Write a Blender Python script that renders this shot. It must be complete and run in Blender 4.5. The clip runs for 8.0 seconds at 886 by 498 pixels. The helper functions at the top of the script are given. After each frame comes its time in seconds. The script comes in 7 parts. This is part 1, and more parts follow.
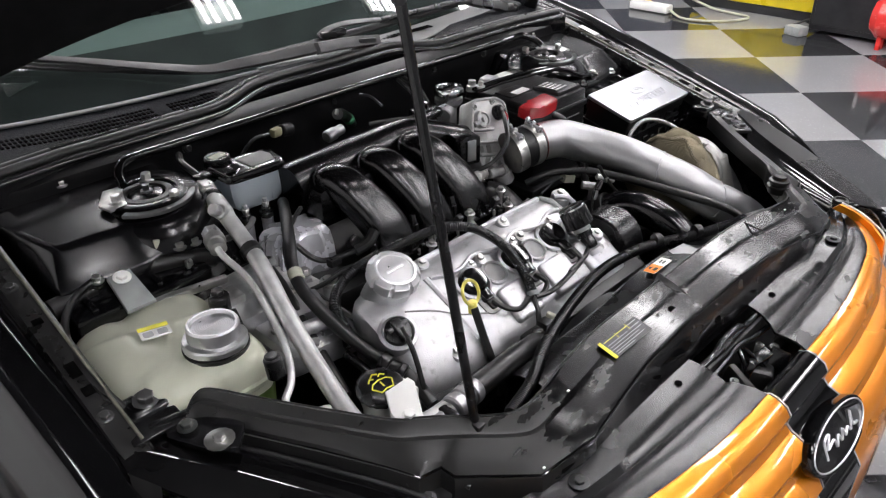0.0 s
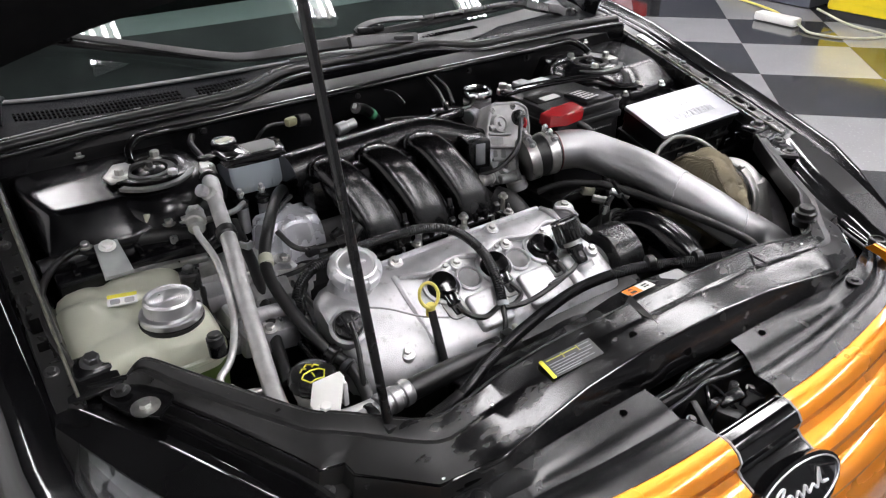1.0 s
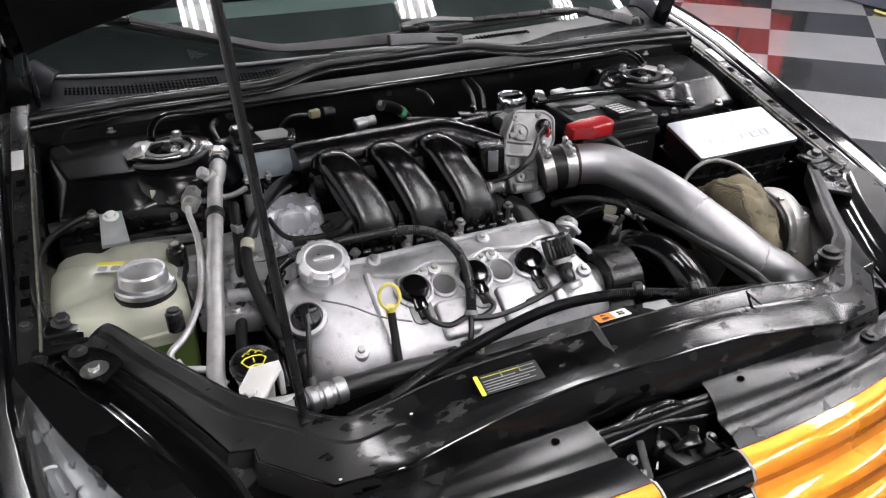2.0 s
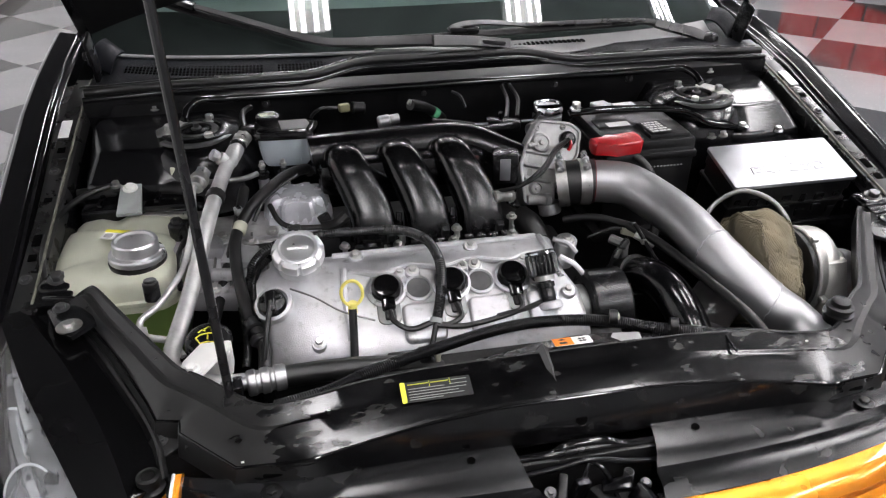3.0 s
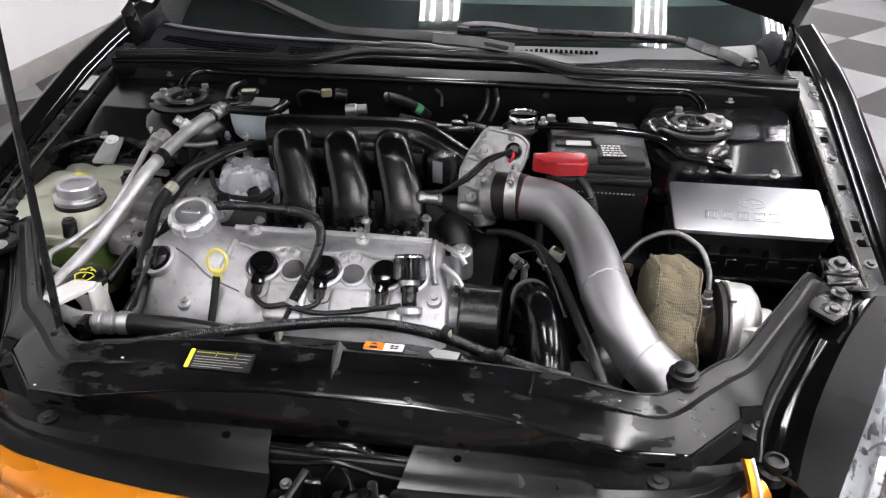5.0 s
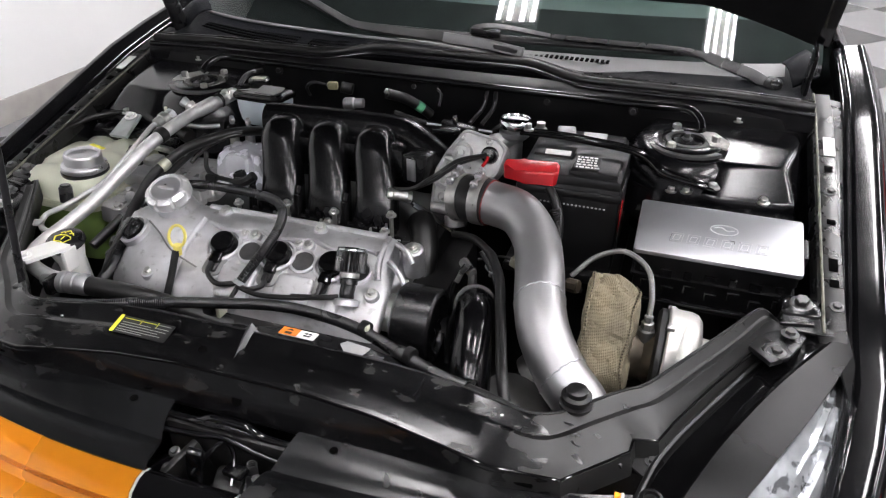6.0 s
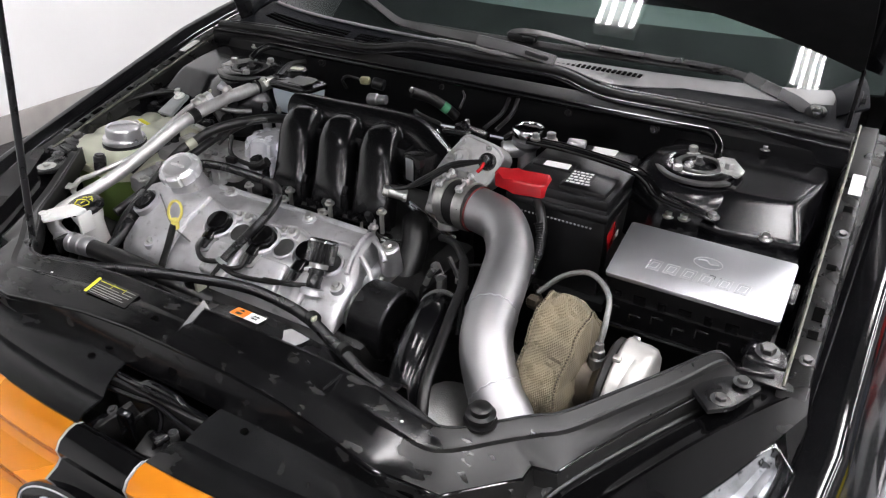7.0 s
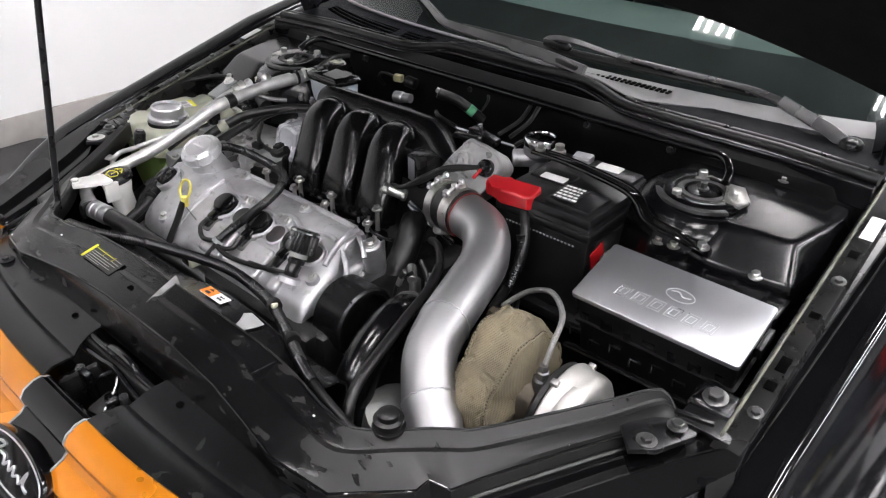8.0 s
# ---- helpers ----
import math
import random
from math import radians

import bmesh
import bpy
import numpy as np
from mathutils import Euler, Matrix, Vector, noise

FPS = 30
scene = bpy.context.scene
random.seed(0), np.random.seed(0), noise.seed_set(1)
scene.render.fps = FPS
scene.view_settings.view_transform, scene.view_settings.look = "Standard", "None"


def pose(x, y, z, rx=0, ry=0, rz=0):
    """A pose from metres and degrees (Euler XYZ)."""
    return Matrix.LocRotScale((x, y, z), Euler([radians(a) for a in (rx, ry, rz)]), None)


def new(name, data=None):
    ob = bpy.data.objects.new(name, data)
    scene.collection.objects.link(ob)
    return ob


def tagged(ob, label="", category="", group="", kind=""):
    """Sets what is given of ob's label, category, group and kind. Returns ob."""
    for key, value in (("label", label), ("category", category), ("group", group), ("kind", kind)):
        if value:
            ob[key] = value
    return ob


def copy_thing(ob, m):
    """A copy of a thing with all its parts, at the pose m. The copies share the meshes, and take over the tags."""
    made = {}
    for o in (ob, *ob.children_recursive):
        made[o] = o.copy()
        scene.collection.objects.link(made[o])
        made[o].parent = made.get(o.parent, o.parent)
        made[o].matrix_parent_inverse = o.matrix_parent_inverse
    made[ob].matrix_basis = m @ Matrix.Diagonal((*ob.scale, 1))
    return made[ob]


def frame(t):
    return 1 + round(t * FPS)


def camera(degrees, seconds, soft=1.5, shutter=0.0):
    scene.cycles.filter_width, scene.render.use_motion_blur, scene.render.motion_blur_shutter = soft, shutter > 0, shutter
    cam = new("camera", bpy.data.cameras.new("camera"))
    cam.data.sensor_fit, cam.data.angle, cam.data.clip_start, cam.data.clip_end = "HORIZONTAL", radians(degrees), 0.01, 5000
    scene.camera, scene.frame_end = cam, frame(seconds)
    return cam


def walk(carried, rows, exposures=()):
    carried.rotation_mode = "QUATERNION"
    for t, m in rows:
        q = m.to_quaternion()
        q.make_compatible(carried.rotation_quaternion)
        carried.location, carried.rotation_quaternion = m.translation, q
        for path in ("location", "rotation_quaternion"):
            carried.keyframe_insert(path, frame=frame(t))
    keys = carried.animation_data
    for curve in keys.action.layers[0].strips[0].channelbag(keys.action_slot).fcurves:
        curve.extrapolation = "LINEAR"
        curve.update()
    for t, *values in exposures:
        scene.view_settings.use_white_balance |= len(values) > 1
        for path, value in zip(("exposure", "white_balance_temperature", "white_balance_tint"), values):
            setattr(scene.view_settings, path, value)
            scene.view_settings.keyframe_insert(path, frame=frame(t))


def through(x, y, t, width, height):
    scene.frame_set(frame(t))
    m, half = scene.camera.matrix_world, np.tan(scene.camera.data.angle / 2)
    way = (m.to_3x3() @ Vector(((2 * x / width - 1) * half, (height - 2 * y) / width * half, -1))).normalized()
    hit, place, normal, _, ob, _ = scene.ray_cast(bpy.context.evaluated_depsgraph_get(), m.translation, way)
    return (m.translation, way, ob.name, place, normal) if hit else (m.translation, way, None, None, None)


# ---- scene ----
cam = camera(61.4, 8.0, soft=1.2)
PATH = [
    (0.0, -0.9759, -0.3718, 1.4344, 59.349, 0.894, -45.532),
    (0.5, -0.8879, -0.4531, 1.4337, 59.385, 0.77, -40.257),
    (1.0, -0.7928, -0.5202, 1.4333, 59.417, 0.673, -34.91),
    (1.5, -0.6873, -0.5788, 1.4333, 59.446, 0.56, -29.324),
    (3.0, -0.3218, -0.6963, 1.4389, 59.401, 0.255, -11.142),
    (3.5, -0.1923, -0.7125, 1.4389, 59.413, 0.126, -5.307),
    (4.0, -0.0584, -0.7217, 1.4399, 59.331, 0.022, -0.436),
    (4.5, 0.0851, -0.7216, 1.4403, 59.253, -0.032, 3.535),
    (5.0, 0.2302, -0.7125, 1.4401, 59.231, -0.152, 7.877),
    (6.5, 0.6379, -0.5972, 1.4418, 59.208, -0.485, 24.408),
    (7.0, 0.7534, -0.5312, 1.4438, 59.151, -0.602, 30.402),
    (7.5, 0.8552, -0.4578, 1.4457, 59.061, -0.726, 36.052),
    (8.0, 0.9459, -0.378, 1.449, 58.95, -0.908, 41.522),
]
walk(cam, [(t, pose(*p)) for t, *p in PATH], [(0.0, 0.25), (3.0, 0.37), (8.0, 0.42)])

# ---- light: a closed showroom lit by fluorescent tubes ----
TUBE_LIGHT = 36.0
world = bpy.data.worlds.new("room_air")
world.use_nodes = True
world.node_tree.nodes["Background"].inputs[0].default_value = (0.9, 0.95, 1.0, 1)
world.node_tree.nodes["Background"].inputs[1].default_value = 0.05
scene.world = world


# ---- materials ----
def make(name, base, rough, metal=0.0, var=0.25, scale=12.0, bump=0.15, grain=220.0, coat=0.0, stain=None, stain_at=0.55, stain_scale=9.0, spec=0.5, piece=0.0, stretch=None, stain_rough=None, edge=0.06, speck=None, ends=None):
    """A surface with broad stains and fine grain in metres of the thing itself."""
    m = bpy.data.materials.new(name)
    m.use_nodes = True
    nt = m.node_tree
    b = nt.nodes["Principled BSDF"]
    b.inputs["Roughness"].default_value = rough
    b.inputs["Metallic"].default_value = metal
    b.inputs["Specular IOR Level"].default_value = spec
    b.inputs["Coat Weight"].default_value = coat
    b.inputs["Coat Roughness"].default_value = 0.04
    tc = nt.nodes.new("ShaderNodeTexCoord")

    def tex(s, detail=4.0):
        n = nt.nodes.new("ShaderNodeTexNoise")
        n.inputs["Scale"].default_value, n.inputs["Detail"].default_value = s, detail
        if stretch and s == stain_scale:
            mp = nt.nodes.new("ShaderNodeMapping")
            mp.inputs["Scale"].default_value = stretch
            nt.links.new(tc.outputs["Object"], mp.inputs["Vector"])
            nt.links.new(mp.outputs[0], n.inputs["Vector"])
        else:
            nt.links.new(tc.outputs["Object"], n.inputs["Vector"])
        return n.outputs["Fac"]

    def ramp(src, lo, hi, c0, c1):
        r = nt.nodes.new("ShaderNodeValToRGB")
        r.color_ramp.elements[0].position, r.color_ramp.elements[1].position = lo, hi
        r.color_ramp.elements[0].color, r.color_ramp.elements[1].color = (*c0, 1), (*c1, 1)
        nt.links.new(src, r.inputs[0])
        return r.outputs[0]

    broad, fine = tex(scale), tex(grain, 2.0)
    lo = [max(0, c * (1 - var)) for c in base]
    hi = [min(1, c * (1 + var)) for c in base]
    col = ramp(broad, 0.3, 0.7, lo, hi)
    if stain:
        spots = tex(stain_scale, 8.0)
        if ends:
            # more dirt towards both ends of the thing
            far, sep, size = nt.nodes.new("ShaderNodeMapRange"), nt.nodes.new("ShaderNodeSeparateXYZ"), nt.nodes.new("ShaderNodeMath")
            size.operation = "ABSOLUTE"
            nt.links.new(tc.outputs["Object"], sep.inputs[0])
            nt.links.new(sep.outputs[0], size.inputs[0])
            nt.links.new(size.outputs[0], far.inputs[0])
            far.inputs[1].default_value, far.inputs[2].default_value, far.inputs[4].default_value = ends
            more = nt.nodes.new("ShaderNodeMath")
            nt.links.new(spots, more.inputs[0])
            nt.links.new(far.outputs[0], more.inputs[1])
            spots = more.outputs[0]
        mask = ramp(spots, stain_at, stain_at + edge, (0, 0, 0), (1, 1, 1))
        mix = nt.nodes.new("ShaderNodeMix")
        mix.data_type = "RGBA"
        mix.inputs[7].default_value = (*stain, 1)
        nt.links.new(mask, mix.inputs[0])
        nt.links.new(col, mix.inputs[6])
        col = mix.outputs[2]
    if speck:
        dots = ramp(tex(330.0, 3.0), 0.66, 0.70, (0, 0, 0), (1, 1, 1))
        md = nt.nodes.new("ShaderNodeMix")
        md.data_type = "RGBA"
        md.inputs[7].default_value = (speck, speck, speck, 1)
        nt.links.new(dots, md.inputs[0])
        nt.links.new(col, md.inputs[6])
        col = md.outputs[2]
    if piece:
        info = nt.nodes.new("ShaderNodeObjectInfo")
        hsv = nt.nodes.new("ShaderNodeHueSaturation")
        rng = nt.nodes.new("ShaderNodeMapRange")
        rng.inputs[3].default_value, rng.inputs[4].default_value = 1 - piece, 1 + piece
        nt.links.new(info.outputs["Random"], rng.inputs[0])
        nt.links.new(rng.outputs[0], hsv.inputs["Value"])
        nt.links.new(col, hsv.inputs["Color"])
        col = hsv.outputs[0]
    nt.links.new(col, b.inputs["Base Color"])
    rr = ramp(broad, 0.25, 0.75, (max(0.02, rough * 0.8),) * 3, (min(1, rough * 1.25),) * 3)
    if stain and stain_rough:
        mr = nt.nodes.new("ShaderNodeMix")
        mr.data_type = "RGBA"
        mr.inputs[7].default_value = (stain_rough, stain_rough, stain_rough, 1)
        nt.links.new(mask, mr.inputs[0])
        nt.links.new(rr, mr.inputs[6])
        rr = mr.outputs[2]
    nt.links.new(rr, b.inputs["Roughness"])
    if bump:
        bp = nt.nodes.new("ShaderNodeBump")
        bp.inputs["Strength"].default_value, bp.inputs["Distance"].default_value = bump, 0.001
        nt.links.new(fine, bp.inputs["Height"])
        nt.links.new(bp.outputs[0], b.inputs["Normal"])
    return m


def glow(name, colour, strength):
    m = bpy.data.materials.new(name)
    m.use_nodes = True
    nt = m.node_tree
    e = nt.nodes.new("ShaderNodeEmission")
    e.inputs[0].default_value, e.inputs[1].default_value = (*colour, 1), strength
    nt.links.new(e.outputs[0], nt.nodes["Material Output"].inputs[0])
    return m


def clear(name, tint, rough=0.0, ior=1.5):
    """Thin clear glass or plastic: it lets light straight through and mirrors at its face."""
    m = bpy.data.materials.new(name)
    m.use_nodes = True
    nt = m.node_tree
    t = nt.nodes.new("ShaderNodeBsdfTransparent")
    g = nt.nodes.new("ShaderNodeBsdfGlossy")
    f = nt.nodes.new("ShaderNodeFresnel")
    x = nt.nodes.new("ShaderNodeMixShader")
    t.inputs[0].default_value = (*tint, 1)
    g.inputs["Roughness"].default_value = rough
    f.inputs[0].default_value = ior
    nt.links.new(f.outputs[0], x.inputs[0])
    nt.links.new(t.outputs[0], x.inputs[1])
    nt.links.new(g.outputs[0], x.inputs[2])
    nt.links.new(x.outputs[0], nt.nodes["Material Output"].inputs[0])
    return m


def milky(name, colour, through=0.45, rough=0.35):
    """Cloudy plastic that passes some light through its wall."""
    m = bpy.data.materials.new(name)
    m.use_nodes = True
    nt = m.node_tree
    b = nt.nodes["Principled BSDF"]
    tc = nt.nodes.new("ShaderNodeTexCoord")
    n = nt.nodes.new("ShaderNodeTexNoise")
    n.inputs["Scale"].default_value = 14
    r = nt.nodes.new("ShaderNodeValToRGB")
    r.color_ramp.elements[0].position, r.color_ramp.elements[1].position = 0.3, 0.75
    r.color_ramp.elements[0].color = (*[c * 0.92 for c in colour], 1)
    r.color_ramp.elements[1].color = (*colour, 1)
    nt.links.new(tc.outputs["Object"], n.inputs["Vector"])
    nt.links.new(n.outputs["Fac"], r.inputs[0])
    nt.links.new(r.outputs[0], b.inputs["Base Color"])
    b.inputs["Roughness"].default_value = rough
    tr = nt.nodes.new("ShaderNodeBsdfTranslucent")
    nt.links.new(r.outputs[0], tr.inputs[0])
    x = nt.nodes.new("ShaderNodeMixShader")
    x.inputs[0].default_value = through
    nt.links.new(b.outputs[0], x.inputs[1])
    nt.links.new(tr.outputs[0], x.inputs[2])
    nt.links.new(x.outputs[0], nt.nodes["Material Output"].inputs[0])
    return m


def woven(name, base):
    """Coarse woven glass-fibre cloth, creased."""
    m = make(name, base, 0.85, var=0.35, scale=18, bump=0)
    nt = m.node_tree
    b = nt.nodes["Principled BSDF"]
    tc = nt.nodes["Texture Coordinate"]
    waves = []
    for axis in ((1, 0.35, 0), (-0.2, 1, 0.9)):
        mp = nt.nodes.new("ShaderNodeVectorMath")
        mp.operation = "DOT_PRODUCT"
        mp.inputs[1].default_value = axis
        nt.links.new(tc.outputs["Object"], mp.inputs[0])
        s = nt.nodes.new("ShaderNodeMath")
        s.operation = "MULTIPLY"
        s.inputs[1].default_value = 2200
        nt.links.new(mp.outputs["Value"], s.inputs[0])
        w = nt.nodes.new("ShaderNodeMath")
        w.operation = "SINE"
        nt.links.new(s.outputs[0], w.inputs[0])
        waves.append(w.outputs[0])
    a = nt.nodes.new("ShaderNodeMath")
    a.operation = "ADD"
    nt.links.new(waves[0], a.inputs[0])
    nt.links.new(waves[1], a.inputs[1])
    bp = nt.nodes.new("ShaderNodeBump")
    bp.inputs["Strength"].default_value, bp.inputs["Distance"].default_value = 0.50, 0.0009
    nt.links.new(a.outputs[0], bp.inputs["Height"])
    nt.links.new(bp.outputs[0], b.inputs["Normal"])
    return m


M = dict(
    paint=make("black_paint", (0.003, 0.003, 0.0034), 0.10, var=0.2, bump=0, coat=0.12, spec=0.5),
    bay=make("black_bay_paint", (0.0028, 0.0028, 0.0034), 0.20, var=0.3, bump=0.03, coat=0.0, spec=0.5),
    underhood=make("hood_liner", (0.002, 0.002, 0.0022), 0.7, bump=0.1, spec=0.26),
    plastic=make("black_plastic", (0.0055, 0.0055, 0.006), 0.32, var=0.3, bump=0.3, grain=900, spec=0.48),
    cover=make("dusty_plastic", (0.0030, 0.0030, 0.0033), 0.15, var=0.4, scale=9, bump=0, stain=(0.0115, 0.0114, 0.0112), stain_at=0.56, stain_scale=34.0, stretch=(0.6, 1.5, 1.0), spec=0.42, stain_rough=0.40, edge=0.14, ends=(0.33, 0.50, 0.34)),
    lampblack=make("headlight_black", (0.0025, 0.0025, 0.0027), 0.08, var=0.2, bump=0, spec=0.5),
    panel=make("grey_black_plastic", (0.005, 0.0052, 0.0056), 0.22, var=0.4, scale=8, bump=0.02, grain=1200, spec=0.42, stain=(0.009, 0.009, 0.0095), stain_at=0.60, stain_scale=12, stain_rough=0.40),
    satin=make("satin_black_plastic", (0.0055, 0.0055, 0.006), 0.26, var=0.25, bump=0.12, grain=700, spec=0.5),
    manifold=make("moulded_black_nylon", (0.003, 0.003, 0.0034), 0.23, var=0.15, bump=0, grain=900, spec=0.5),
    rubber=make("black_rubber", (0.006, 0.006, 0.006), 0.34, var=0.3, bump=0.3, grain=500, spec=0.45),
    # near-black base carries the deep shade low in the engine bay
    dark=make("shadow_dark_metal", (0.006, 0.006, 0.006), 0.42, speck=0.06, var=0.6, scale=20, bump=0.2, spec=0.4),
    cowl=make("cowl_plastic", (0.0035, 0.004, 0.0055), 0.45, var=0.2, bump=0.4, grain=1500, spec=0.08),
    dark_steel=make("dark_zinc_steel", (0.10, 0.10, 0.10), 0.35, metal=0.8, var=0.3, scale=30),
    # base lifted from black to grey to paint in the arms' lamp sheen
    armgrey=make("sheen_grey_wiper_paint", (0.05, 0.05, 0.05), 0.33, var=0.3, scale=14, bump=0.1, spec=0.6),
    cowl_pale=make("faded_cowl_plastic", (0.16, 0.16, 0.16), 0.5, var=0.2, scale=9, bump=0.4, grain=1200),
    cast=make("cast_aluminium", (0.53, 0.53, 0.54), 0.44, metal=0.9, var=0.20, scale=24, bump=0.5, grain=600, stain=(0.36, 0.36, 0.355), stain_at=0.60, stain_scale=55, edge=0.12),
    housing_cast=make("grey_cast_aluminium", (0.36, 0.36, 0.355), 0.52, metal=0.7, var=0.2, scale=40, bump=0.5, grain=600),
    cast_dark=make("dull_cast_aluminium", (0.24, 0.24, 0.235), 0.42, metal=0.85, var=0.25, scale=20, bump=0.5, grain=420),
    satin_alu=make("satin_aluminium_tube", (0.39, 0.39, 0.395), 0.42, metal=0.92, var=0.08, scale=6, bump=0.08, grain=1400),
    brushed=make("brushed_aluminium", (0.50, 0.51, 0.53), 0.36, metal=0.9, var=0.08, scale=5, bump=0.12, grain=900),
    frosted=make("bead_blasted_aluminium", (0.80, 0.80, 0.81), 0.36, metal=0.85, var=0.05, bump=0.1),
    dash=make("dashboard_skin", (0.085, 0.10, 0.095), 0.6, var=0.1, scale=6, bump=0.3, grain=600),
    wall_mid=make("light_grey_wall_paint", (0.26, 0.265, 0.275), 0.55, var=0.05, scale=1.5, bump=0.1),
    wall_grey=make("grey_wall_paint", (0.10, 0.105, 0.115), 0.55, var=0.05, scale=1.5, bump=0.1),
    # near-black paint that stands in for the darkness inside holes and slots
    hole_shade=make("hole_shade_black", (0.0008, 0.0008, 0.0008), 0.9, var=0.1, bump=0, spec=0.03),
    mask=make("gloss_headlight_mask", (0.003, 0.003, 0.0033), 0.28, var=0.1, scale=5, bump=0, spec=0.18),
    silvered=make("silvered_lamp_bowl", (0.74, 0.75, 0.76), 0.16, metal=0.7, var=0.2, scale=40, bump=0.6, grain=90, stain=(0.16, 0.165, 0.17), stain_at=0.56, stain_scale=38, edge=0.05),
    pale_alu=make("oxidised_aluminium_pipe", (0.62, 0.62, 0.61), 0.42, metal=0.75, var=0.18, scale=40, bump=0.3, grain=500),
    ear=make("frosted_lug_plastic", (0.27, 0.285, 0.28), 0.4, var=0.15, scale=30),
    gear_alu=make("oxidised_cast_aluminium", (0.60, 0.60, 0.59), 0.34, metal=0.50, var=0.25, scale=30, bump=0.5, grain=450, stain=(0.22, 0.21, 0.20), stain_at=0.60, stain_scale=40, edge=0.14),
    shift_alu=make("bright_cast_housing", (0.74, 0.75, 0.79), 0.26, metal=0.45, var=0.12, scale=30, bump=0.3, grain=500),
    comp=make("sand_cast_compressor", (0.52, 0.515, 0.49), 0.46, metal=0.75, var=0.12, scale=30, bump=0.4, grain=500),
    lip=make("worn_primer", (0.11, 0.11, 0.085), 0.4, var=0.5, scale=60, bump=0.2),
    rail=make("rail_bay_paint", (0.010, 0.010, 0.0098), 0.28, var=0.15, scale=25, bump=0.03, spec=0.6),
    fire=make("bulkhead_black", (0.0015, 0.0015, 0.0018), 0.42, var=0.4, bump=0.2, spec=0.3),
    turned=make("turned_aluminium", (0.66, 0.66, 0.67), 0.30, metal=0.95, var=0.06, scale=30, bump=0.0),
    chrome=make("chrome", (0.75, 0.76, 0.77), 0.07, metal=1.0, var=0.05, bump=0),
    steel=make("zinc_steel", (0.52, 0.52, 0.50), 0.32, metal=0.95, var=0.2, scale=60, bump=0.2),
    white=make("white_plastic", (0.78, 0.78, 0.75), 0.4, var=0.08, bump=0.1),
    dullclip=make("aged_cream_plastic", (0.20, 0.19, 0.11), 0.45, var=0.3),
    clip=make("cream_plastic", (0.42, 0.42, 0.33), 0.45, var=0.2),
    orange=make("orange_metallic_paint", (0.74, 0.24, 0.006), 0.27, metal=0.55, var=0.12, scale=4, bump=0.15, grain=2600, coat=0.8),
    red=make("red_plastic", (0.36, 0.010, 0.014), 0.24, var=0.15, bump=0.15),
    red_rubber=make("red_silicone", (0.13, 0.012, 0.010), 0.45),
    yellow=make("yellow_plastic", (0.80, 0.70, 0.16), 0.45, var=0.12),
    yellow_print=make("yellow_print", (0.78, 0.72, 0.05), 0.5, var=0.05, bump=0),
    white_print=make("white_print", (0.80, 0.80, 0.78), 0.5, var=0.05, bump=0),
    grey_print=make("grey_print", (0.32, 0.32, 0.32), 0.5, var=0.1, bump=0),
    black_print=make("black_print", (0.012, 0.012, 0.012), 0.5, var=0.1, bump=0),
    orange_print=make("orange_print", (0.80, 0.22, 0.02), 0.5, var=0.05, bump=0),
    tan=woven("woven_heat_blanket", (0.170, 0.145, 0.095)),
    braid=make("braided_steel", (0.27, 0.27, 0.26), 0.35, metal=0.8, var=0.25, scale=400, bump=0.9, grain=900),
    rust=make("heat_tinted_steel", (0.075, 0.062, 0.045), 0.45, metal=0.6, var=0.4, scale=40),
    tank=milky("cloudy_tank_plastic", (0.93, 0.95, 0.78), 0.50, 0.20),
    green_tape=make("green_tape", (0.08, 0.30, 0.16), 0.5, var=0.3, scale=80),
    tank_low=milky("coolant_behind_plastic", (0.17, 0.26, 0.07), 0.3),
    bluish=milky("bluish_tank_plastic", (0.60, 0.67, 0.72), 0.3),
    glass=clear("windscreen_glass", (0.55, 0.70, 0.66), 0.0, 1.55),
    lens=clear("clear_lens", (0.85, 0.87, 0.88), 0.0, 1.5),
    tile_light=make("light_vinyl_tile", (0.25, 0.25, 0.255), 0.10, var=0.05, scale=3, bump=0.03, grain=60, stain=(0.31, 0.31, 0.31), stain_at=0.6, stain_scale=70, piece=0.05),
    tile_dark=make("dark_vinyl_tile", (0.030, 0.030, 0.032), 0.09, var=0.5, scale=7, bump=0.02, grain=60, stain=(0.075, 0.075, 0.075), stain_at=0.62, stain_scale=48, edge=0.10, piece=0.08),
    grout=make("tile_bed", (0.10, 0.10, 0.10), 0.6),
    wall=make("white_wall_paint", (0.80, 0.80, 0.79), 0.6, var=0.03, scale=1.5, bump=0.15, grain=150),
    base=make("grey_vinyl_baseboard", (0.36, 0.34, 0.32), 0.45, var=0.1),
    ceiling=make("ceiling_paint", (0.06, 0.061, 0.063), 0.8, var=0.04, scale=2),
    shopyellow=make("yellow_enamel", (0.78, 0.62, 0.02), 0.3, var=0.1, scale=5),
    shopblack=make("black_enamel", (0.02, 0.02, 0.022), 0.35, var=0.3),
    shopred=make("red_enamel", (0.60, 0.03, 0.025), 0.25, var=0.1, coat=0.4),
    bluegrey=make("blue_grey_board", (0.10, 0.11, 0.14), 0.5, var=0.1, scale=3),
    tube=glow("fluorescent_tube", (0.985, 0.955, 0.99), TUBE_LIGHT),
)


# ---- building blocks ----
def V(*p):
    return Vector(p)


def thing(name, loc, label, category, group="", kind=""):
    ob = new(name)
    ob.empty_display_size = 0.02
    ob.location = loc
    return tagged(ob, label, category, group, kind)


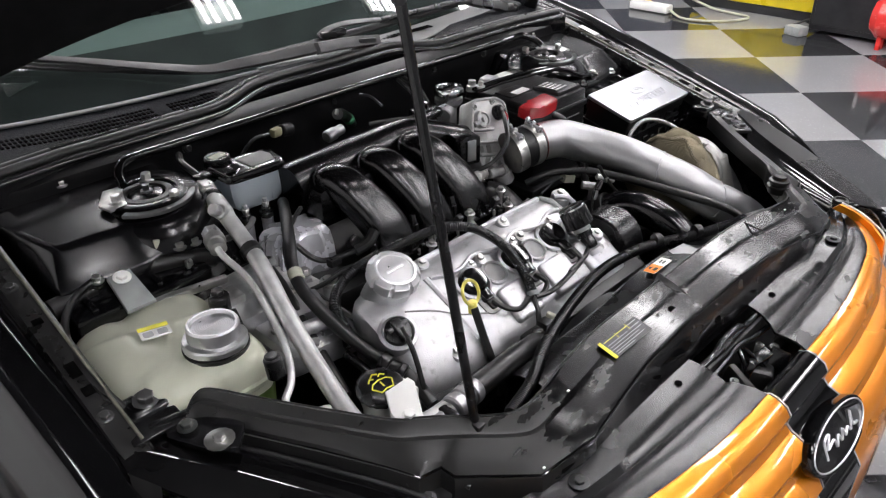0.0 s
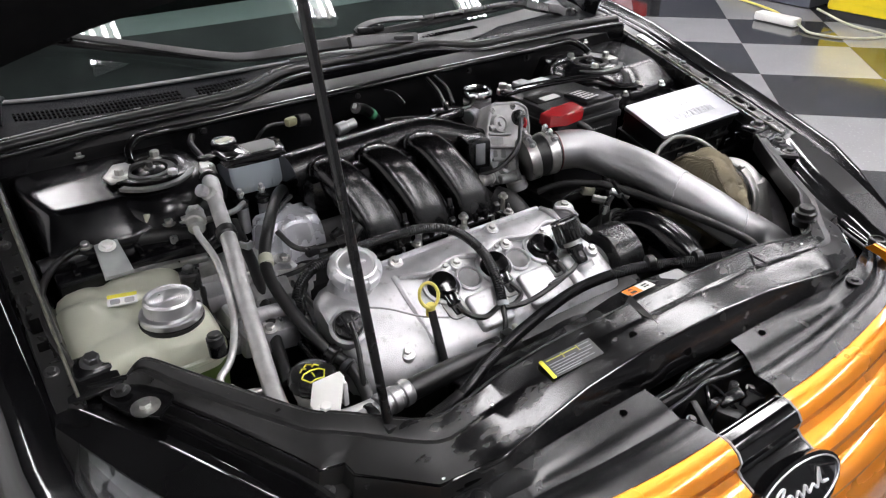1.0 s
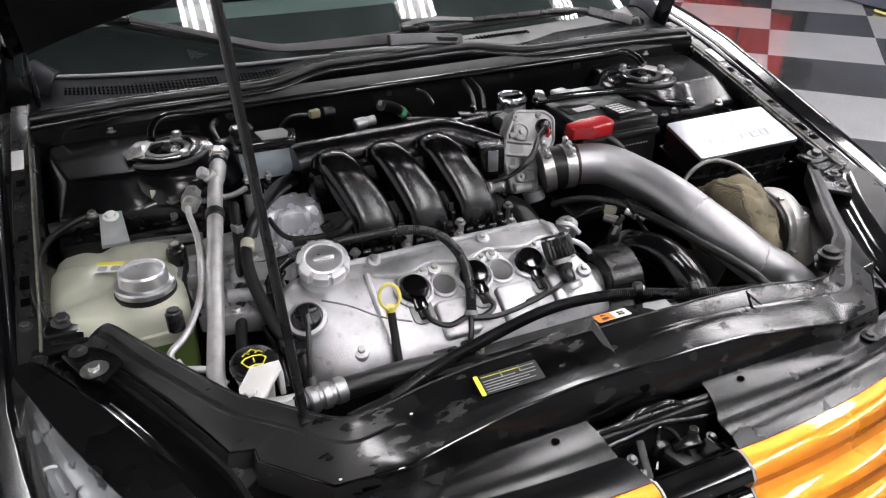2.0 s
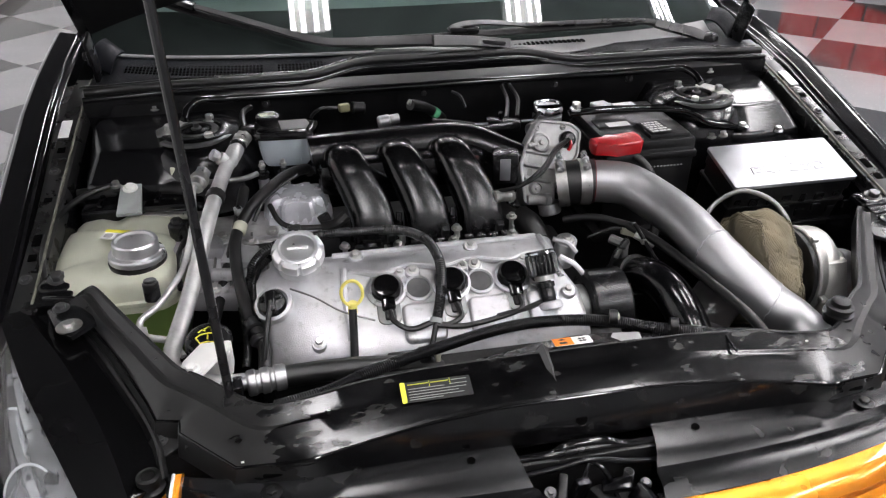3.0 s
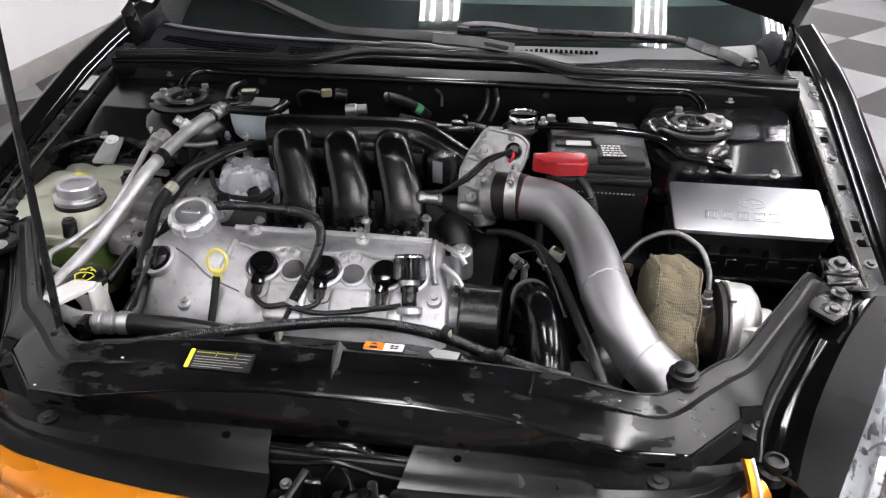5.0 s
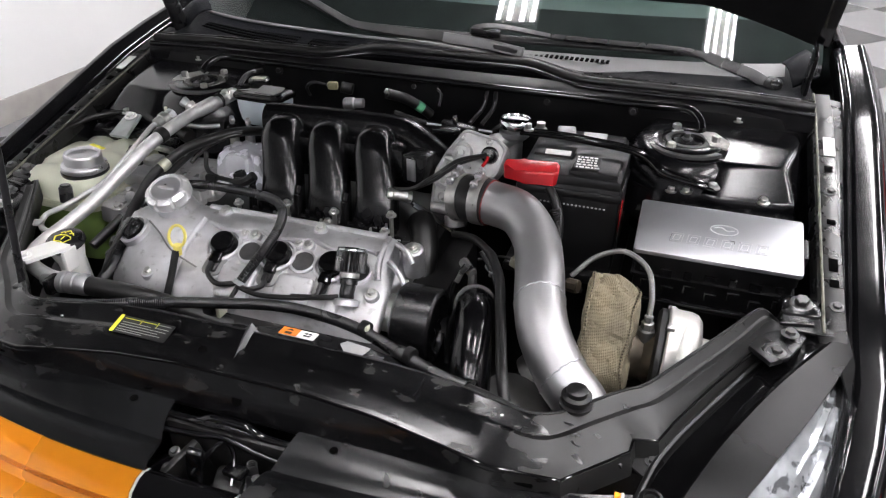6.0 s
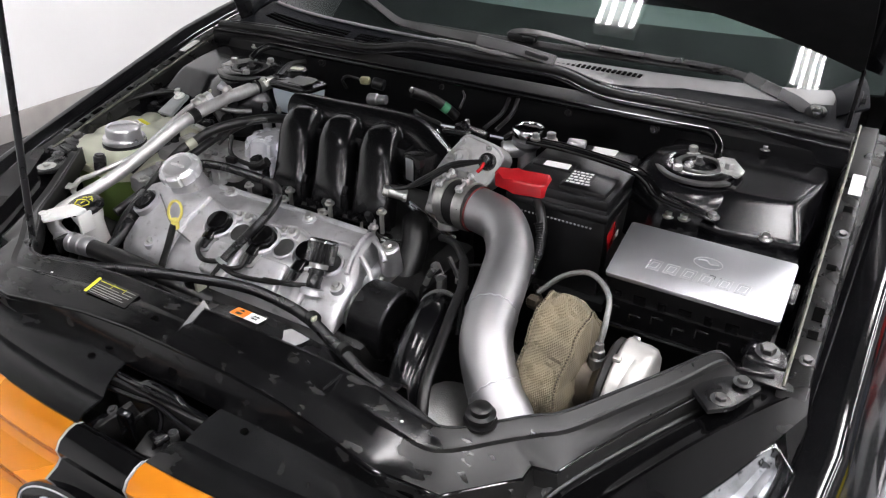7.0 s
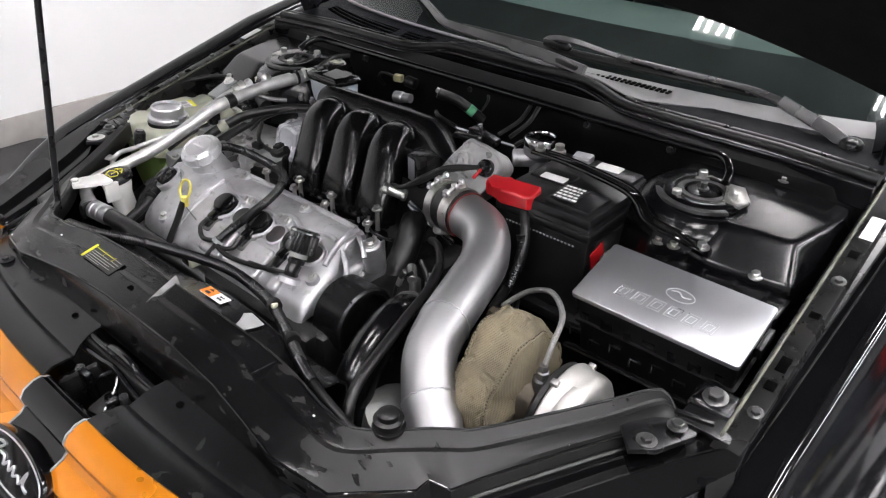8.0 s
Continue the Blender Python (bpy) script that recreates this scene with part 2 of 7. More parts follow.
def root_of(ob):
    p = Vector((0, 0, 0))
    while ob:
        p += ob.location
        ob = ob.parent
    return p


def part(name, bm, material, parent=None, label="", smooth=True, angle=38):
    """Links a bmesh in world places as one mesh object under a thing or a part."""
    if parent:
        bmesh.ops.translate(bm, verts=bm.verts, vec=-root_of(parent))
    bmesh.ops.recalc_face_normals(bm, faces=bm.faces)
    if smooth:
        for f in bm.faces:
            f.smooth = True
        for e in bm.edges:
            if len(e.link_faces) == 2 and e.calc_face_angle(0) > radians(angle):
                e.smooth = False
    me = bpy.data.meshes.new(name)
    bm.to_mesh(me)
    bm.free()
    me.materials.append(M[material])
    ob = new(name, me)
    if parent:
        ob.parent = parent
    if label:
        ob["label"] = label
    return ob


def single(name, bm, material, loc, label, category, group="", kind="", **kw):
    """A thing that is one mesh, with its origin at loc."""
    bmesh.ops.translate(bm, verts=bm.verts, vec=-Vector(loc))
    ob = part(name, bm, material, **kw)
    ob.location = loc
    return tagged(ob, label, category, group, kind)


def join(*bms):
    """Adds the later bmeshes to the first."""
    out = bms[0]
    for b in bms[1:]:
        vs = [out.verts.new(v.co) for v in b.verts]
        b.verts.index_update()
        for f in b.faces:
            try:
                out.faces.new([vs[v.index] for v in f.verts])
            except ValueError:
                pass
        b.free()
    return out


def box(c, s, bevel=0.004, rot=(0, 0, 0), seg=2):
    bm = bmesh.new()
    bmesh.ops.create_cube(bm, size=1)
    bmesh.ops.scale(bm, verts=bm.verts, vec=s)
    if bevel:
        bmesh.ops.bevel(bm, geom=bm.edges[:], offset=min(bevel, min(s) * 0.45), segments=seg, affect="EDGES", profile=0.5)
    bmesh.ops.transform(bm, matrix=pose(*c, *rot), verts=bm.verts)
    return bm


def along(a, b):
    """A turn that lays z along b - a, with its origin at a."""
    d = Vector(b) - Vector(a)
    return Matrix.Translation(a) @ d.to_track_quat("Z", "Y").to_matrix().to_4x4()


def lathe(profile, m=Matrix(), seg=24, wobble=None):
    """Turns (radius, height) pairs round z, then moves by m. wobble(angle, i) scales a ring's radius."""
    bm = bmesh.new()
    rings = []
    for i, (r, h) in enumerate(profile):
        if r < 1e-6:
            rings.append([bm.verts.new((0, 0, h))])
        else:
            rings.append([bm.verts.new((r * (wobble(2 * math.pi * k / seg, i) if wobble else 1) * math.cos(2 * math.pi * k / seg),
                                        r * (wobble(2 * math.pi * k / seg, i) if wobble else 1) * math.sin(2 * math.pi * k / seg), h)) for k in range(seg)])
    for a, b in zip(rings, rings[1:]):
        for k in range(seg):
            q = [a[k % len(a)], a[(k + 1) % len(a)], b[(k + 1) % len(b)], b[k % len(b)]]
            q = list(dict.fromkeys(q))
            if len(q) > 2:
                bm.faces.new(q)
    for ring in (rings[0], rings[-1]):
        if len(ring) > 2:
            bm.faces.new(ring)
    bmesh.ops.transform(bm, matrix=m, verts=bm.verts)
    return bm


def rod(a, b, r, seg=12, bevel=0.15):
    L = (Vector(b) - Vector(a)).length
    e = min(r * bevel, L * 0.2)
    return lathe([(r - e, 0), (r, e), (r, L - e), (r - e, L)], along(a, b), seg)


def spline(pts, n=8):
    """A smooth line through the points, n steps a span."""
    P = [Vector(p) for p in pts]
    if len(P) == 2:
        return [P[0].lerp(P[1], i / n) for i in range(n + 1)]
    P = [2 * P[0] - P[1]] + P + [2 * P[-1] - P[-2]]
    out = []
    for i in range(1, len(P) - 2):
        a, b, c, d = P[i - 1:i + 3]
        for k in range(n):
            t = k / n
            out.append(0.5 * ((2 * b) + (c - a) * t + (2 * a - 5 * b + 4 * c - d) * t * t + (3 * b - 3 * c + d - a) * t ** 3))
    return out + [P[-2]]


def resample(path, step):
    out, left = [path[0]], step
    for a, b in zip(path, path[1:]):
        L = (b - a).length
        at = left
        while at < L:
            out.append(a.lerp(b, at / L))
            at += step
        left = at - L
    return out + [path[-1]]


def sweep(path, radius, seg=12, caps=True, squash=1.0):
    """A tube along a line of points; radius is a number or a function of (share of the length, index)."""
    bm = bmesh.new()
    n = len(path)
    up = None
    rings = []
    for i, p in enumerate(path):
        d = (path[min(i + 1, n - 1)] - path[max(i - 1, 0)]).normalized()
        if up is None:
            up = d.orthogonal().normalized()
        up = (up - d * up.dot(d)).normalized()
        side = d.cross(up)
        r = radius(i / (n - 1), i) if callable(radius) else radius
        rings.append([bm.verts.new(p + (up * math.cos(2 * math.pi * k / seg) + side * squash * math.sin(2 * math.pi * k / seg)) * r) for k in range(seg)])
    for a, b in zip(rings, rings[1:]):
        for k in range(seg):
            bm.faces.new((a[k], a[(k + 1) % seg], b[(k + 1) % seg], b[k]))
    if caps:
        bm.faces.new(rings[0])
        bm.faces.new(rings[-1])
    return bm


def hose(pts, r, seg=10, n=8):
    return sweep(spline(pts, n), r, seg)


def loom(pts, r, seg=10, pitch=0.0042):
    """Ribbed split conduit."""
    path = resample(spline(pts, 12), pitch / 2)
    return sweep(path, lambda t, i: r * (1.04 if i % 2 else 0.93), seg)


def loft(rings, caps=True, closed=True):
    bm = bmesh.new()
    R = [[bm.verts.new(p) for p in ring] for ring in rings]
    n = len(R[0])
    for a, b in zip(R, R[1:]):
        for k in range(n if closed else n - 1):
            bm.faces.new((a[k], a[(k + 1) % n], b[(k + 1) % n], b[k]))
    if caps and closed:
        bm.faces.new(R[0])
        bm.faces.new(R[-1])
    return bm


def sheet(rows, thick):
    """A plate: rows of points, thickened downwards or along a vector."""
    t = Vector((0, 0, -thick)) if not isinstance(thick, Vector) else thick
    top = [[Vector(p) for p in r] for r in rows]
    rings = []
    for r in top:
        rings.append(r + [p + t for p in reversed(r)])
    return loft(rings)


def pane(rows):
    """A single curved face of glass through rows of points."""
    bm = bmesh.new()
    grid = [[bm.verts.new(p) for p in r] for r in rows]
    for a, b in zip(grid, grid[1:]):
        for k in range(len(a) - 1):
            bm.faces.new((a[k], a[k + 1], b[k + 1], b[k]))
    return bm


def prism(outline, z0, z1, bevel=0.0, m=Matrix(), seg=2):
    bm = bmesh.new()
    lo = [bm.verts.new((x, y, z0)) for x, y in outline]
    hi = [bm.verts.new((x, y, z1)) for x, y in outline]
    n = len(outline)
    bm.faces.new(list(reversed(lo)))
    f = bm.faces.new(hi)
    for k in range(n):
        bm.faces.new((lo[k], lo[(k + 1) % n], hi[(k + 1) % n], hi[k]))
    if bevel:
        bmesh.ops.bevel(bm, geom=list(f.edges), offset=bevel, segments=seg, affect="EDGES", profile=0.5)
    bmesh.ops.transform(bm, matrix=m, verts=bm.verts)
    return bm


def round_rect(w, d, r, n=4, cx=0.0, cy=0.0):
    out = []
    for sx, sy, a0 in ((1, 1, 0), (-1, 1, 90), (-1, -1, 180), (1, -1, 270)):
        for k in range(n + 1):
            a = radians(a0 + 90 * k / n)
            out.append((cx + sx * (w / 2 - r) + r * math.cos(a), cy + sy * (d / 2 - r) + r * math.sin(a)))
    return out


def oval(a, b, n=28):
    return [(a * math.cos(2 * math.pi * k / n), b * math.sin(2 * math.pi * k / n)) for k in range(n)]


BOLTS = {}


def bolt(parent, pos, axis=(0, 0, 1), r=0.006, h=0.006, material="steel", washer=1.6, name="bolt"):
    """A hexagon head on a washer, with a mesh shared by all of its size."""
    key = (r, h, material, washer)
    if key not in BOLTS:
        bm = lathe([(r * washer, 0), (r * washer, h * 0.22), (r * 1.2, h * 0.3)], seg=14)
        hexa = lathe([(r, h * 0.3), (r, h * 0.9), (r * 0.85, h)], seg=6)
        join(bm, hexa)
        bmesh.ops.recalc_face_normals(bm, faces=bm.faces)
        me = bpy.data.meshes.new("bolt")
        bm.to_mesh(me)
        bm.free()
        me.materials.append(M[material])
        BOLTS[key] = me
    ob = new(name, BOLTS[key])
    ob.parent = parent
    p = Vector(pos) - root_of(parent)
    ob.matrix_local = Matrix.Translation(p) @ Vector(axis).to_track_quat("Z", "Y").to_matrix().to_4x4() @ Matrix.Rotation(pos[0] * 37, 4, "Z")
    return ob


def clamp_ring(parent, c, axis, r, width=0.011, material="steel", name="hose_clamp"):
    """A worm-drive hose clamp: a band with its screw housing."""
    a = Vector(axis).normalized()
    c = Vector(c)
    bm = lathe([(r, -width / 2), (r + 0.0016, -width / 2), (r + 0.0016, width / 2), (r, width / 2), (r, -width / 2)], along(c, c + a), 28)
    s = a.orthogonal().normalized()
    s = Vector((0, 0, 1)) - a * a.z
    s.normalize()
    side = a.cross(s)
    p = c + s * (r + 0.005)
    join(bm, rod(p - side * 0.011, p + side * 0.013, 0.0048, 8))
    return part(name, bm, material, parent)


# ---- the room ----
X0, X1, Y0, Y1, H = -2.79, 5.45, -3.6, 8.0, 3.2
floor = single("floor", box(((X0 + X1) / 2, (Y0 + Y1) / 2, -0.056), (X1 - X0 + 0.4, Y1 - Y0 + 0.4, 0.1), 0), "grout", (1.3, 2, 0), "chequered floor of polished light and speckled black vinyl tiles", "floor", kind="structure")
single("wall_west", box((X0 - 0.1, 2.2, H / 2), (0.2, Y1 - Y0 + 0.4, H), 0), "wall", (X0 - 0.1, 2, 0), "plain white painted wall", "wall", kind="structure")
single("wall_east", box((X1 + 0.1, 2.2, H / 2), (0.2, Y1 - Y0 + 0.4, H), 0), "wall_mid", (X1 + 0.1, 2, 0), "light grey painted wall above a dark dado", "wall", kind="structure")
single("wall_north", box((1.33, Y1 + 0.1, H / 2), (X1 - X0, 0.2, H), 0), "wall", (1.3, Y1 + 0.1, 0), "plain white painted wall", "wall", kind="structure")
single("wall_south", box((1.33, Y0 - 0.1, H / 2), (X1 - X0, 0.2, H), 0), "wall_mid", (1.3, Y0 - 0.1, 0), "plain light grey painted wall", "wall", kind="structure")
single("ceiling", box(((X0 + X1) / 2, 2.2, H + 0.1), (X1 - X0 + 0.4, Y1 - Y0 + 0.4, 0.2), 0), "ceiling", (1.3, 2, H), "dark grey painted ceiling with rows of strip lights", "ceiling", kind="structure")
single("baseboard", box((X0 + 0.006, 2.2, 0.065), (0.012, Y1 - Y0, 0.13), 0.003), "base", (X0, 2, 0), "grey vinyl baseboard along the white wall", "baseboard", kind="structure")
single("dado", box((X1 - 0.01, 2.2, 0.62), (0.02, Y1 - Y0, 0.78), 0.004), "wall_grey", (X1, 2, 0.2), "dark grey painted dado panel on the wall", "wall panel", kind="structure")
single("baseboard", box((X1 - 0.006, 2.2, 0.11), (0.012, Y1 - Y0, 0.22), 0.003), "bluegrey", (X1, 2, 0), "dark blue-grey baseboard", "baseboard", kind="structure")

# fluorescent strip lights in rows, tubes along the car
def strip_light(x, y, L=1.5):
    lamp = thing("ceiling_light", (x, y, H), "white fluorescent strip light with four bare tubes", "ceiling light", "fluorescent strip lights")
    part("housing", box((x, y, H - 0.025), (0.26, L + 0.06, 0.05), 0.008), "white", lamp)
    for d in (-0.105, -0.040, 0.040, 0.105):
        part("tube", rod((x + d, y - L / 2, H - 0.085), (x + d, y + L / 2, H - 0.085), 0.016, 10), "tube", lamp)
        for s in (-1, 1):
            part("tube_holder", box((x + d, y + s * (L / 2 + 0.008), H - 0.07), (0.045, 0.018, 0.05), 0.003), "white", lamp)
    return lamp


LAMP_X = (-0.35, 1.0, 2.35, 3.7)
first = strip_light(LAMP_X[0], 2.59)
for x in LAMP_X:
    for y in (-2.1, 0.42, 2.59, 5.2):
        if (x, y) != (LAMP_X[0], 2.59):
            copy_thing(first, pose(x, y, H))


# ---- the car body ----
car = thing("car", (0, 0.6, 0), "black saloon car with open hood and orange-painted grille", "car")


def mirror(bm):
    bmesh.ops.scale(bm, verts=bm.verts, vec=(-1, 1, 1))
    return bm


def rail_z(y):
    return 0.796 + 0.262 * (y - 0.414) - max(0, y - 0.9) * 0.12


def crest_x(y):
    return 0.826 + 0.034 * min(1, max(0, (y - 0.25) / 0.8))


def both(name, fn, material, label="", parent=None, **kw):
    """The same part on both sides of the car."""
    return [part(name, fn(), material, parent or car, label, **kw), part(name, mirror(fn()), material, parent or car, label, **kw)]


def fender():
    rings = []
    for y in (-0.06, 0.02, 0.10, 0.20, 0.28, 0.36, 0.45, 0.58, 0.72, 0.86, 1.0, 1.12, 1.25):
        c, r = crest_x(y), rail_z(y)
        if y < 0.3:
            k = (0.32 - y) / 0.38
            c, r = c + 0.004 - 0.085 * k ** 1.8, r - 0.115 * k ** 1.5
        prof = [(c - 0.028, r - 0.035), (c - 0.027, r - 0.004), (c - 0.023, r), (c - 0.018, r + 0.001), (c + 0.004, r + 0.0055), (c + 0.014, r + 0.0072), (c + 0.020, r + 0.0062), (c + 0.026, r + 0.001), (c + 0.034, r - 0.012), (c + 0.058, r - 0.05), (c + 0.082, r - 0.11), (c + 0.106, r - 0.22), (c + 0.112, r - 0.36)]
        rings.append([(x, y, z) for x, z in prof])
    bm = loft([r + [(p[0] - 0.012, p[1], p[2] - 0.006) for p in reversed(r)] for r in rings])
    return bm


both("fender", fender, "paint")


def fender_rail():
    rows = []
    for y in (0.30, 0.42, 0.55, 0.68, 0.80, 0.92, 1.0):
        r = rail_z(y)
        rows.append([(0.756, y, r - 0.03), (0.760, y, r - 0.008), (0.768, y, r - 0.0035), (0.796, y, r - 0.002), (0.800, y, r - 0.012), (crest_x(y) - 0.027, y, r - 0.016)])
    return sheet(rows, 0.004)


for s, rail in zip((1, -1), both("fender_rail", fender_rail, "rail")):
    for y in (0.414, 0.679):
        bolt(rail, (s * 0.785, y, rail_z(y) - 0.003), (0, -0.25, 1), 0.0065, 0.007, "dark_steel")
    part("rail_lip", sweep([V(s * 0.766, y, rail_z(y) - 0.003) for y in (0.36, 0.42, 0.55, 0.68, 0.80, 0.92, 1.0)], 0.0024, 8), "lip", rail, "worn pale seam along the rail")
    # slots are thin near-black tabs on the rail, shade by colour only
    for y, w in ((0.46, 0.016), (0.50, 0.028), (0.60, 0.012), (0.74, 0.016)):
        bm = box((0, 0, 0), (0.014, w, 0.002), 0.0009)
        bmesh.ops.transform(bm, matrix=pose(s * 0.783, y, rail_z(y) - 0.0015, 14.5, 0, 0), verts=bm.verts)
        part("slot", bm, "hole_shade", rail)
    bm = box((0, 0, 0), (0.020, 0.058, 0.0012), 0.0004)
    bmesh.ops.transform(bm, matrix=pose(s * 0.786, 0.806, rail_z(0.806) - 0.001, 14, 0, 0), verts=bm.verts)
    part("sticker", bm, "white_print", rail, "small white paper sticker")


def inner_wall():
    rows = []
    for y in (0.28, 0.5, 0.75, 0.95):
        r = rail_z(y)
        rows.append([(0.757, y, r - 0.028), (0.752, y, r - 0.06), (0.735, y, r - 0.14), (0.72, y, 0.35)])
    return sheet(rows, Vector((0.004, 0, 0)))


both("inner_panel", inner_wall, "bay")
# floor and front wall take the near-black that paints in the bay's shade
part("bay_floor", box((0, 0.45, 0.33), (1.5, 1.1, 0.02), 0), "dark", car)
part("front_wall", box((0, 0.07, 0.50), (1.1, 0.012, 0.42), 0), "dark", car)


def firewall():
    rows = []
    for z, y in ((0.935, 0.905), (0.915, 0.875), (0.88, 0.872), (0.78, 0.885), (0.6, 0.86), (0.34, 0.80)):
        rows.append([(x, y - 0.012 * (1 - abs(x) / 0.76), z) for x in (-0.76, -0.5, -0.25, 0, 0.25, 0.5, 0.76)])
    return sheet(rows, Vector((0, 0.01, 0)))


part("firewall", firewall(), "fire", car)


# strut towers with the pressed inner wing beside them
def tower_dome():
    bm = lathe([(0.132, -0.12), (0.120, -0.052), (0.108, -0.024), (0.094, -0.009), (0.080, -0.003), (0.066, 0.0), (0.060, 0.003), (0.050, 0.003), (0.047, -0.006), (0.030, -0.008), (0.026, 0.002), (0.012, 0.005), (0, 0.005)], pose(0.535, 0.760, 0.891, 4, 4, 0), 36)
    return bm


def wing_press():
    # the raised flat-topped pressing between tower and fender, with bevelled edges, and the shelf before it
    top = [(0.462, 0.905), (0.742, 0.905), (0.742, 0.83), (0.735, 0.790), (0.712, 0.704), (0.612, 0.694), (0.520, 0.712), (0.470, 0.765)]
    base = [(0.446, 0.915), (0.752, 0.915), (0.752, 0.83), (0.750, 0.770), (0.735, 0.654), (0.600, 0.642), (0.490, 0.676), (0.448, 0.75)]

    def ring(poly, z, inset=0.0):
        cx, cy = 0.605, 0.80
        out = []
        n = len(poly)
        for i, p in enumerate(poly):
            q, r = poly[i - 1], poly[(i + 1) % n]
            for k in range(5):
                t = (k - 2) / 2
                o = q if t < 0 else r
                w = 0.16 * abs(t)
                bend = 0.05 * (1 - abs(t))
                m = ((q[0] + r[0]) / 2, (q[1] + r[1]) / 2)
                x = p[0] * (1 - w) + o[0] * w
                y = p[1] * (1 - w) + o[1] * w
                x, y = x + (m[0] - x) * bend, y + (m[1] - y) * bend
                d = math.hypot(x - cx, y - cy)
                x, y = x - (x - cx) / d * inset, y - (y - cy) / d * inset
                out.append((x, y, z + 0.06 * (y - 0.70)))
        return out
    def between(k):
        return [(b[0] + (t[0] - b[0]) * k, b[1] + (t[1] - b[1]) * k) for t, b in zip(top, base)]
    steps = ((0.0, 0.70, 0), (0.0, 0.824, 0), (0.03, 0.834, 0), (0.09, 0.8405, 0), (0.14, 0.8430, 0), (0.50, 0.8577, 0), (0.88, 0.8733, 0), (0.95, 0.8762, 0), (1.0, 0.8790, 0.002), (1.0, 0.8810, 0.007), (1.0, 0.8815, 0.013), (1.0, 0.8815, 0.018), (1.0, 0.8815, 0.08))
    return loft([ring(between(k), z, inset) for k, z, inset in steps])


towers = both("strut_tower", tower_dome, "bay")
both("wing_pressing", wing_press, "bay")
both("wing_shelf", lambda: box((0.630, 0.632, 0.807), (0.215, 0.060, 0.016), 0.005, (4, 0, 0)), "bay")
both("shelf_wall", lambda: box((0.630, 0.607, 0.75), (0.215, 0.012, 0.12), 0.004), "bay")
for x in (0.545, 0.605, 0.655, 0.705):
    both("shelf_rib", lambda: box((x, 0.632, 0.817), (0.010, 0.046, 0.008), 0.003, (4, 0, 0)), "bay")
for s, tw in zip((1, -1), towers):
    for p in ((0.585, 0.760, 0.893), (0.511, 0.806, 0.892), (0.507, 0.717, 0.887)):
        bolt(tw, (s * p[0], p[1], p[2]), (0, 0, 1), 0.0085, 0.016)
    part("strut_nut", lathe([(0.011, 0), (0.011, 0.012), (0.006, 0.013), (0.006, 0.022), (0, 0.022)], pose(s * 0.533, 0.761, 0.886), 6), "dark_steel", tw)
    part("strut_plate", lathe([(0.045, 0), (0.066, 0.0), (0.067, 0.002), (0.064, 0.004), (0.046, 0.004), (0.045, 0)], pose(s * 0.535, 0.760, 0.8905), 32), "bay", tw)
    part("rubber_ring", lathe([(0.030, 0), (0.044, 0.0), (0.046, 0.005), (0.042, 0.010), (0.032, 0.010), (0.030, 0)], pose(s * 0.535, 0.760, 0.886), 30), "rubber", tw)
    # shelf bolts beside the tower
    for p in ((0.520, 0.651, 0.836), (0.546, 0.651, 0.838), (0.679, 0.655, 0.836), (0.625, 0.878, 0.902)):
        bolt(tw, (s * p[0], p[1], p[2]), (0, -0.2, 1), 0.007, 0.009)

# strut brace: a slim black bar running along the bulkhead between the towers
brace = part("strut_brace", hose([(-0.558, 0.790, 0.905), (-0.552, 0.812, 0.918), (-0.530, 0.832, 0.928), (-0.49, 0.842, 0.926), (-0.40, 0.845, 0.924), (0, 0.848, 0.924), (0.40, 0.845, 0.924), (0.49, 0.842, 0.926), (0.530, 0.834, 0.928), (0.552, 0.812, 0.918), (0.558, 0.790, 0.905)], 0.0080, 14), "paint", car)
for s in (-1, 1):
    foot = [(0.552, 0.812), (0.576, 0.742), (0.606, 0.738), (0.612, 0.768), (0.584, 0.815)]
    part("brace_foot", prism([(s * x, y) for x, y in (foot if s > 0 else foot[::-1])], 0.8915, 0.8960, 0.0015), "steel", brace)
    part("foot_arc", prism([(s * (0.535 + r * math.cos(a)), 0.760 + r * math.sin(a)) for r, arc in ((0.078, range(9)), (0.062, range(8, -1, -1))) for a in [radians(-155 + 15 * k) for k in arc]][::s], 0.8860, 0.8920, 0.001), "dark_steel", brace)

# cowl: seal, channel and slotted panel under the windscreen
def arch(x):
    return 0.5 + 0.5 * math.cos(math.pi * min(1, max(0, (abs(x + 0.0) - 0.16) / 0.16)))


XS = [-0.76 + 0.04 * k for k in range(39)]
seal_rows = []
for x in XS:
    a = arch(x)
    y, z = 0.917 + 0.035 * a - 0.02 * max(0, abs(x) - 0.6) / 0.16, 0.938 + 0.016 * a
    seal_rows.append((x, y, z))
for k, (dy, dz, r, name, m) in enumerate(((0, 0, 0.010, "cowl_seal", "rubber"), (0.026, -0.001, 0.0075, "cowl_lip", "satin"), (-0.022, -0.008, 0.0065, "cowl_lip", "bay"))):
    part(name, sweep(spline([(x, y + dy, z + dz) for x, y, z in seal_rows], 2), r, 10), m, car)


SL = math.tan(radians(28))
def glass_y(x):
    return 0.988 + 0.12 * x * x + 0.25 * x ** 6


def glass_z(x, y):
    """Height of the bowed windscreen, which rises from its lower edge at 28 degrees."""
    return 0.957 + SL * (y - glass_y(x))


